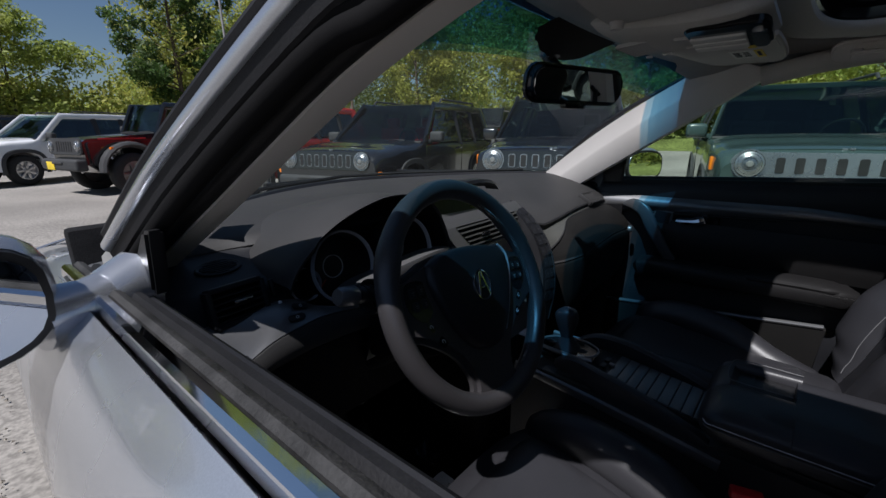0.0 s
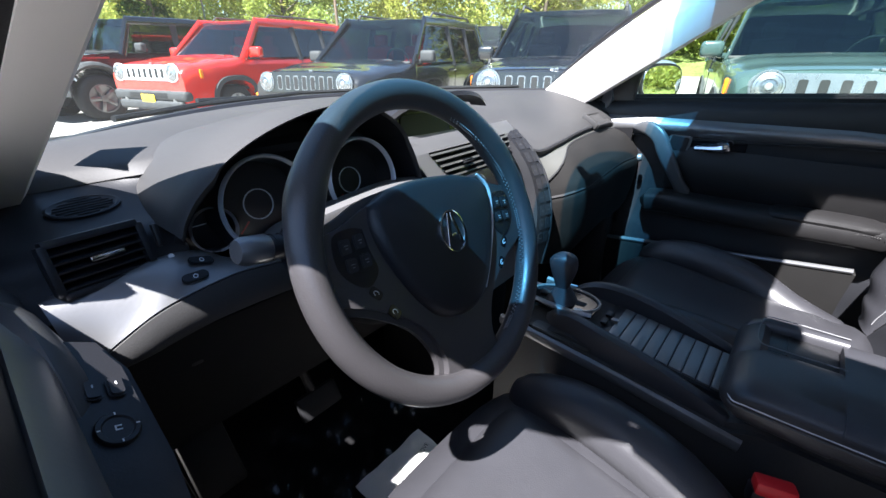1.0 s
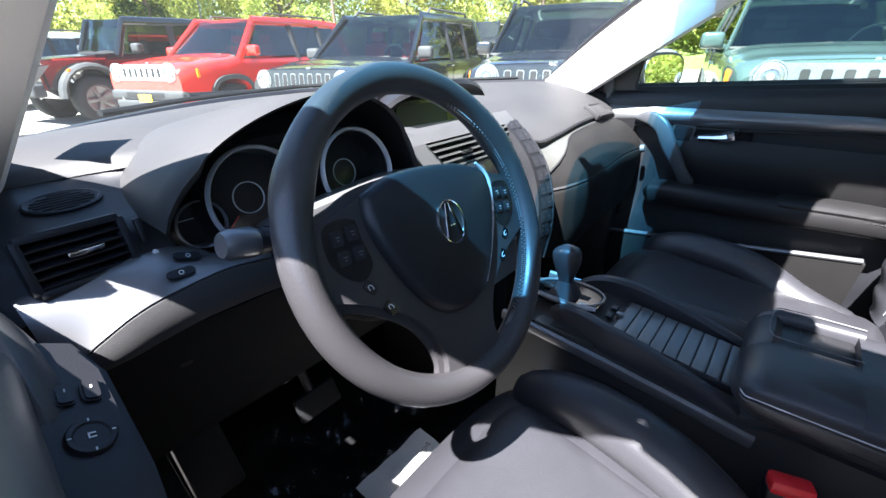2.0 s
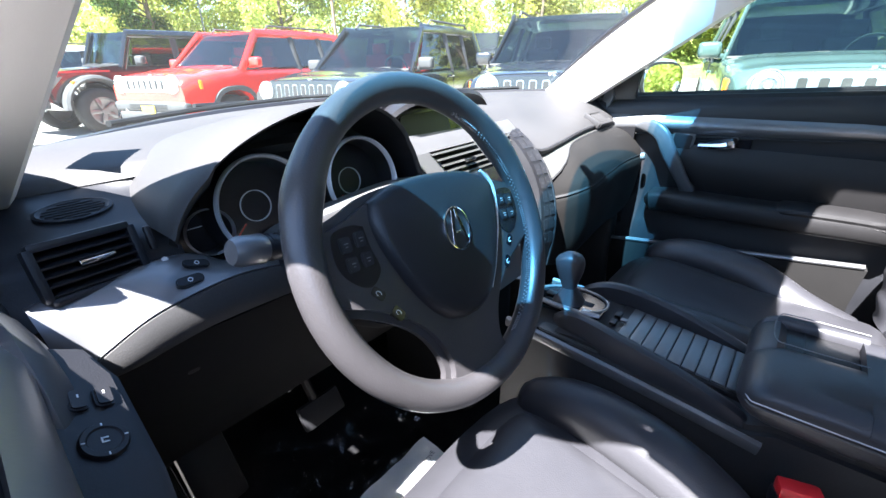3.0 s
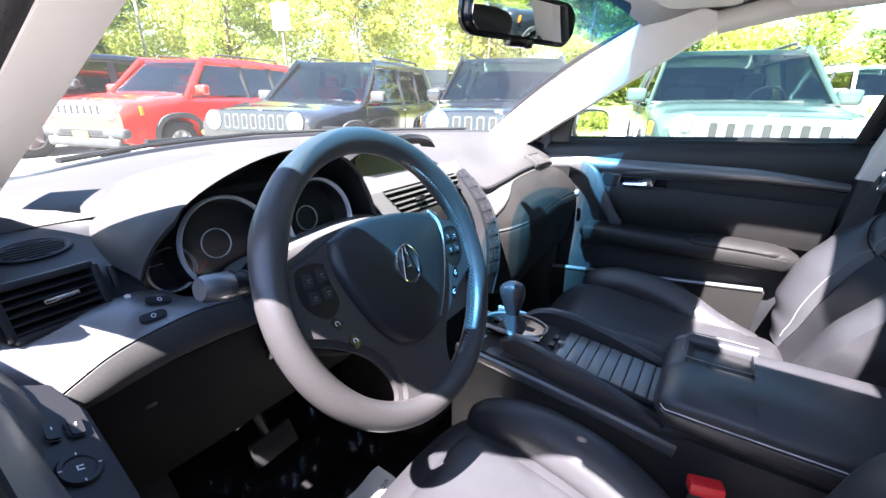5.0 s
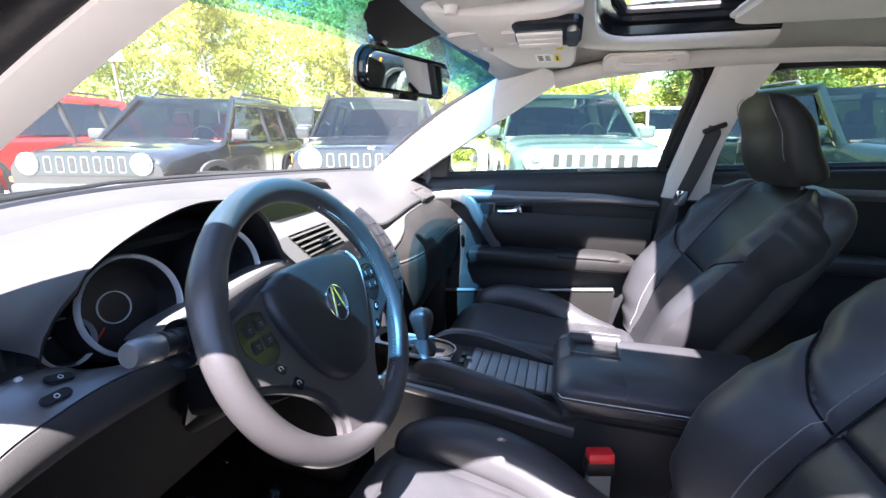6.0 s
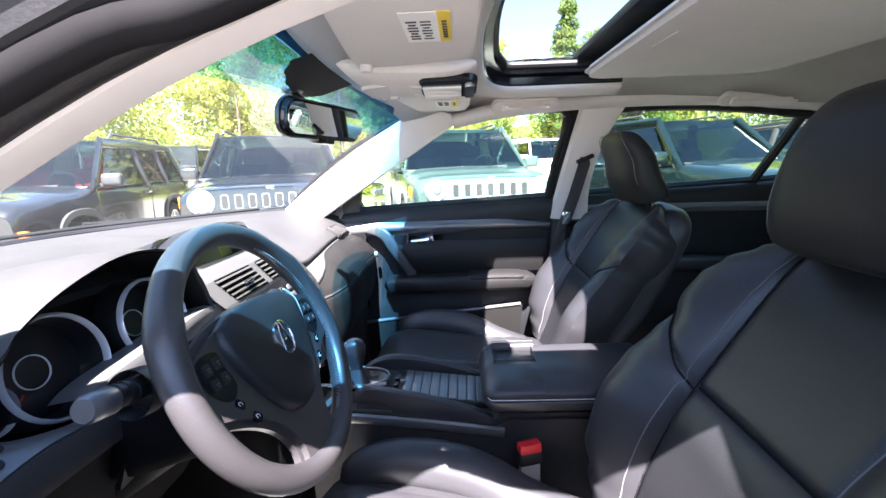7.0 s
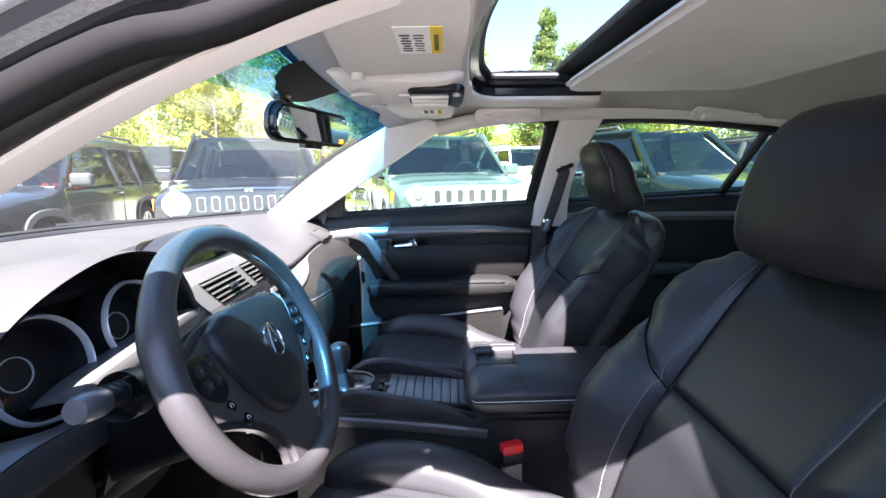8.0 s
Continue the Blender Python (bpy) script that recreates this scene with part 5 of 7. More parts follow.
def rear_door(s):
    d = door(s, -0.66, -1.60, "rear_door", "black-trimmed rear door with dark glass", False)
    X = lambda x, y, z: Vector((s * x, y, z))
    part("window_frame", tube(spline([X(0.755, -0.715, 1.07), X(0.655, -0.745, 1.30), X(0.618, -0.80, 1.348), X(0.615, -1.05, 1.352), X(0.61, -1.40, 1.315), X(0.62, -1.52, 1.27), X(0.66, -1.56, 1.20), X(0.72, -1.60, 1.11)], 28), 0.016, 8), M["rubber"], d)
    part("divider_bar", tube([X(0.752, -1.36, 1.085), X(0.632, -1.425, 1.325)], 0.017, 8), M["black"], d)

    def pane(u, v):
        y = -0.70 - 0.88 * u
        top = 1.355 - 0.0 * u - 0.25 * max(0, (u - 0.72) / 0.28) ** 2
        z = belt(y) - 0.01 + (top - belt(y) + 0.01) * v
        return (s * (0.775 - 0.15 * max(0, z - 1.0) / 0.36), y, z)
    part("window_pane", sheet(pane, 14, 6, 0.004), M["dark"], d, "dark tinted rear side glass").visible_shadow = False
    part("trim_band", sheet(lambda u, v: X(0.733 - 0.012 * math.sin(math.pi * v), -0.72 - 0.8 * u, 0.975 + 0.035 * v), 8, 4, 0.006), M["trim"], d)
    part("armrest", puff([X(0.70, -0.8, 0.77), X(0.69, -0.9, 0.78), X(0.69, -1.2, 0.785), X(0.70, -1.35, 0.78)], [0.03, 0.045, 0.045, 0.02], [0.015, 0.03, 0.03, 0.015], 12), M["hide"], d)
    return d


# ---------------------------------------------------------------- dashboard
EDGE = [(-0.74, 0.40, 1.0), (-0.66, 0.388, 1.004), (-0.60, 0.372, 1.008), (-0.54, 0.345, 1.014), (-0.40, 0.315, 1.028), (-0.20, 0.300, 1.022), (0.0, 0.285, 1.015), (0.085, 0.272, 1.006), (0.135, 0.238, 0.968), (0.20, 0.200, 0.934), (0.28, 0.188, 0.940), (0.40, 0.190, 0.951), (0.55, 0.200, 0.951), (0.70, 0.205, 0.942), (0.74, 0.21, 0.938)]
EDGE_CURVE = [tuple(p) for p in spline(EDGE, 140)]


def edge_at(x):
    """Where the soft top of the dashboard ends, for a place across the car."""
    for a, b in zip(EDGE_CURVE[:-1], EDGE_CURVE[1:]):
        if x <= b[0]:
            f = (x - a[0]) / (b[0] - a[0])
            return a[1] + (b[1] - a[1]) * f, a[2] + (b[2] - a[2]) * f
    return EDGE_CURVE[-1][1:]


def dashboard():
    d = thing("dashboard", "grey two-tone sedan dashboard with dark lower trim", "dashboard")
    xs = [-0.735 + 1.47 * i / 98 for i in range(99)]

    def top(x, s):
        b = glass_base(x * 0.97)
        ye, ze = edge_at(x)
        y = b.y + 0.02 + (ye - b.y - 0.02) * s
        hood = max(0.0, ze - 1.02)
        z = 1.018 + (ze - 1.018) * s ** (1.7 if ze < 1.02 else 2.4) + 0.018 * math.sin(math.pi * s) * (0.5 + 0.5 * min(1, abs(x) + 0.4))
        return Vector((x, y, z - 0.010 * max(0, (s - 0.94) / 0.06) ** 2))
    rings = [[top(x, s / 22) for s in range(23)] + [top(x, 1) + Vector((0, 0.004, -0.012)), top(x, 1) + Vector((0, 0.03, -0.016))] for x in xs]
    part("top_pad", loft(rings, False), M["pad"], d, "grey soft-grained dashboard top")
    # instrument hood, rising out of the pad, and its black inside
    lip = spline([(-0.584, 0, 0.962), (-0.574, 0, 0.983), (-0.550, 0, 1.010), (-0.50, 0, 1.043), (-0.44, 0, 1.066), (-0.375, 0, 1.078), (-0.31, 0, 1.072), (-0.258, 0, 1.050), (-0.222, 0, 1.01), (-0.20, 0, 0.96), (-0.188, 0, 0.905)], 48)

    def hood_ring(s, grow=0.0):
        out = []
        for q in lip:
            x = -0.39 + (q.x + 0.39) * (1 + grow + 0.05 * s)
            ztop = 1.012 + 0.010 * (1 - s)
            z = q.z * (1 + grow * 0.3) if q.z < ztop else q.z + (ztop - q.z) * s ** 1.8
            out.append(Vector((x, 0.203 + 0.012 * (q.x + 0.39) ** 2 * 10 + 0.34 * s, z)))
        return out
    rings = [[p + Vector((0, 0.006, -0.004)) for p in hood_ring(0, -0.03)], hood_ring(0, -0.015), hood_ring(0.02)] + [hood_ring(k / 10) for k in range(1, 11)]
    part("instrument_hood", loft(rings, False), M["pad"], d, "grey hood arched over the instruments")
    inner = [[p + Vector((0, 0.004 + 0.105 * k / 5, -0.006 - 0.012 * k / 5)) for p in hood_ring(0, -0.025 - 0.03 * k / 5)] for k in range(6)]
    part("hood_inside", loft(inner, False), M["black"], d)
    part("instrument_surround", sheet(lambda u, v: Vector((-0.565 + 0.37 * u + (0.03 - 0.06 * u) * v, 0.312 + 0.22 * (0.80 + 0.245 * v - 0.946), 0.80 + 0.245 * v - 0.045 * v * (2 * u - 1) ** 2)), 8, 4, 0.008), M["black"], d)
    face_n = Vector((0, -1, 0.22)).normalized()
    up = Vector((0, 0.22, 1)).normalized()
    for gx, gy, gz, r, deep in ((-0.460, 0.236, 0.960, 0.0628, 0.040), (-0.302, 0.236, 0.960, 0.0628, 0.040), (-0.531, 0.250, 0.942, 0.0275, 0.03), (-0.190, 0.262, 0.938, 0.0275, 0.03)):
        big = r > 0.05
        m = basis((gx, gy, gz), (1, 0, 0), up)
        g = part("gauge", lathe([(r * 0.98, -0.004), (r * 0.93, -deep), (0.0, -deep)], 40, m, False), M["dial"], d, "round black dial in a bright ring")
        part("bezel", lathe([(r * 0.965, -0.006), (r * 0.97, 0.001), (r * 1.0, 0.004), (r * 1.035, 0.001), (r * 1.045, -0.005)], 48, m, False), M["ring"], g)
        part("shroud", lathe([(r * 1.043, -0.004), (r * 1.055, -0.008), (r * 1.10, -0.040)], 48, m, False), M["black"], g)
        if big:
            part("hub_ring", lathe([(0.0212, -deep), (0.0212, 0.002 - deep), (0.0200, 0.002 - deep), (0.0200, -deep)], 36, m, False), M["legend"], g)
            part("needle_tip", moved(box((-0.028, -0.026, 0.003 - deep), (0.020, 0.0018, 0.002), 0.0006, 2, (0, 0, 42)), m), M["needle"], g)
            part("dial_lens", lathe([(r * 0.96, -0.010), (r * 0.5, -0.014), (0.0, -0.016)], 32, m, False), M["lens"], g)
        else:
            part("scale_marks", moved(box((-r * 0.3, r * 0.25, 0.001 - deep), (r * 0.7, 0.0012, 0.001), 0.0003), m), M["legend"], g)
    # pale sill that sweeps under the instruments to the fin
    sill = spline([(-0.476, 0.198, 0.922), (-0.470, 0.192, 0.931), (-0.45, 0.190, 0.938), (-0.416, 0.189, 0.942), (-0.36, 0.189, 0.947), (-0.29, 0.194, 0.950), (-0.22, 0.206, 0.946), (-0.14, 0.222, 0.932)], 28)
    part("instrument_sill", loft([[p + Vector((0, 0.05, -0.006)), p + Vector((0, 0.012, 0.002)), p, p + Vector((0, -0.004, -0.010)), p + Vector((0, -0.002, -0.032)), p + Vector((0, 0.03, -0.05))] for p in sill], False), M["silver"], d, "pale silver sill under the instruments")
    # left end: slope, oval demister, vent
    def left(u, v):
        x = -0.737 + 0.172 * u
        ye, ze = edge_at(x)
        p = spline([(x, ye + 0.004, ze - 0.010), (x, 0.345, 0.984), (x, 0.300, 0.969), (x, 0.264, 0.959), (x, 0.249, 0.930), (x, 0.232, 0.902)], 20)
        return p[int(round(v * 20))]
    part("left_end", sheet(left, 10, 20), M["panel"], d)
    ov = basis((-0.634, 0.333, 0.9815), (1, 0.05, 0.0), (0.0, 1, 0.33))
    vent = part("demister_vent", lathe([(0.036, -0.004), (0.036, 0.0015), (0.033, 0.0022), (0.0305, 0.0008), (0.0, 0.0006)], 32, ov @ Matrix.Diagonal((1, 0.58, 1, 1))), M["black"], d)
    for k in range(-3, 4):
        part("slat", moved(box((0, k * 0.0050, 0.001), (0.057 - 0.004 * k * k, 0.0010, 0.0022)), ov), M["panel"], vent)

    def air_vent(o, xd, yd, w, h, n, frame_mat, slat_dir=0):
        mm = basis(o, xd, yd)
        v = part("air_vent", moved(merge(box((0, h / 2, 0), (w, 0.008, 0.018), 0.003), box((0, -h / 2, 0), (w, 0.008, 0.018), 0.003), box((-w / 2, 0, 0), (0.008, h, 0.018), 0.003), box((w / 2, 0, 0), (0.008, h, 0.018), 0.003)), mm), frame_mat, d, "louvred air vent")
        part("cavity", moved(box((0, 0, -0.012), (w, h, 0.006)), mm), M["slot"], v)
        for k in range(n):
            f = (k + 0.5) / n - 0.5
            part("slat", moved(box((0, f * (h - 0.008), 0.0), (w - 0.006, 0.0022, 0.016), 0.0008, 2, (25, 0, 0)) if not slat_dir else box((f * (w - 0.008), 0, 0.0), (0.0022, h - 0.006, 0.016), 0.0008, 2), mm), M["black" if not slat_dir else "pad"], v)
        if not slat_dir:
            part("vane_tab", moved(box((0.004, 0.002, 0.010), (0.030, 0.005, 0.006), 0.0015), mm), M["chrome"], v, "chrome vane tab")
        return v
    air_vent((-0.648, 0.240, 0.951), (1, 0.16, -0.03), (0.02, 0.30, 1), 0.082, 0.052, 5, M["panel"])
    part("vent_wheel", box((-0.594, 0.243, 0.958), (0.006, 0.01, 0.026), 0.002, 2, (-15, 0, 0)), M["black"], d)
    part("vent_knob", lathe([(0.003, 0), (0.003, 0.004), (0, 0.005)], 10, basis((-0.590, 0.232, 0.934), (1, 0, 0), up)), M["legend"], d)
    # satin trim left of the column, and the dark lip that folds under it along a crease
    top_line = spline([(-0.706, 0.232, 0.928), (-0.682, 0.235, 0.931), (-0.640, 0.236, 0.932), (-0.583, 0.236, 0.934), (-0.556, 0.232, 0.928), (-0.535, 0.232, 0.912), (-0.512, 0.228, 0.899), (-0.485, 0.222, 0.892), (-0.44, 0.214, 0.892)], 40)
    fold_line = spline([(-0.700, 0.196, 0.866), (-0.682, 0.190, 0.872), (-0.664, 0.187, 0.882), (-0.634, 0.187, 0.895), (-0.601, 0.188, 0.902), (-0.541, 0.189, 0.907), (-0.485, 0.192, 0.899), (-0.44, 0.196, 0.890)], 40)
    hem_line = spline([(-0.690, 0.190, 0.846), (-0.649, 0.181, 0.852), (-0.616, 0.180, 0.857), (-0.572, 0.180, 0.861), (-0.502, 0.181, 0.859), (-0.44, 0.185, 0.852)], 40)

    def low(u, v):
        k = min(39, int(u * 40))
        f = u * 40 - k
        p, q = top_line[k].lerp(top_line[k + 1], f), fold_line[k].lerp(fold_line[k + 1], f)
        return p.lerp(q, v) + Vector((0, -0.25, 0.97)) * 0.010 * math.sin(math.pi * v ** 0.8) * min(1.0, (p - q).length / 0.05)
    part("lower_trim", loft([[top_line[k] + Vector((0, 0.012, -0.004))] + [low(k / 40, v / 16) for v in range(17)] + [fold_line[k] + Vector((0, 0.003, -0.003))] for k in range(41)], False), M["trim"], d, "satin grey lower dash trim")
    lip = []
    for f, h in zip(fold_line, hem_line):
        lip.append([f + Vector((0, 0.004, -0.0015)), f + Vector((0, -0.001, -0.003))] + [f.lerp(h, w) + Vector((0, -0.004 * math.sin(math.pi * w), 0)) for w in (0.2, 0.4, 0.6, 0.8)] + [h + Vector((0, 0.001, 0.002)), h + Vector((0, 0.010, -0.003)), h + Vector((0, 0.05, 0.0))])
    part("trim_lip", loft(lip, False), M["pad"], d, "dark grained lip under the satin trim")
    for u, v in ((0.555, 0.36), (0.580, 0.70)):
        o, up2 = low(u, v), low(u, v - 0.06) - low(u, v + 0.06)
        bb = basis(tuple(o), tuple(low(u + 0.05, v) - low(u - 0.05, v)), tuple(up2)) @ Matrix.Translation((0, 0, 0.0005))
        k = part("button", plate(rounded(0.028, 0.0115, 0.0055), 0.004, bb, 0.0015), M["black"], d)
        part("button_symbol", lathe([(0.0026, 0.004), (0.0026, 0.0046), (0.0018, 0.0046), (0.0018, 0.004)], 12, bb, False), M["legend"], k)
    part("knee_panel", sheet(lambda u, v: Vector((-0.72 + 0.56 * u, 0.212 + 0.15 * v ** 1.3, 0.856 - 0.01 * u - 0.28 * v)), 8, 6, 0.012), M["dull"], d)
    part("column_surround", sheet(lambda u, v: Vector((-0.452 + 0.33 * u, 0.206 - 0.022 * math.sin(math.pi * min(1.0, v * 1.3) / 2) + 0.05 * max(0.0, v - 0.6), 0.908 - 0.13 * v)), 12, 10, 0.006), M["black"], d)
    part("knee_switch", box((-0.600, 0.222, 0.80), (0.014, 0.008, 0.018), 0.003), M["black"], d)
    part("under_dash", box((0.0, 0.56, 0.60), (1.46, 0.30, 0.10), 0.03), M["black"], d)
    # display under its own hood
    hood = [[Vector((-0.205 + 0.28 * k / 16, y0 - 0.03 * math.sin(math.pi * k / 16), 1.018 + dz + 0.058 * math.sin(math.pi * min(1, max(0, 0.04 + 0.92 * k / 16))) ** 0.42 * f)) for k in range(17)] for y0, dz, f in ((0.44, -0.004, 0.10), (0.40, 0.0, 0.40), (0.34, 0.0, 0.85), (0.30, 0.0, 1.0), (0.272, 0.0, 1.0), (0.268, -0.006, 0.97), (0.31, -0.006, 0.95))]
    part("display_hood", loft(hood, False), M["black"], d)
    sc = part("display", plate(rounded(0.225, 0.098, 0.030), 0.010, basis((-0.098, 0.298, 1.014), (1, 0, 0), (0, 0.30, 1)), 0.003), M["gloss"], d)
    part("display_face", plate(rounded(0.132, 0.051, 0.014), 0.002, basis((-0.101, 0.2862, 1.011), (1, 0, 0), (0, 0.30, 1))), M["lcd"], sc, "dim greenish display")
    # centre stack: silver field, two vents, button columns
    def stack(u, v):
        w0 = 0.185 - 0.050 * v
        x = -0.030 - w0 * 0.92 + 2 * w0 * u
        return Vector((x, 0.268 - 0.130 * v + 0.02 * v * v - 0.016 * math.sin(math.pi * u) * (1 - v) - 0.03 * max(0, (u - 0.8) / 0.2) ** 2, 1.004 - 0.345 * v - 0.08 * (1 - v) * max(0.0, (u - 0.7) / 0.3)))
    part("centre_fascia", sheet(stack, 16, 16, 0.012), M["silver"], d, "satin silver centre stack")
    lines = [-0.234, -0.186, -0.056, -0.030, 0.064, 0.112]

    def slant(a, b, out=0.0):
        """A place on the leaning vent panel: a across in metres at its top, b down from 0 to 1."""
        z = 1.004 - 0.092 * b + (0.010 if a < -0.23 and b < 0.1 else 0.0)
        return Vector((a + 0.078 * b, 0.220 + 0.36 * (z - 0.956) - out - 0.006 * math.sin(math.pi * b), z))
    bm = bmesh.new()
    bs = [0.0, 0.10, 0.27, 0.86, 0.95, 1.0]
    g = [[bm.verts.new(slant(a, b)) for b in bs] for a in lines]
    for p in range(5):
        for q in range(5):
            if not (q == 2 and p in (1, 3)):
                bm.faces.new((g[p][q], g[p + 1][q], g[p + 1][q + 1], g[p][q + 1]))
    bmesh.ops.recalc_face_normals(bm, faces=bm.faces)
    bmesh.ops.solidify(bm, geom=bm.faces[:], thickness=0.012)
    part("vent_panel", bm, M["silver"], d, "pale silver slanted panel round the centre vents, pointed fin at its end", False)
    for a0, a1 in ((-0.186, -0.056), (-0.030, 0.064)):
        v = part("air_vent", sheet(lambda u, w: slant(a0 - 0.004 + (a1 - a0 + 0.008) * u, 0.24 + 0.65 * w, -0.022), 2, 2, 0.004), M["slot"], d, "louvred air vent")
        for k in range(5):
            b = 0.27 + 0.59 * (k + 0.5) / 5
            rings = [[slant(a, b - 0.022, 0.001), slant(a, b + 0.008, 0.002), slant(a, b + 0.050, -0.016), slant(a, b + 0.020, -0.017)] for a in (a0 - 0.002, a1 + 0.002)]
            part("slat", loft(rings), M["inset"], v, "", False)
        o = slant((a0 + a1) / 2 + 0.008, 0.56, 0.006)
        part("vane_tab", box(tuple(o), (0.030, 0.008, 0.006), 0.002, 2), M["chrome"], v, "chrome vane tab")
    kn = part("hazard_switch", box((-0.016, 0.222, 0.932), (0.034, 0.012, 0.016), 0.004), M["black"], d)
    field = part("control_field", plate(rounded(0.20, 0.165, 0.03), 0.010, basis((-0.018, 0.178, 0.845), (1, 0, 0), (0, 0.36, 1)), 0.004), M["gloss"], d)
    for i in range(2):
        for j in range(6):
            o = Vector((-0.018 + (i * 2 - 1) * 0.078, 0.162 + 0.36 * (0.052 - 0.021 * j), 0.845 + (0.055 - 0.021 * j)))
            b = part("button", plate(rounded(0.026, 0.013, 0.003), 0.006, basis(tuple(o), (1, 0, 0), (0, 0.36, 1)), 0.0015), M["trim"], field)
    for i in range(3):
        part("knob", lathe([(0.015, 0), (0.015, 0.014), (0.012, 0.018), (0, 0.018)], 20, basis((-0.078 + 0.06 * i, 0.135, 0.785), (1, 0, 0), (0, 0.36, 1))), M["silver"], field)
    # curved silver edge with buttons at the passenger side of the stack
    edge = spline([(0.128, 0.262, 1.000), (0.140, 0.205, 0.962), (0.136, 0.150, 0.905), (0.126, 0.118, 0.840), (0.112, 0.105, 0.770), (0.100, 0.110, 0.690)], 24)
    part("stack_edge", tube(edge, [0.002] + [0.0035] * 23 + [0.002], 10), M["panel"], d, "curved dark edge of the centre stack")
    part("key_strip", loft([[p + Vector((0, 0.004, 0)), p + Vector((-0.004, 0.000, 0.004)), p + Vector((-0.024, 0.003, 0.006)), p + Vector((-0.046, 0.010, 0.006)), p + Vector((-0.050, 0.03, 0.004))] for p in edge[3:]], False), M["black"], d, "dark satin strip carrying two rows of small keys")
    for k in range(4, 22, 2):
        for q in (0, 1):
            e = edge[k] + Vector((-0.0135 - 0.0175 * q, 0.0014 + 0.0042 * q, 0.0052))
            bb = basis(tuple(e), (1, -0.25, 0.0), (edge[k] - edge[k + 1]))
            long = (edge[k - 1] - edge[k + 1]).length * 0.80
            b = part("button", plate(rounded(0.0155, long, 0.0022), 0.0016, bb, 0.0007), M["panel"], d)
            part("button_mark", plate(rounded(0.0055, 0.0012, 0.0004), 0.0020, bb), M["ink"], b)
    # passenger side: crease, figured panel, glove box
    def face(x):
        ye, ze = edge_at(x)
        f = max(0.0, min(1.0, (x - 0.13) / 0.16))
        f = f * f * (3 - 2 * f)
        return [(ye + 0.004, ze - 0.006), (ye + 0.012, ze - 0.016), (ye - 0.045 * f, ze - 0.035 - 0.030 * (1 - f)), (ye - 0.085 * f, ze - 0.075 - 0.03 * (1 - f)), (ye - 0.095 * f, ze - 0.098 - 0.03 * (1 - f))]
    xr = [0.125 + 0.615 * i / 30 for i in range(31)]
    def split(x):
        f = max(0.0, min(1.0, (x - 0.16) / 0.20))
        return 0.84 - 0.50 * math.sin(f * math.pi / 2) ** 0.8

    def along(x, a):
        p = spline([(0, y, z) for y, z in face(x)], 40)
        k = min(39.999, a * 40)
        q = p[int(k)].lerp(p[int(k) + 1], k - int(k))
        return Vector((x, q.y, q.z))
    part("upper_band", loft([[along(x, split(x) * k / 10) for k in range(11)] + [along(x, split(x)) + Vector((0, 0.006, -0.002))] for x in xr], False), M["wood"], d, "satin grey-green trim band")
    # inset and glove box take near-black plastic: shade put into their colour
    part("figured_panel", loft([[along(x, split(x) + (1 - split(x)) * k / 8) + Vector((0, 0.005 * (1 - k / 8), -0.001)) for k in range(9)] for x in xr], False), M["doorplastic"], d, "dark trim inset across the passenger side")
    part("band_groove", tube([along(x, split(x)) + Vector((0, -0.001, -0.003)) for x in xr], 0.0028, 6), M["slot"], d)
    # dark tube painted in as the shadow under the pad's overhang
    part("pad_edge_shade", tube([along(x, 0.015) + Vector((0, -0.001, -0.003)) for x in xr], 0.0050, 6), M["slot"], d)
    part("panel_gap", tube([Vector((x, face(x)[4][0] + 0.004, face(x)[4][1] - 0.004)) for x in xr], 0.005, 6), M["slot"], d)

    def glove(x):
        y, z = face(x)[4]
        f = max(0.0, min(1.0, (x - 0.125) / 0.14))
        return [(y + 0.002, z - 0.006), (y - 0.004, z - 0.028), (y + 0.012, z - 0.11 - 0.05 * f), (y + 0.06, z - 0.15 - 0.08 * f), (y + 0.14, z - 0.16 - 0.09 * f)]
    part("glove_box", loft([[Vector((x, p.y, p.z)) for p in spline([(0, y, z) for y, z in glove(x)], 10)] for x in xr], False), M["doorplastic"], d, "dark grained glove box")
    part("glove_latch", lathe([(0.012, 0), (0.012, 0.008), (0.009, 0.012), (0, 0.012)], 14, basis((0.69, 0.100, 0.838), (1, 0, 0), (0, 0.2, 1))), M["silver"], d)
    air_vent((0.608, 0.219, 0.9505), (1, 0.12, -0.06), (0, 0.85, 0.5), 0.148, 0.050, 7, M["pad"], 1)
    part("end_cap", sheet(lambda u, v: Vector((0.728, 0.14 + 0.23 * u, 0.60 + 0.33 * v)), 3, 3, 0.01), M["dull"], d)
    part("kick_panel", box((0.700, 0.30, 0.46), (0.06, 0.30, 0.36), 0.02, 3), M["panel"], d, "grained kick panel beside the footwell")
    return d


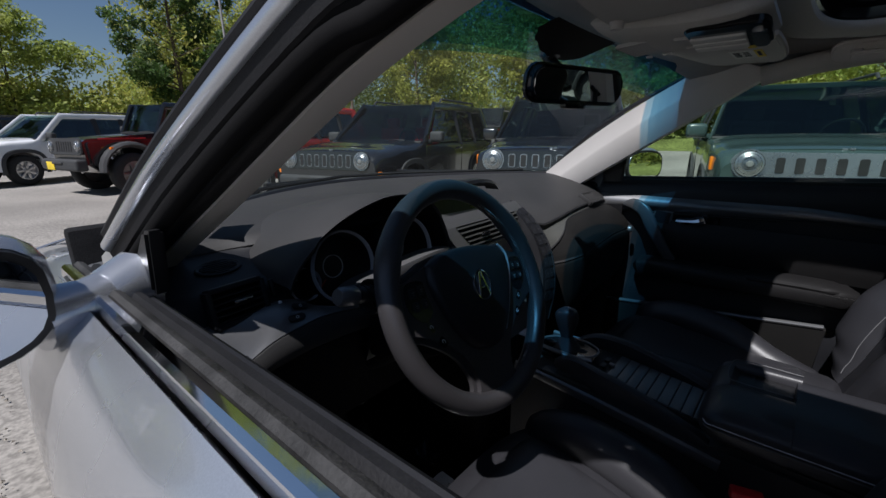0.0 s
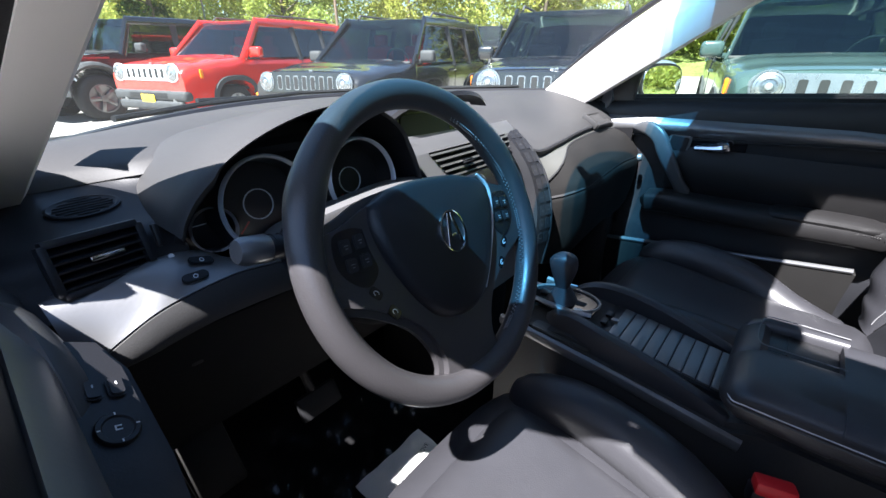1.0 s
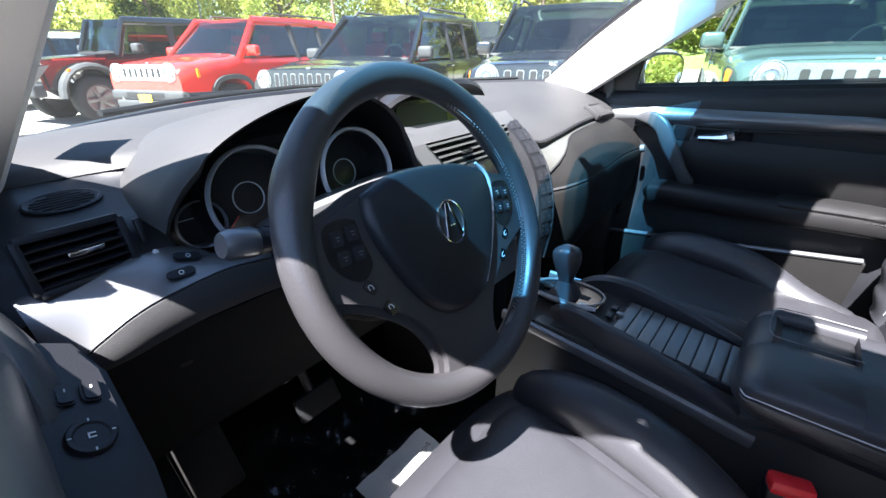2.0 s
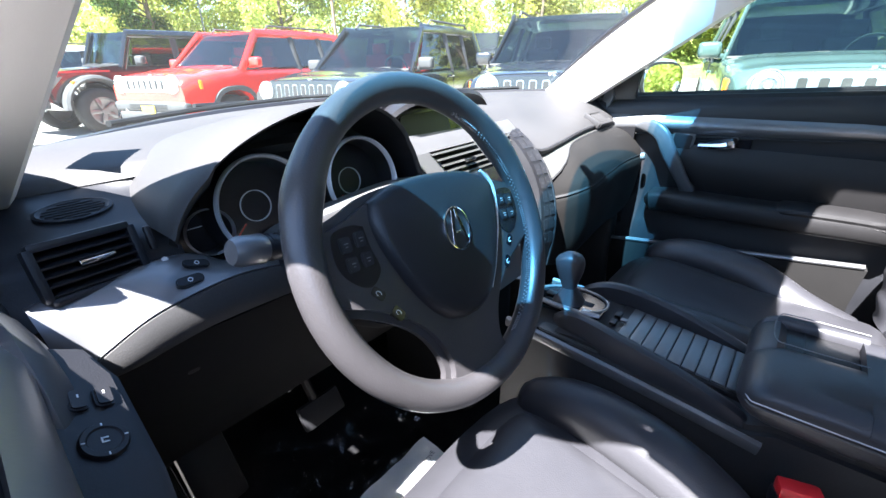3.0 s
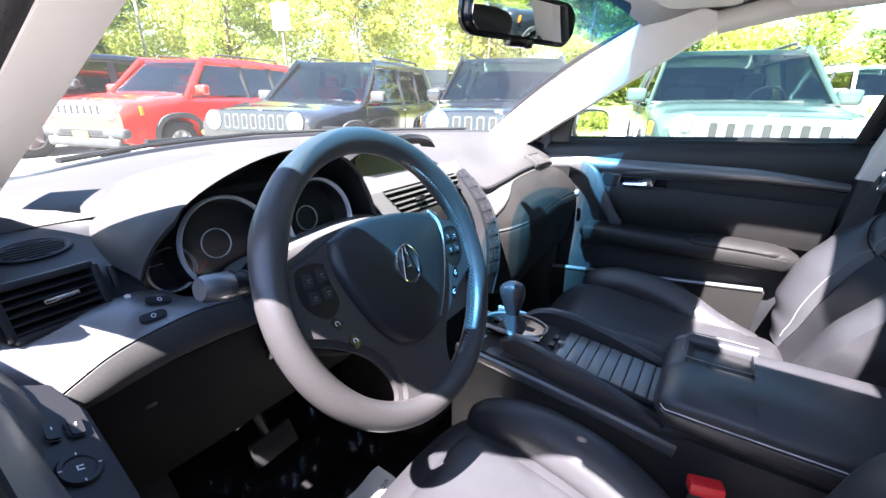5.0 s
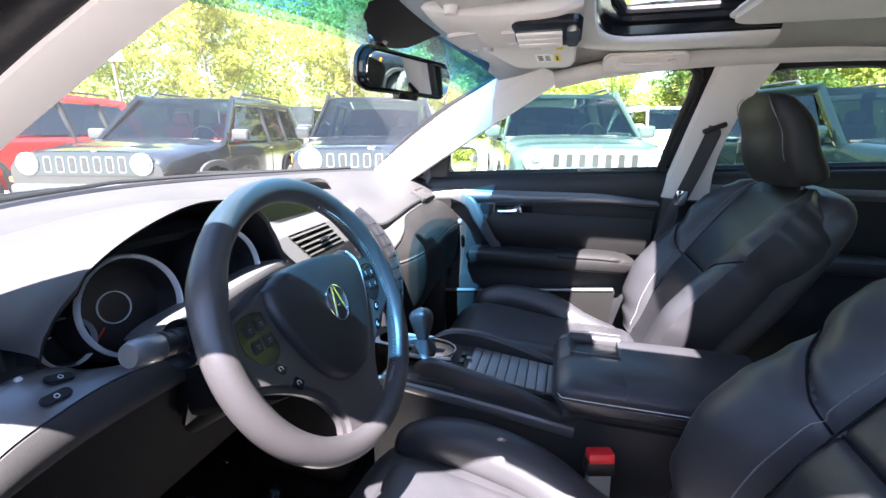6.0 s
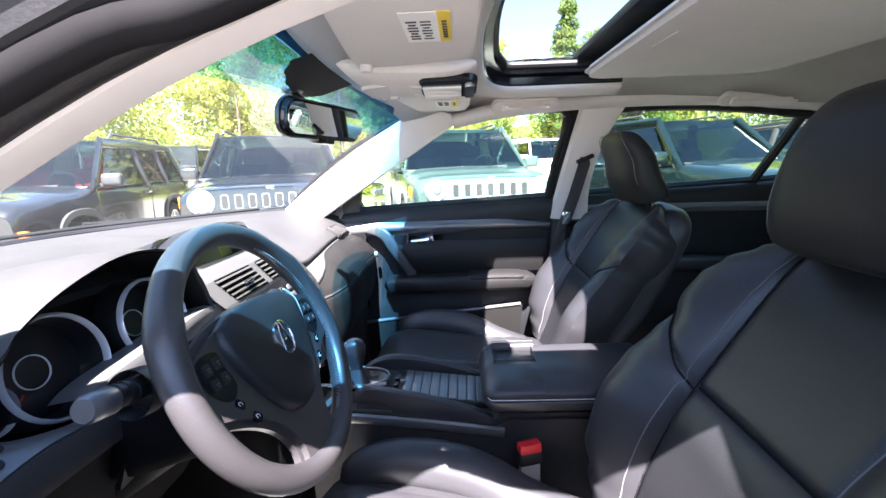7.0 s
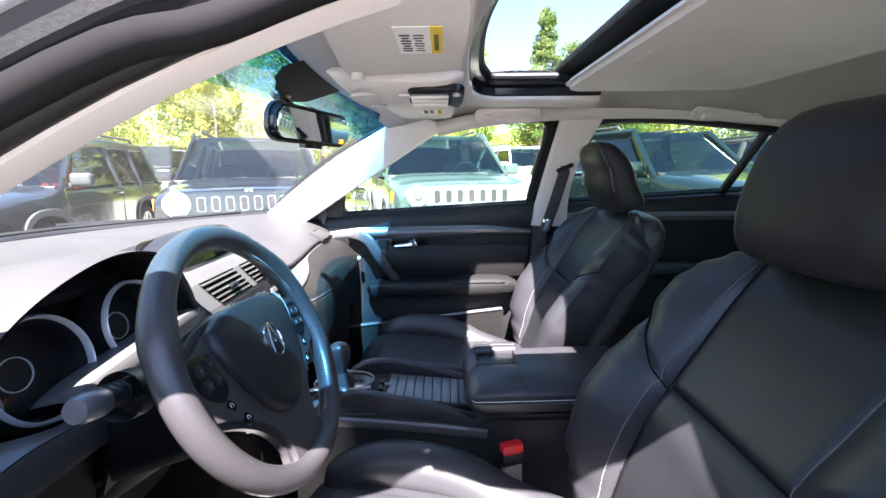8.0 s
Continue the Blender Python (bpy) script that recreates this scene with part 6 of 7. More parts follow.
def steering_wheel():
    c0 = Vector((-0.369, 0.018, 0.941))
    n = Vector((0, -math.cos(radians(24.5)), math.sin(radians(24.5))))
    m = basis(c0, (1, 0, 0), n.cross(Vector((1, 0, 0))))
    # local: x right, y up the wheel, z towards the driver
    t = thing("steering_wheel", "black leather steering wheel with silver centre badge", "steering wheel")
    R = 0.1725

    def rim_r(a):
        bump = math.exp(-((math.degrees(a) - 150) / 9) ** 2) + math.exp(-((math.degrees(a) - 30) / 9) ** 2)
        return 0.0165 + 0.0022 * bump
    rings = []
    for i in range(97):
        a = 2 * math.pi * i / 96
        r = rim_r(a % (2 * math.pi))
        rings.append([Vector((math.cos(a) * (R + r * math.cos(q)), math.sin(a) * (R + r * math.cos(q)), r * 1.06 * math.sin(q))) for q in (2 * math.pi * k / 16 for k in range(16))])
    part("rim", moved(loft(rings, True, False), m), M["rim"], t)
    for a in (152, 28):
        q = [m @ Vector((math.cos(radians(a)) * (R + 0.0168 * math.cos(w)), math.sin(radians(a)) * (R + 0.0168 * math.cos(w)), 0.0182 * math.sin(w))) for w in (2 * math.pi * k / 14 for k in range(15))]
        part("rim_seam", tube(q, 0.0007, 5), M["rimthread"], t)
    bms = []
    for zo, ph in ((0.0020, 0), (0.0055, 1)):
        bms.append(stitches([m @ Vector((math.cos(radians(a)) * (R - 0.0177), math.sin(radians(a)) * (R - 0.0177), zo)) for a in range(-70 + ph, 62, 2)], 0.0016, 0.0028))
    tagged(part("rim_stitching", merge(*bms), M["rimthread"], t, "pale cross stitching inside the rim"), kind="stuff")
    # carrier with two side spokes and one lower spoke, turned a little to the right
    hm = m @ Matrix.Rotation(radians(-5), 4, "Z")
    half = [(0.162, 0.046), (0.146, 0.046), (0.124, 0.052), (0.094, 0.064), (0.05, 0.070), (0.0, 0.072)]
    low = [(0.163, -0.034), (0.148, -0.042), (0.124, -0.052), (0.094, -0.070), (0.070, -0.092), (0.055, -0.120), (0.053, -0.142), (0.066, -0.160)]
    ring = spline([(x, y, 0) for x, y in half], 14)[:-1] + spline([(-x, y, 0) for x, y in reversed(half)], 14)
    ring += spline([(-x, y, 0) for x, y in low], 20) + [Vector((0.0, -0.172, 0))] + spline([(x, y, 0) for x, y in reversed(low)], 20)
    ring = [(p.x, p.y) for p in ring]
    part("carrier", moved(plate(ring, 0.024, Matrix.Translation((0, 0, -0.022)), 0.008, 4), hm), M["rim"], t, "black three-spoke wheel carrier")
    hubo = [(-0.094, 0.056), (-0.055, 0.070), (0.0, 0.074), (0.055, 0.070), (0.094, 0.056), (0.099, 0.035), (0.092, 0.002), (0.070, -0.045), (0.045, -0.078), (0.018, -0.092), (-0.018, -0.092), (-0.045, -0.078), (-0.070, -0.045), (-0.092, 0.002), (-0.099, 0.035)]
    ho = [(p.x, p.y) for p in spline([(x, y, 0) for x, y in hubo + hubo[:1]], 60)[:-1]]

    def shrink(f, z):
        return [Vector((x * f, (y + 0.012) * f - 0.012, z)) for x, y in ho]
    part("airbag_cover", moved(loft([shrink(1.0, -0.03), shrink(1.0, 0.000), shrink(0.985, 0.006), shrink(0.94, 0.011), shrink(0.88, 0.0135), shrink(0.75, 0.016), shrink(0.6, 0.0178), shrink(0.45, 0.019), shrink(0.3, 0.0197), shrink(0.15, 0.020), shrink(0.02, 0.0202)]), hm), M["cover"], t, "black airbag cover")
    part("hub_back", moved(lathe([(0.06, -0.075), (0.068, -0.05), (0.062, -0.030), (0.02, -0.028)], 28), m), M["black"], t)
    for s in (-1, 1):
        if s > 0:
            bp = spline([(x, y, 0.003) for x, y in [(0.090, 0.0665), (0.103, 0.052), (0.105, 0.034), (0.097, 0.000), (0.084, -0.028), (0.070, -0.053), (0.052, -0.078)]], 16)
            part("spoke_blade", moved(tube(bp, [0.0005 + 0.0030 * math.sin(math.pi * (0.10 + 0.88 * k / 16)) ** 0.8 * (1.0 if k < 6 else max(0.25, 1.0 - 0.12 * (k - 5))) for k in range(17)], 8), hm), M["ring"], t, "slim silver blade beside the cover")
        clus = [(0.106, 0.036), (0.122, 0.040), (0.144, 0.034), (0.147, 0.004), (0.134, -0.016), (0.116, -0.024), (0.100, -0.010), (0.104, 0.014)]
        cp = [(s * p.x, p.y) for p in spline([(x, y, 0) for x, y in clus + clus[:1]], 32)[:-1]]
        k = part("switch_base", moved(plate(cp if s > 0 else list(reversed(cp)), 0.004, Matrix.Translation((0, 0, -0.001)), 0.0015), hm), M["gloss"], t)
        for x, y, w, h in ((0.115, 0.024, 0.0125, 0.015), (0.132, 0.022, 0.013, 0.015), (0.113, 0.004, 0.0125, 0.014), (0.130, 0.003, 0.013, 0.014)):
            b = part("button", moved(plate(rounded(w, h, 0.003), 0.0045, Matrix.Translation((s * x, y, 0.001)), 0.0016), hm), M["panel"], k)
            part("button_legend", moved(merge(box((s * x, y + 0.001, 0.0059), (0.0042, 0.0009, 0.0005)), box((s * x, y - 0.0020, 0.0059), (0.0026, 0.0008, 0.0005))), hm), M["legend" if s > 0 else "grey"], b)
        for x, y, r in ((0.112, -0.031, 48), (0.096, -0.056, 52)):
            b = part("button", moved(plate(rounded(0.018, 0.012, 0.004), 0.004, hm @ Matrix.Translation((s * x, y, -0.001)) @ Matrix.Rotation(radians(s * r), 4, "Z"), 0.0012), Matrix.Identity(4)), M["gloss"], t)
            bm2 = hm @ Matrix.Translation((s * x, y, 0.0032)) @ Matrix.Rotation(radians(s * r), 4, "Z")
            part("button_legend", merge(tube([bm2 @ Vector((0.0035 * math.cos(q), 0.0022 * math.sin(q), 0)) for q in (0.3 + 0.5 * n for n in range(10))], 0.0005, 4)), M["legend"], b)
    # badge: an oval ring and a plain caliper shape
    e = part("badge", moved(lathe([(0.0225, 0), (0.0222, 0.0028), (0.0208, 0.0030), (0.0200, 0.0)], 40, Matrix.Translation((0, 0.006, 0.0195)) @ Matrix.Diagonal((0.92, 1.12, 1, 1)), False), hm), M["chrome"], t, "polished oval badge")
    part("badge_emblem", moved(merge(*[plate([(0.0008, 0.022), (0.0040, 0.022), (0.0138, -0.017), (0.0105, -0.0185), (0.0068, -0.006), (0.0018, 0.012)] if s > 0 else [(-0.0008, 0.022), (-0.0018, 0.012), (-0.0068, -0.006), (-0.0105, -0.0185), (-0.0138, -0.017), (-0.0040, 0.022)], 0.0030, Matrix.Translation((0, 0.006, 0.0195)), 0.0006) for s in (1, -1)], box((0, 0.002, 0.0208), (0.008, 0.003, 0.0025), 0.0008)), hm), M["chrome"], e)
    # column shroud and stalks
    col = part("column_shroud", tube([c0 - n * 0.055 + Vector((0, 0, -0.03)), c0 - n * 0.10 + Vector((0, 0, -0.035)), c0 - n * 0.20 + Vector((0, 0, -0.05)), c0 - n * 0.30 + Vector((0, 0, -0.07))], [0.058, 0.064, 0.068, 0.07], 20, 0.75), M["black"], t)
    part("shroud_top", tube([c0 - n * 0.07 + Vector((0, 0, -0.012)), c0 - n * 0.13 + Vector((0, 0, -0.020)), c0 - n * 0.22 + Vector((0, 0, -0.05))], [0.056, 0.064, 0.074], 16, 0.35), M["black"], t)
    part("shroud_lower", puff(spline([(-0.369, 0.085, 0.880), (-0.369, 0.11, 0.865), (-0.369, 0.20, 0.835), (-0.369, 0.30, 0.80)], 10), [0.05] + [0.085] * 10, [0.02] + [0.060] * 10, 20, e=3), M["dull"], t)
    ts = part("turn_stalk", tube([(-0.42, 0.114, 0.932), (-0.47, 0.113, 0.946), (-0.500, 0.111, 0.953), (-0.537, 0.108, 0.962)], [0.020, 0.015, 0.0125, 0.0125], 14), M["black"], t)
    for k in range(3):
        part("stalk_rib", tube([(-0.508 - 0.010 * k, 0.1104, 0.955 + 0.0024 * k), (-0.512 - 0.010 * k, 0.1100, 0.956 + 0.0024 * k)], 0.0140, 16), M["panel"], ts)
    part("stalk_tip", tube([(-0.536, 0.1081, 0.9618), (-0.539, 0.1078, 0.9625), (-0.562, 0.106, 0.968), (-0.568, 0.1055, 0.9695)], [0.0130, 0.0150, 0.0145, 0.0115], 18), M["trim"], ts, "pale grey stalk tip")
    part("wiper_stalk", tube([(-0.33, 0.105, 0.935), (-0.255, 0.095, 0.956), (-0.205, 0.086, 0.962), (-0.197, 0.085, 0.962)], [0.0125, 0.0135, 0.017, 0.012], 12, 0.8), M["grip"], t)
    part("stalk_collar", lathe([(0.019, 0.0), (0.022, 0.004), (0.0265, 0.005), (0.0275, 0.002), (0.0275, -0.02)], 28, basis((-0.488, 0.114, 0.944), (0, 1, 0), (0.25, 0, 1)), False), M["panel"], t)
    return t


# ---------------------------------------------------------------- seats
def front_seat(cx, label, back_x=0.0, back_y=0.0, slim=False):
    t = thing("front_seat", label, "car seat", group="front seats")
    P = lambda x, y, z: Vector((cx + x, y, z))
    # cushion, narrowing to the rear
    base = [P(0, -0.006, 0.505), P(0, -0.018, 0.520), P(0, -0.06, 0.530), P(0, -0.15, 0.525), P(0, -0.30, 0.515), P(0, -0.46, 0.505), P(0, -0.54, 0.50)]
    wid = [0.19, 0.236, 0.243, 0.246, 0.248, 0.248, 0.246, 0.243, 0.238, 0.232, 0.225, 0.218, 0.211, 0.204, 0.198, 0.194, 0.19, 0.185, 0.16]
    part("cushion", puff(spline(base, 18), wid, [0.03] + [0.062] + [0.07] * 15 + [0.06, 0.03], 28), M["hide"], t)
    mid = [P(0, -0.020, 0.570), P(0, -0.048, 0.585), P(0, -0.12, 0.580), P(0, -0.28, 0.566), P(0, -0.48, 0.556)]
    part("cushion_insert", puff(spline(mid, 14), [0.12] + [0.155 - 0.002 * k for k in range(13)] + [0.12], [0.010] + [0.022] * 13 + [0.015], 24, e=3), M["hide"], t, "flat black leather cushion insert")
    for s in (-1, 1):
        bol = [P(s * 0.190, -0.010, 0.545), P(s * 0.200, -0.052, 0.586), P(s * 0.202, -0.14, 0.600), P(s * 0.184, -0.26, 0.588), P(s * 0.150, -0.37, 0.548), P(s * 0.132, -0.49, 0.515)]
        bp = spline(bol, 18)
        part("cushion_bolster", tube(bp, [0.020, 0.034] + [0.043 + 0.005 * math.sin(math.pi * k / 15) for k in range(16)] + [0.03], 16, 1.0), M["hide"], t)
        part("seam", tube([p + Vector((-s * 0.040, 0, 0.010)) for p in bp[1:]], 0.0020, 5), M["slot"], t)
        part("stitching", stitches([p + Vector((-s * 0.033, 0, 0.020)) for p in bp[2:]], 0.0006, 0.005), M["thread"], t)
        part("side_panel", box((cx + s * 0.215, -0.22, 0.44), (0.030, 0.46, 0.14), 0.012, 2), M["black"], t)
    # back
    cx += back_x
    P = lambda x, y, z: Vector((cx + x, y + back_y, z))
    back = [P(0, -0.585, 0.52), P(0, -0.615, 0.60), P(0, -0.645, 0.70), P(0, -0.700, 0.80), P(0, -0.752, 0.90), P(0, -0.795, 0.99), P(0, -0.812, 1.035), P(0, -0.815, 1.055)]
    part("backrest", puff(spline(back, 24), [0.19] + [0.200 + 0.020 * math.sin(math.pi * k / 16) for k in range(16)] + [0.205, 0.202, 0.196, 0.186, 0.172, 0.152, 0.12, 0.07], [0.045] + [0.070] * 16 + [0.064, 0.056, 0.048, 0.040, 0.032, 0.024, 0.014, 0.006], 28, e=2.8), M["hide"], t)
    # front of the back: flat insert, raised bolsters with shoulder wings, sewn grooves
    line = spline([(0, -0.492, 0.555), (0, -0.520, 0.62), (0, -0.541, 0.69), (0, -0.572, 0.765), (0, -0.614, 0.84), (0, -0.655, 0.905), (0, -0.697, 0.97), (0, -0.738, 1.025), (0, -0.775, 1.056)], 96)
    wide = [(0.555, 0.190, 0.012), (0.60, 0.215, 0.040), (0.66, 0.240, 0.062), (0.74, 0.252, 0.066), (0.80, 0.250, 0.058), (0.86, 0.240, 0.044), (0.893, 0.233, 0.036), (0.93, 0.242, 0.040), (0.965, 0.242, 0.036), (1.0, 0.226, 0.026), (1.03, 0.195, 0.014), (1.056, 0.135, 0.002)]

    def wing_z(q):
        return 0.826 + 0.075 * q

    def front(k, a, s):
        """Row k up the back; a in 0..1 over the insert half, 1..2 over the bolster, above 2 round its side."""
        p, nx = line[k], line[min(k + 1, 96)] - line[max(k - 1, 0)]
        nrm = Vector((0, nx.z, -nx.y)).normalized()
        w, rise = table(p.z, wide)
        inner = min(0.116 + 0.012 * (p.z - 0.75) / 0.3, w * 0.74)
        off = -0.005 * (1 - min(a, 1.0) ** 2)
        if a <= 1:
            x = inner * a
        elif a <= 2:
            q = a - 1
            x = inner + (w - inner) * q
            off = rise * math.sin(math.pi * 0.74 * q) ** 0.8
            off -= 0.0075 * math.exp(-((p.z - wing_z(q)) / 0.006) ** 2)
            off += 0.007 * math.exp(-((p.z - wing_z(q) - 0.045) / 0.035) ** 2) * math.sin(math.pi * min(1, q * 1.1))
        else:
            q = a - 2
            x = w + 0.006 * math.sin(math.pi * q) - 0.03 * q * q
            off = rise * 0.78 - 0.12 * q
        off -= 0.0042 * math.exp(-((x - inner) / 0.006) ** 2)
        if a < 1:
            off -= 0.0050 * math.exp(-((p.z - 0.834) / 0.0050) ** 2)
            off += 0.004 * math.exp(-((p.z - 0.79) / 0.03) ** 2)
        return Vector((cx + s * x, p.y + back_y, p.z)) + nrm * off
    cuts_in = [k / 14 for k in range(14)] + [0.96, 0.98, 1.0]
    cuts_out = [1.0, 1.02, 1.05, 1.09] + [1.15 + 0.85 * k / 12 for k in range(13)] + [2.2, 2.45, 2.7, 3.0]
    rows = range(97)
    part("back_insert", loft([[front(k, a, -1) for a in reversed(cuts_in[1:])] + [front(k, a, 1) for a in cuts_in] for k in rows], False), M["perf"], t, "perforated black leather insert")
    for s in (-1, 1):
        part("back_bolster", loft([[front(k, a, s) for a in cuts_out] for k in rows], False), M["hide"], t, "smooth leather bolster with a sewn shoulder wing")
        tagged(part("stitching", stitches([front(k, 0.965, s) + Vector((0, 0.0030, 0.0012)) for k in range(4, 92)], 0.0006, 0.005), M["grip"], t), kind="stuff")
        part("stitching", tube([front(k, 1.09, s) + Vector((0, 0.0008, 0.0004)) for k in range(4, 92)], 0.0010, 6), M["seatthread"], t, "pale stitched seam")
        near = lambda z: min(range(97), key=lambda k: abs(line[k].z - z))
        dg = [front(near(0.834), a, s) + Vector((0, 0.0030, 0.0006)) for a in (0.0, 0.20, 0.42, 0.66, 0.86, 0.97)]
        part("seam", tube(spline(dg, 30), 0.0016, 6), M["dull"], t)
        wg = [front(near(wing_z(q)), 1.02 + 0.98 * q, s) + Vector((0, 0.0040, 0.001)) for q in (0, 0.2, 0.45, 0.7, 1.0)]
        part("seam", tube(spline(wg, 30), 0.0018, 6), M["dull"], t)
        part("seam", tube([front(k, 1.0, s) + Vector((0, 0.0012, 0)) for k in range(3, 94)], 0.0013, 5), M["dull"], t)
        part("headrest_post", tube([P(s * 0.07, -0.785, 1.00), P(s * 0.07, -0.765, 1.12)], 0.007, 8), M["chrome"], t)
    hr = [P(0, -0.756, 1.062), P(0, -0.754, 1.078), P(0, -0.752, 1.125), P(0, -0.755, 1.180), P(0, -0.763, 1.226), P(0, -0.772, 1.250), P(0, -0.778, 1.263)]
    deep = 1.0
    if slim:
        # set low and leaning forward
        deep = 0.52
        hr = [P(0, table(p.z, [(1.05, -0.775), (1.16, -0.732), (1.27, -0.682)])[0], p.z) for p in hr]
    rw = (0.100, 0.126, 0.135, 0.138, 0.138, 0.137, 0.135, 0.133, 0.130, 0.126, 0.121, 0.115, 0.107, 0.097, 0.083, 0.060, 0.028)
    rt = [w * deep for w in (0.050, 0.074, 0.085, 0.090, 0.092, 0.092, 0.090, 0.087, 0.083, 0.078, 0.071, 0.063, 0.054, 0.043, 0.031, 0.018, 0.004)]
    hp = spline(hr, 16)
    h = part("headrest", puff(hp, rw, rt, 32, e=3.1), M["doorhide"], t, "rounded black leather headrest")
    for s in (-1, 1):
        hs = spline([hp[k] + Vector((s * 0.86 * rw[k], 0.728 * rt[k] + 0.0006, 0)) for k in range(1, 15)], 40)
        part("headrest_stitching", tube(hs, 0.0010, 6), M["seatthread"], h, "pale stitched seam")
    part("back_shell", puff(spline([P(0, -0.62, 0.55), P(0, -0.70, 0.76), P(0, -0.79, 0.95), P(0, -0.82, 1.02)], 10), [0.19] * 11, [0.02] * 11, 16), M["black"], t)
    part("seat_rail", merge(box((cx - 0.18, -0.22, 0.28), (0.04, 0.55, 0.10), 0.01), box((cx + 0.18, -0.22, 0.28), (0.04, 0.55, 0.10), 0.01)), M["black"], t)
    return t


def rear_bench():
    t = thing("rear_bench", "black leather rear bench in deep shade", "bench")
    part("cushion", puff([(0, -1.02, 0.48), (0, -1.05, 0.50), (0, -1.25, 0.50), (0, -1.52, 0.47), (0, -1.56, 0.46)], [0.60, 0.66, 0.67, 0.67, 0.64], [0.03, 0.08, 0.085, 0.08, 0.04], 28), M["hide"], t)
    part("backrest", puff([(0, -1.45, 0.52), (0, -1.50, 0.65), (0, -1.62, 0.88), (0, -1.70, 1.02), (0, -1.72, 1.05)], [0.60, 0.66, 0.66, 0.62, 0.56], [0.05, 0.08, 0.08, 0.06, 0.02], 28), M["hide"], t)
    for x in (-0.36, 0.36):
        part("headrest", puff([(x, -1.70, 1.04), (x, -1.70, 1.06), (x, -1.73, 1.14), (x, -1.75, 1.18)], [0.09, 0.12, 0.12, 0.07], [0.03, 0.05, 0.05, 0.02], 20), M["hide"], t)


# ---------------------------------------------------------------- console between the seats
def console():
    t = thing("centre_console", "dark centre console with shifter and roller shutter", "console")
    side = [(0.10, 0.60), (0.08, 0.655), (-0.05, 0.672), (-0.31, 0.640), (-0.34, 0.655), (-0.64, 0.660), (-0.66, 0.30), (0.10, 0.30)]
    part("body", plate(side, 0.215, basis((-0.105, 0, 0), (0, 1, 0), (0, 0, 1)), 0.010), M["pad"], t)
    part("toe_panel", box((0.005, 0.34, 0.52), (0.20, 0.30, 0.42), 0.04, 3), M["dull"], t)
    for s in (-1, 1):
        part("edge_strip", tube([(0.002 + s * 0.100, 0.09, 0.650), (0.002 + s * 0.106, 0.0, 0.649), (0.002 + s * 0.109, -0.10, 0.643), (0.002 + s * 0.110, -0.22, 0.631), (0.002 + s * 0.109, -0.330, 0.617)], 0.0075, 8, 1.6), M["trim"], t, "satin grey edge strip")
        crest = spline([(0, 0.012, 0.676), (0, -0.008, 0.694), (0, -0.045, 0.706), (0, -0.10, 0.703), (0, -0.18, 0.688), (0, -0.26, 0.664), (0, -0.30, 0.648), (0, -0.312, 0.636)], 28)
        rings = []
        for k, p in enumerate(crest):
            f = k / 28
            x = 0.002 + s * (0.056 + 0.030 * min(1, f * 2.2))
            foot = max(0.618, 0.655 - 0.03 * min(1, f * 3)) if f < 0.95 else p.z - 0.012
            hw3 = 0.0135 * min(1, 0.35 + 4 * f, 0.25 + 6 * (1 - f))
            rings.append([Vector((x + s * hw3, p.y, foot)), Vector((x + s * hw3, p.y, p.z - 0.010)), Vector((x + s * hw3 * 0.75, p.y, p.z - 0.0025)), Vector((x + s * hw3 * 0.2, p.y, p.z)), Vector((x - s * hw3 * 0.5, p.y, p.z - 0.0010)), Vector((x - s * hw3 * 0.95, p.y, p.z - 0.006)), Vector((x - s * hw3, p.y, foot))])
        r = part("grip_rail", loft(rings), M["hide"], t, "stitched leather grip rail")
        part("stitching", stitches([q[4] + Vector((-s * 0.001, 0, 0.0004)) for q in rings[3:]], 0.0006, 0.0045), M["thread"], r)
    part("edge_tray", plate(rounded(0.030, 0.115, 0.010), 0.005, pose(-0.087, -0.035, 0.660, 3, 0, 3), 0.002), M["inset"], t, "shallow side tray")
    # shifter
    g = part("shift_gate", plate(rounded(0.085, 0.135, 0.02), 0.012, pose(-0.004, 0.002, 0.676, -3, 0, 0), 0.004), M["gloss"], t)
    part("gate_ring", tube([(-0.004 + 0.046 * math.cos(a), 0.002 + 0.07 * math.sin(a), 0.690 - 0.004 * math.sin(a)) for a in (2 * math.pi * k / 24 for k in range(25))], 0.0028, 6), M["silver"], g)
    part("gate_marker", box((-0.034, -0.040, 0.6925), (0.010, 0.016, 0.003), 0.001), M["paper"], g)
    part("gate_trim", tube([(-0.040, 0.066, 0.690), (-0.047, 0.02, 0.692), (-0.047, -0.035, 0.692), (-0.036, -0.066, 0.692)], 0.006, 8, 0.6), M["silver"], g, "satin silver side of the shift gate")
    part("gate_slot", box((-0.006, 0.004, 0.6895), (0.016, 0.095, 0.003), 0.001), M["slot"], g)
    part("shift_boot", puff([(-0.010, 0.004, 0.682), (-0.010, 0.004, 0.70), (-0.012, 0.005, 0.718)], [0.028, 0.020, 0.013], [0.034, 0.024, 0.013], 16), M["hide"], t)
    part("shift_lever", tube([(-0.012, 0.005, 0.70), (-0.012, 0.006, 0.735)], 0.008, 10), M["chrome"], t)
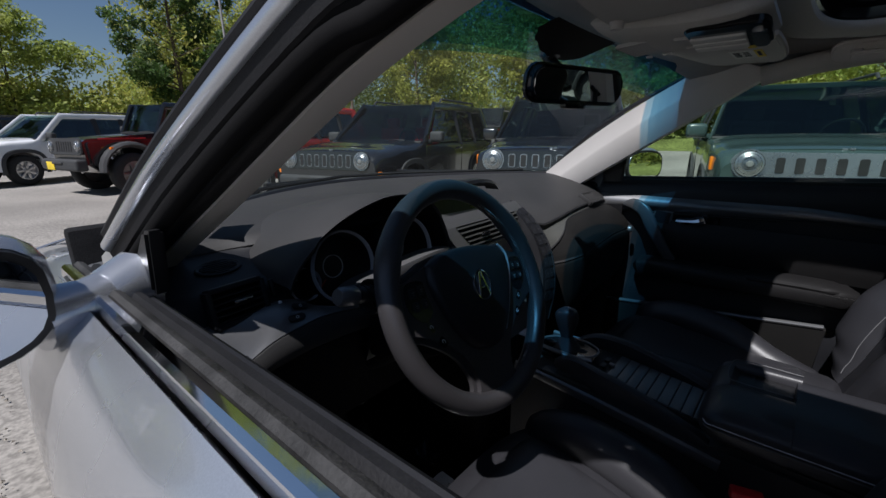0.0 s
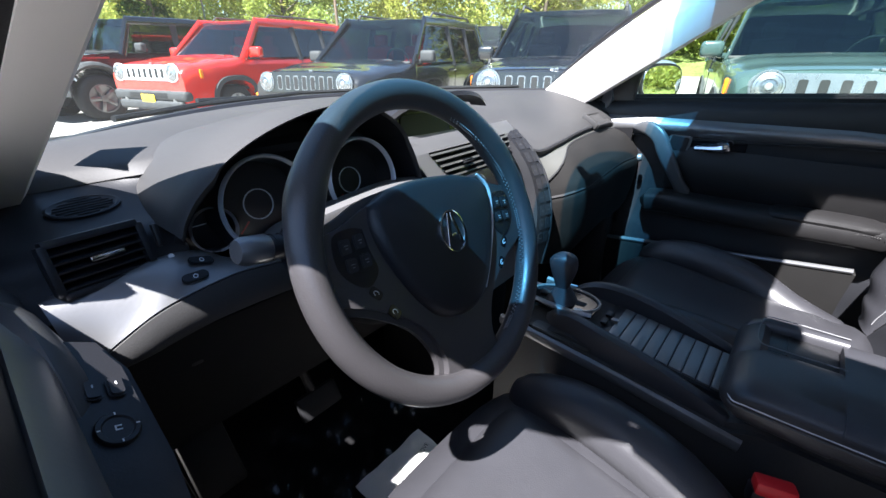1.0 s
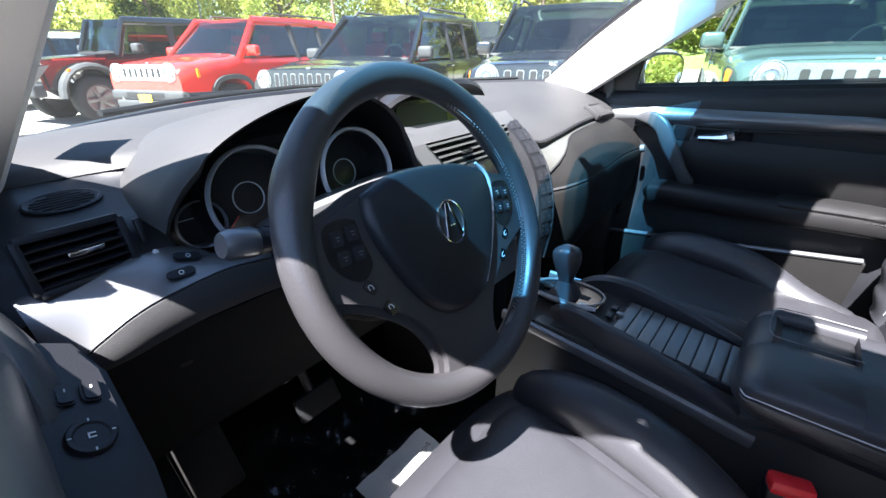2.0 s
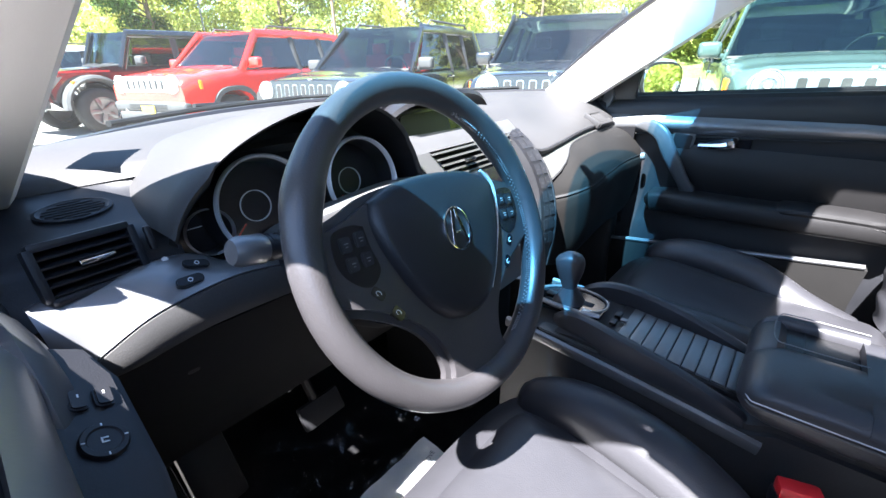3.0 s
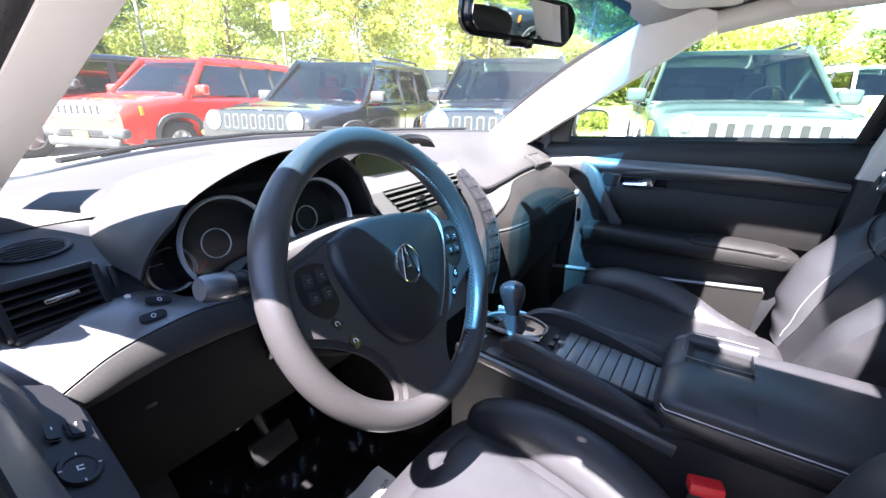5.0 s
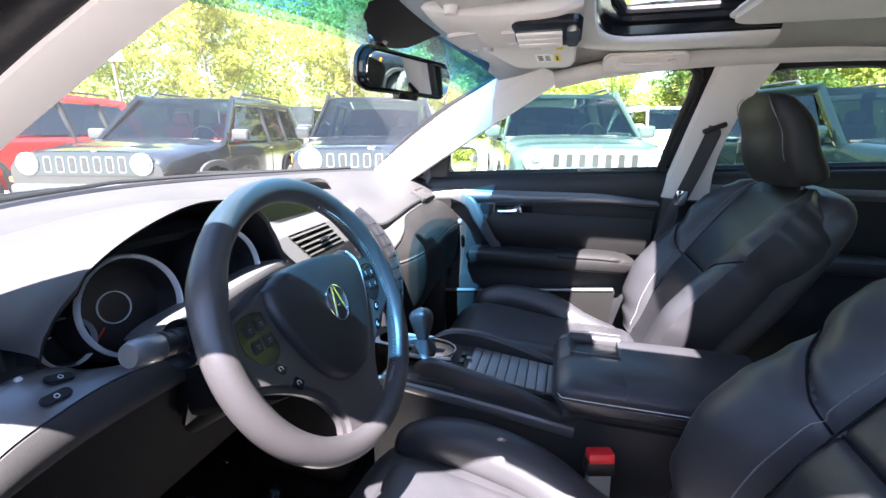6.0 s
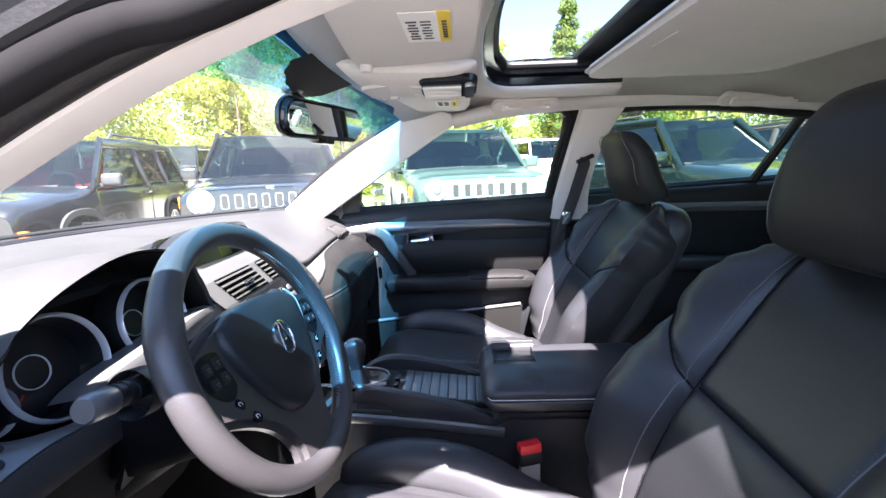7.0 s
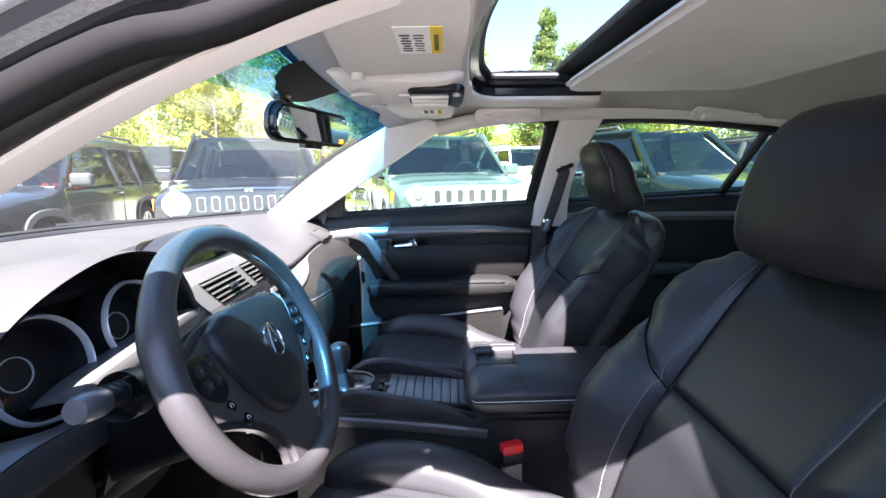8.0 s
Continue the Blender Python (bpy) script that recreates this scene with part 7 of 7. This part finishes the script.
    part("shift_knob", puff(spline([(-0.012, 0.006, 0.715), (-0.013, 0.007, 0.738), (-0.014, 0.008, 0.762), (-0.015, 0.010, 0.782), (-0.015, 0.012, 0.793)], 10), [0.011, 0.012, 0.014, 0.016, 0.018, 0.0195, 0.0200, 0.0195, 0.018, 0.013, 0.005], [0.013, 0.015, 0.018, 0.021, 0.024, 0.026, 0.027, 0.026, 0.022, 0.015, 0.006], 20), M["hide"], t, "black leather shift knob")
    # roller shutter of separate slats
    sh = part("shutter_frame", box((0.006, -0.195, 0.655), (0.125, 0.225, 0.012), 0.004, 2, (6, 0, 0)), M["black"], t)
    for k in range(9):
        y = -0.112 - 0.0215 * k
        part("slat", box((0.006, y, 0.6705 - 0.0022 * k), (0.112, 0.0195, 0.006), 0.002, 2, (6, 0, 0)), M["trim"], sh)
    part("shutter_tab", box((0.000, -0.100, 0.678), (0.010, 0.012, 0.005), 0.001), M["silver"], sh)
    part("switch_row", merge(*[box((-0.014 + 0.03 * k, -0.086, 0.677), (0.018, 0.012, 0.006), 0.002) for k in range(2)]), M["black"], t)
    # armrest with a pocket at its nose
    def lid_ring(y, z, x0, x1, h, e=4.0, n=28):
        cx, hw = (x0 + x1) / 2, (x1 - x0) / 2
        return [Vector((cx + hw * math.copysign(abs(math.cos(q)) ** (2 / e), math.cos(q)), y, z + h * math.copysign(abs(math.sin(q)) ** (2 / e), math.sin(q)))) for q in (2 * math.pi * k / n for k in range(n))]
    a = part("armrest_lid", merge(
        loft([lid_ring(-0.284, 0.697, -0.100, -0.006, 0.006, 2.6), lid_ring(-0.288, 0.698, -0.114, 0.000, 0.015, 2.8), lid_ring(-0.296, 0.699, -0.124, 0.004, 0.023, 3.0), lid_ring(-0.308, 0.700, -0.130, 0.006, 0.029, 3.4), lid_ring(-0.325, 0.701, -0.132, 0.006, 0.032, 3.8), lid_ring(-0.412, 0.702, -0.133, 0.006, 0.033), lid_ring(-0.413, 0.702, -0.133, 0.098, 0.033), lid_ring(-0.54, 0.706, -0.133, 0.098, 0.033), lid_ring(-0.66, 0.708, -0.130, 0.096, 0.032)]),
        loft([lid_ring(-0.288, 0.700, 0.060, 0.086, 0.012, 2.6), lid_ring(-0.298, 0.702, 0.066, 0.094, 0.024, 2.8), lid_ring(-0.320, 0.703, 0.070, 0.098, 0.031, 3.2), lid_ring(-0.42, 0.704, 0.072, 0.098, 0.0325, 3.6)]),
        loft([lid_ring(-0.284, 0.698, -0.03, 0.074, 0.006, 2.8), lid_ring(-0.290, 0.700, -0.03, 0.084, 0.018, 3.0), lid_ring(-0.300, 0.701, -0.03, 0.090, 0.026, 3.2), lid_ring(-0.316, 0.702, -0.03, 0.092, 0.030, 3.2), lid_ring(-0.326, 0.700, -0.03, 0.090, 0.024, 3.0)])), M["hide"], t, "stitched black leather armrest")
    part("pocket", box((0.042, -0.365, 0.700), (0.072, 0.095, 0.040), 0.004), M["black"], a)
    part("pocket_divider", box((0.042, -0.350, 0.7205), (0.066, 0.0025, 0.0025), 0.0008), M["black"], a)
    st = spline([(-0.1352, -0.62, 0.716), (-0.1352, -0.45, 0.712), (-0.1335, -0.328, 0.709), (-0.1235, -0.2975, 0.707), (-0.06, -0.2885, 0.706)], 40)
    part("armrest_stitching", tube([p + Vector((-0.0008, 0.0006, 0.0008)) for p in st], 0.0009, 6), M["palethread"], a)
    part("armrest_piping", tube([p + Vector((-0.0004, 0.0004, -0.006)) for p in st], 0.0013, 6), M["thread"], a)
    loop = spline([(-0.004, -0.415, 0.7365), (-0.004, -0.34, 0.7345), (0.004, -0.312, 0.7350), (0.078, -0.312, 0.7350), (0.088, -0.335, 0.7370), (0.088, -0.42, 0.7380)], 30)
    part("pocket_stitching", tube([p + Vector((0, 0, 0.0006)) for p in loop], 0.0009, 6), M["seatthread"], a)
    return t


def buckle(x, y, z, label):
    t = thing("seat_belt_buckle", label, "seat belt buckle", group="seat belt buckles")
    m = basis((x, y, z), (0.30, -1, 0), (0, 0.34, 0.94))
    part("stalk", moved(box((0.0, -0.085, 0.0), (0.042, 0.13, 0.018), 0.005, 2), m), M["grey"], t, "grey plastic buckle sleeve")
    part("head", moved(box((0, -0.014, 0), (0.050, 0.030, 0.026), 0.006, 2), m), M["black"], t)
    part("press_button", moved(box((0, 0.006, 0.002), (0.046, 0.020, 0.024), 0.005, 2), m), M["red"], t, "red release button")


def rear_view_mirror():
    t = thing("rear_view_mirror", "black framed rear-view mirror on a ball stem", "mirror")
    # turned towards the driver
    m = basis((0.018, 0.036, 1.279), Vector((0.97, -0.25, 0.0)), Vector((0.0, -0.15, 1.0))) @ Matrix.Diagonal((1.12, 0.95, 1, 1))
    part("housing", moved(plate(rounded(0.275, 0.080, 0.032, 6), 0.026, Matrix.Translation((0, 0, -0.022)), 0.009, 3), m), M["gloss"], t)
    part("mirror_glass", moved(plate(rounded(0.252, 0.061, 0.024, 6), 0.002, Matrix.Translation((0, 0, 0.0045)), 0.0005), m), M["mirror"], t, "reflective mirror glass")
    part("sensor_pod", moved(box((0, -0.040, -0.010), (0.060, 0.020, 0.020), 0.006), m), M["gloss"], t)
    part("stem", tube([(0.0, 0.062, 1.300), (0.0, 0.10, 1.335), (0.0, 0.115, 1.350)], 0.011, 10), M["black"], t)
    part("mount_cover", box((0.0, 0.082, 1.352), (0.034, 0.05, 0.016), 0.006, 3, (-38, 0, 0)), M["black"], t)


def sun_visor(s):
    t = thing("sun_visor", "beige cloth sun visor folded against the roof", "sun visor", group="sun visors")
    o = [(0.130, -0.085), (0.16, -0.070), (0.42, -0.100), (0.51, -0.125), (0.525, -0.20), (0.50, -0.270), (0.20, -0.275), (0.165, -0.255), (0.140, -0.15)]
    o = [(p.x, p.y) for p in spline([(x, y, 0) for x, y in o + o[:1]], 36)[:-1]]
    if s < 0:
        o = [(-x, y) for x, y in reversed(o)]
    part("pad", plate(o, 0.018, pose(0, 0, 1.351), 0.006, 3), M["liner"], t)
    part("pivot", lathe([(0.010, -0.012), (0.012, 0.0), (0.010, 0.010), (0, 0.010)], 12, pose(s * 0.155, -0.092, 1.352)), M["pillar"], t)
    lab = part("warning_label", box((s * 0.340, -0.203, 1.3502), (0.112, 0.044, 0.0012)), M["paper"], t, "white airbag warning label with a yellow head")
    part("label_head", box((s * 0.340, -0.2325, 1.3502), (0.112, 0.015, 0.0012)), M["yellow"], lab)
    part("label_text", merge(*[box((s * (0.300 + 0.011 * (k % 7)), -0.193 - 0.017 * (k // 7), 1.3494), (0.0032 if k > 6 else 0.0045, 0.013 - 0.004 * (k % 3 == 2), 0.0008)) for k in range(14)]), M["ink"], lab)
    part("head_text", merge(*[box((s * (0.305 + 0.010 * k), -0.2325, 1.3494), (0.006, 0.006, 0.0008)) for k in range(7)]), M["ink"], lab)
    return t


def overhead_console():
    t = thing("overhead_console", "beige overhead console with map lights", "console")
    part("shell", puff(spline([(0, -0.02, 1.372), (0, -0.05, 1.364), (0, -0.12, 1.354), (0, -0.22, 1.352), (0, -0.28, 1.362)], 12), [0.085, 0.100, 0.112, 0.118] + [0.122] * 7 + [0.118, 0.10], [0.003, 0.008, 0.013, 0.017, 0.020] + [0.022] * 6 + [0.018, 0.008], 24, e=3), M["liner"], t)
    part("door", plate(rounded(0.12, 0.085, 0.012), 0.006, pose(0.0, -0.098, 1.3325, -5, 0, 0), 0.002), M["pillar"], t)
    m = basis((-0.052, -0.228, 1.3270), (0, -1, 0), (-0.99, 0, 0.12))
    w = part("switch_well", moved(plate(rounded(0.108, 0.112, 0.016), 0.012, Matrix.Translation((0, 0, -0.010)), 0.003), m), M["gloss"], t)
    part("light_lens", moved(plate(rounded(0.020, 0.080, 0.008), 0.006, Matrix.Translation((0.040, -0.012, 0.000)), 0.002), m), M["lamp"], w, "clear map light lens")
    for k in range(3):
        part("switch", moved(box((-0.013, -0.040 + 0.024 * k, 0.003), (0.074, 0.020, 0.006), 0.003), m), M["paper"], w, "pale ribbed switch")
    lab = part("small_label", plate(rounded(0.026, 0.030, 0.003), 0.001, pose(0.085, -0.225, 1.3288)), M["paper"], t)
    part("label_head", box((0.085, -0.245, 1.3285), (0.026, 0.012, 0.0012)), M["yellow"], lab)
    for s in (-1, 1):
        part("map_light", plate(rounded(0.055, 0.032, 0.008), 0.005, pose(s * 0.045, -0.168, 1.3275), 0.002), M["pillar"], t)
    part("release_button", lathe([(0.006, 0), (0.006, 0.003), (0, 0.003)], 12, pose(0.055, -0.085, 1.3245)), M["pillar"], t)
    return t


def grab_handle(s, y0, y1):
    t = thing("grab_handle", "beige folding grab handle above the door", "handle", group="grab handles")
    long = abs(y1 - y0)
    m = basis((s * 0.518, (y0 + y1) / 2, 1.358), (0, -s, 0), (-s * 0.65, 0, 0.75))
    part("mount", moved(plate(rounded(long + 0.02, 0.052, 0.022, 5), 0.016, Matrix.Translation((0, 0, -0.012)), 0.005, 3), m), M["pillar"], t)
    part("grip", moved(merge(plate(rounded(long - 0.045, 0.026, 0.011, 5), 0.010, Matrix.Translation((0, -0.004, 0.010)), 0.004, 3), *[box((k * (long / 2 - 0.034), -0.004, 0.006), (0.022, 0.026, 0.018), 0.006, 3) for k in (-1, 1)]), m), M["pillar"], t)
    part("finger_well", moved(plate(rounded(long - 0.09, 0.030, 0.012, 5), 0.003, Matrix.Translation((0, 0.004, 0.0035)), 0.001), m), M["liner"], t)


def seat_belt(s):
    t = thing("seat_belt", "dark grey webbing seat belt on the centre pillar", "seat belt", group="seat belts")
    part("webbing", tube([(s * 0.650, -0.700, 1.190), (s * 0.656, -0.690, 1.150), (s * 0.664, -0.664, 1.05), (s * 0.674, -0.636, 0.955), (s * 0.700, -0.605, 0.82), (s * 0.715, -0.58, 0.60), (s * 0.705, -0.56, 0.40)], 0.024, 8, 0.10, (s, 0.3, 0)), M["belt"], t)
    part("guide", merge(box((s * 0.646, -0.694, 1.186), (0.022, 0.064, 0.016), 0.007, 3, (-22, 0, 0)), box((s * 0.655, -0.690, 1.212), (0.016, 0.026, 0.05), 0.006)), M["black"], t, "black belt guide")
    part("tongue", box((s * 0.668, -0.640, 0.97), (0.012, 0.034, 0.050), 0.004), M["chrome"], t)


def driver_switches():
    t = thing("switch_panel", "black mirror and window switch pod on the door", "switch panel")
    m = basis((-0.700, 0.040, 0.890), (0.90, 0.05, -0.42), (0.0, 1, 0.42))
    part("pod", moved(merge(plate([(-0.040, -0.20), (0.030, -0.20), (0.032, -0.02), (0.024, 0.07), (0.008, 0.105), (-0.045, 0.115)], 0.030, Matrix.Translation((0, 0, -0.030)), 0.008, 3), box((-0.008, -0.05, -0.07), (0.05, 0.24, 0.10), 0.015)), m), M["black"], t)
    for k in range(2):
        b = part("rocker", moved(plate(rounded(0.012, 0.019, 0.004), 0.004, Matrix.Translation((-0.008 + 0.015 * k, 0.046, 0.0)), 0.0015), m), M["black"], t)
        part("legend", moved(box((-0.008 + 0.015 * k, 0.048, 0.0042), (0.0010, 0.0028, 0.0005)), m), M["legend"], b)
    kn = part("mirror_knob", moved(lathe([(0.0145, 0), (0.0145, 0.002), (0.0135, 0.0035), (0.0105, 0.0035), (0.0095, 0.0022), (0, 0.0022)], 28, Matrix.Translation((0.0, 0.008, 0.0))), m), M["black"], t)
    part("knob_symbol", moved(merge(box((-0.0015, 0.008, 0.0026), (0.0009, 0.0045, 0.0005)), box((0.0008, 0.0097, 0.0026), (0.0032, 0.0009, 0.0005)), box((0.0008, 0.0064, 0.0026), (0.0032, 0.0009, 0.0005)), *[moved(box((0.0120, 0, 0.0037), (0.0022, 0.0009, 0.0005)), Matrix.Translation((0, 0.008, 0)) @ Matrix.Rotation(math.pi / 2 * k, 4, "Z")) for k in range(4)]), m), M["legend"], kn)
    for k in range(2):
        part("window_switch", moved(box((-0.012 + 0.026 * k, -0.09, 0.004), (0.019, 0.034, 0.012), 0.004), m), M["black"], t)


def pedals_and_mats():
    t = thing("floor_mat", "black carpet mat under clear protective film", "floor mat")
    part("mat", sheet(lambda u, v: (-0.62 + 0.46 * u, 0.05 + 0.55 * v, 0.250 + 0.20 * max(0, v - 0.6) + 0.01 * noise.noise((u * 6, v * 6, 1))), 14, 14, 0.012), M["carpet"], t)
    rnd = random.Random(4)

    def crumple(u, v):
        z = 0.03 * noise.noise((u * 7, v * 7, 3)) + 0.014 * noise.noise((u * 21, v * 21, 7))
        return (-0.64 + 0.50 * u, -0.02 + 0.58 * v, 0.30 + 0.20 * max(0, v - 0.62) + z)
    f = part("plastic_film", sheet(crumple, 46, 46), M["film"], t, "crumpled clear plastic floor film", smooth=False)
    f.visible_shadow = False
    p = thing("dead_pedal", "black footrest with a bright edge", "pedal")
    part("plate", box((-0.575, 0.50, 0.42), (0.09, 0.03, 0.24), 0.01, 2, (-35, 0, 0)), M["black"], p)
    pd = thing("brake_pedal", "black brake pedal on a slim arm", "pedal")
    part("arm", tube([(-0.36, 0.42, 0.44), (-0.37, 0.46, 0.56), (-0.37, 0.50, 0.70)], 0.010, 8), M["black"], pd)
    part("pad", box((-0.355, 0.405, 0.42), (0.10, 0.02, 0.055), 0.006, 2, (-30, 0, 0)), M["rubber"], pd)
    s = thing("paper_mat", "white printed paper sheet on the driver floor", "paper")
    part("sheet", sheet(lambda u, v: (-0.40 + 0.19 * u, 0.06 + 0.17 * v, 0.318 + 0.012 * noise.noise((u * 4, v * 4, 9)) + 0.01 * v), 12, 12, 0.001), M["paper"], s)
    return s


def floor_words(parent):
    """Printed words on the paper sheet."""
    for k, (txt, x, y, size) in enumerate((("DEALER MUST REMOVE", -0.300, 0.165, 0.026), ("PROTECTIVE COVER", -0.300, 0.130, 0.026))):
        cu = bpy.data.curves.new("text", "FONT")
        cu.body, cu.size, cu.align_x = txt, size * 0.55, "CENTER"
        ob = new("printed_text", cu)
        ob.data.materials.append(M["ink"])
        ob.parent = parent
        ob.matrix_basis = pose(x, y, 0.332, 3, 0, 12)


def inspection_sticker():
    t = thing("windscreen_sticker", "small paper sticker inside the windscreen, added for its shadow on the dash", "sticker")
    # unseen sheet, its corners set so that its shadow falls on the dash top
    part("paper", sheet(lambda u, v: windscreen_at(-0.95 + 0.01 * v + (0.05 + 0.02 * v) * u, 0.14 + 0.02 * u + (0.09 - 0.01 * u) * v, -0.009), 3, 3), M["paper"], t)


sedan_shell()
front_door(-1, True)
front_door(1, False)
rear_door(1)
rear_door(-1)
outside_mirror(-1)
outside_mirror(1)
dashboard()
steering_wheel()
front_seat(-0.38, "black leather driver seat with stitched bolsters", -0.028)
front_seat(0.37, "black leather passenger seat with stitched bolsters, empty", 0.02, -0.02, True)
rear_bench()
console()
buckle(-0.160, -0.374, 0.618, "red and black seat belt buckle beside the console")
rear_view_mirror()
sun_visor(-1)
sun_visor(1)
overhead_console()
grab_handle(1, -0.36, -0.56)
grab_handle(1, -1.08, -1.31)
seat_belt(1)
driver_switches()
floor_words(pedals_and_mats())
inspection_sticker()
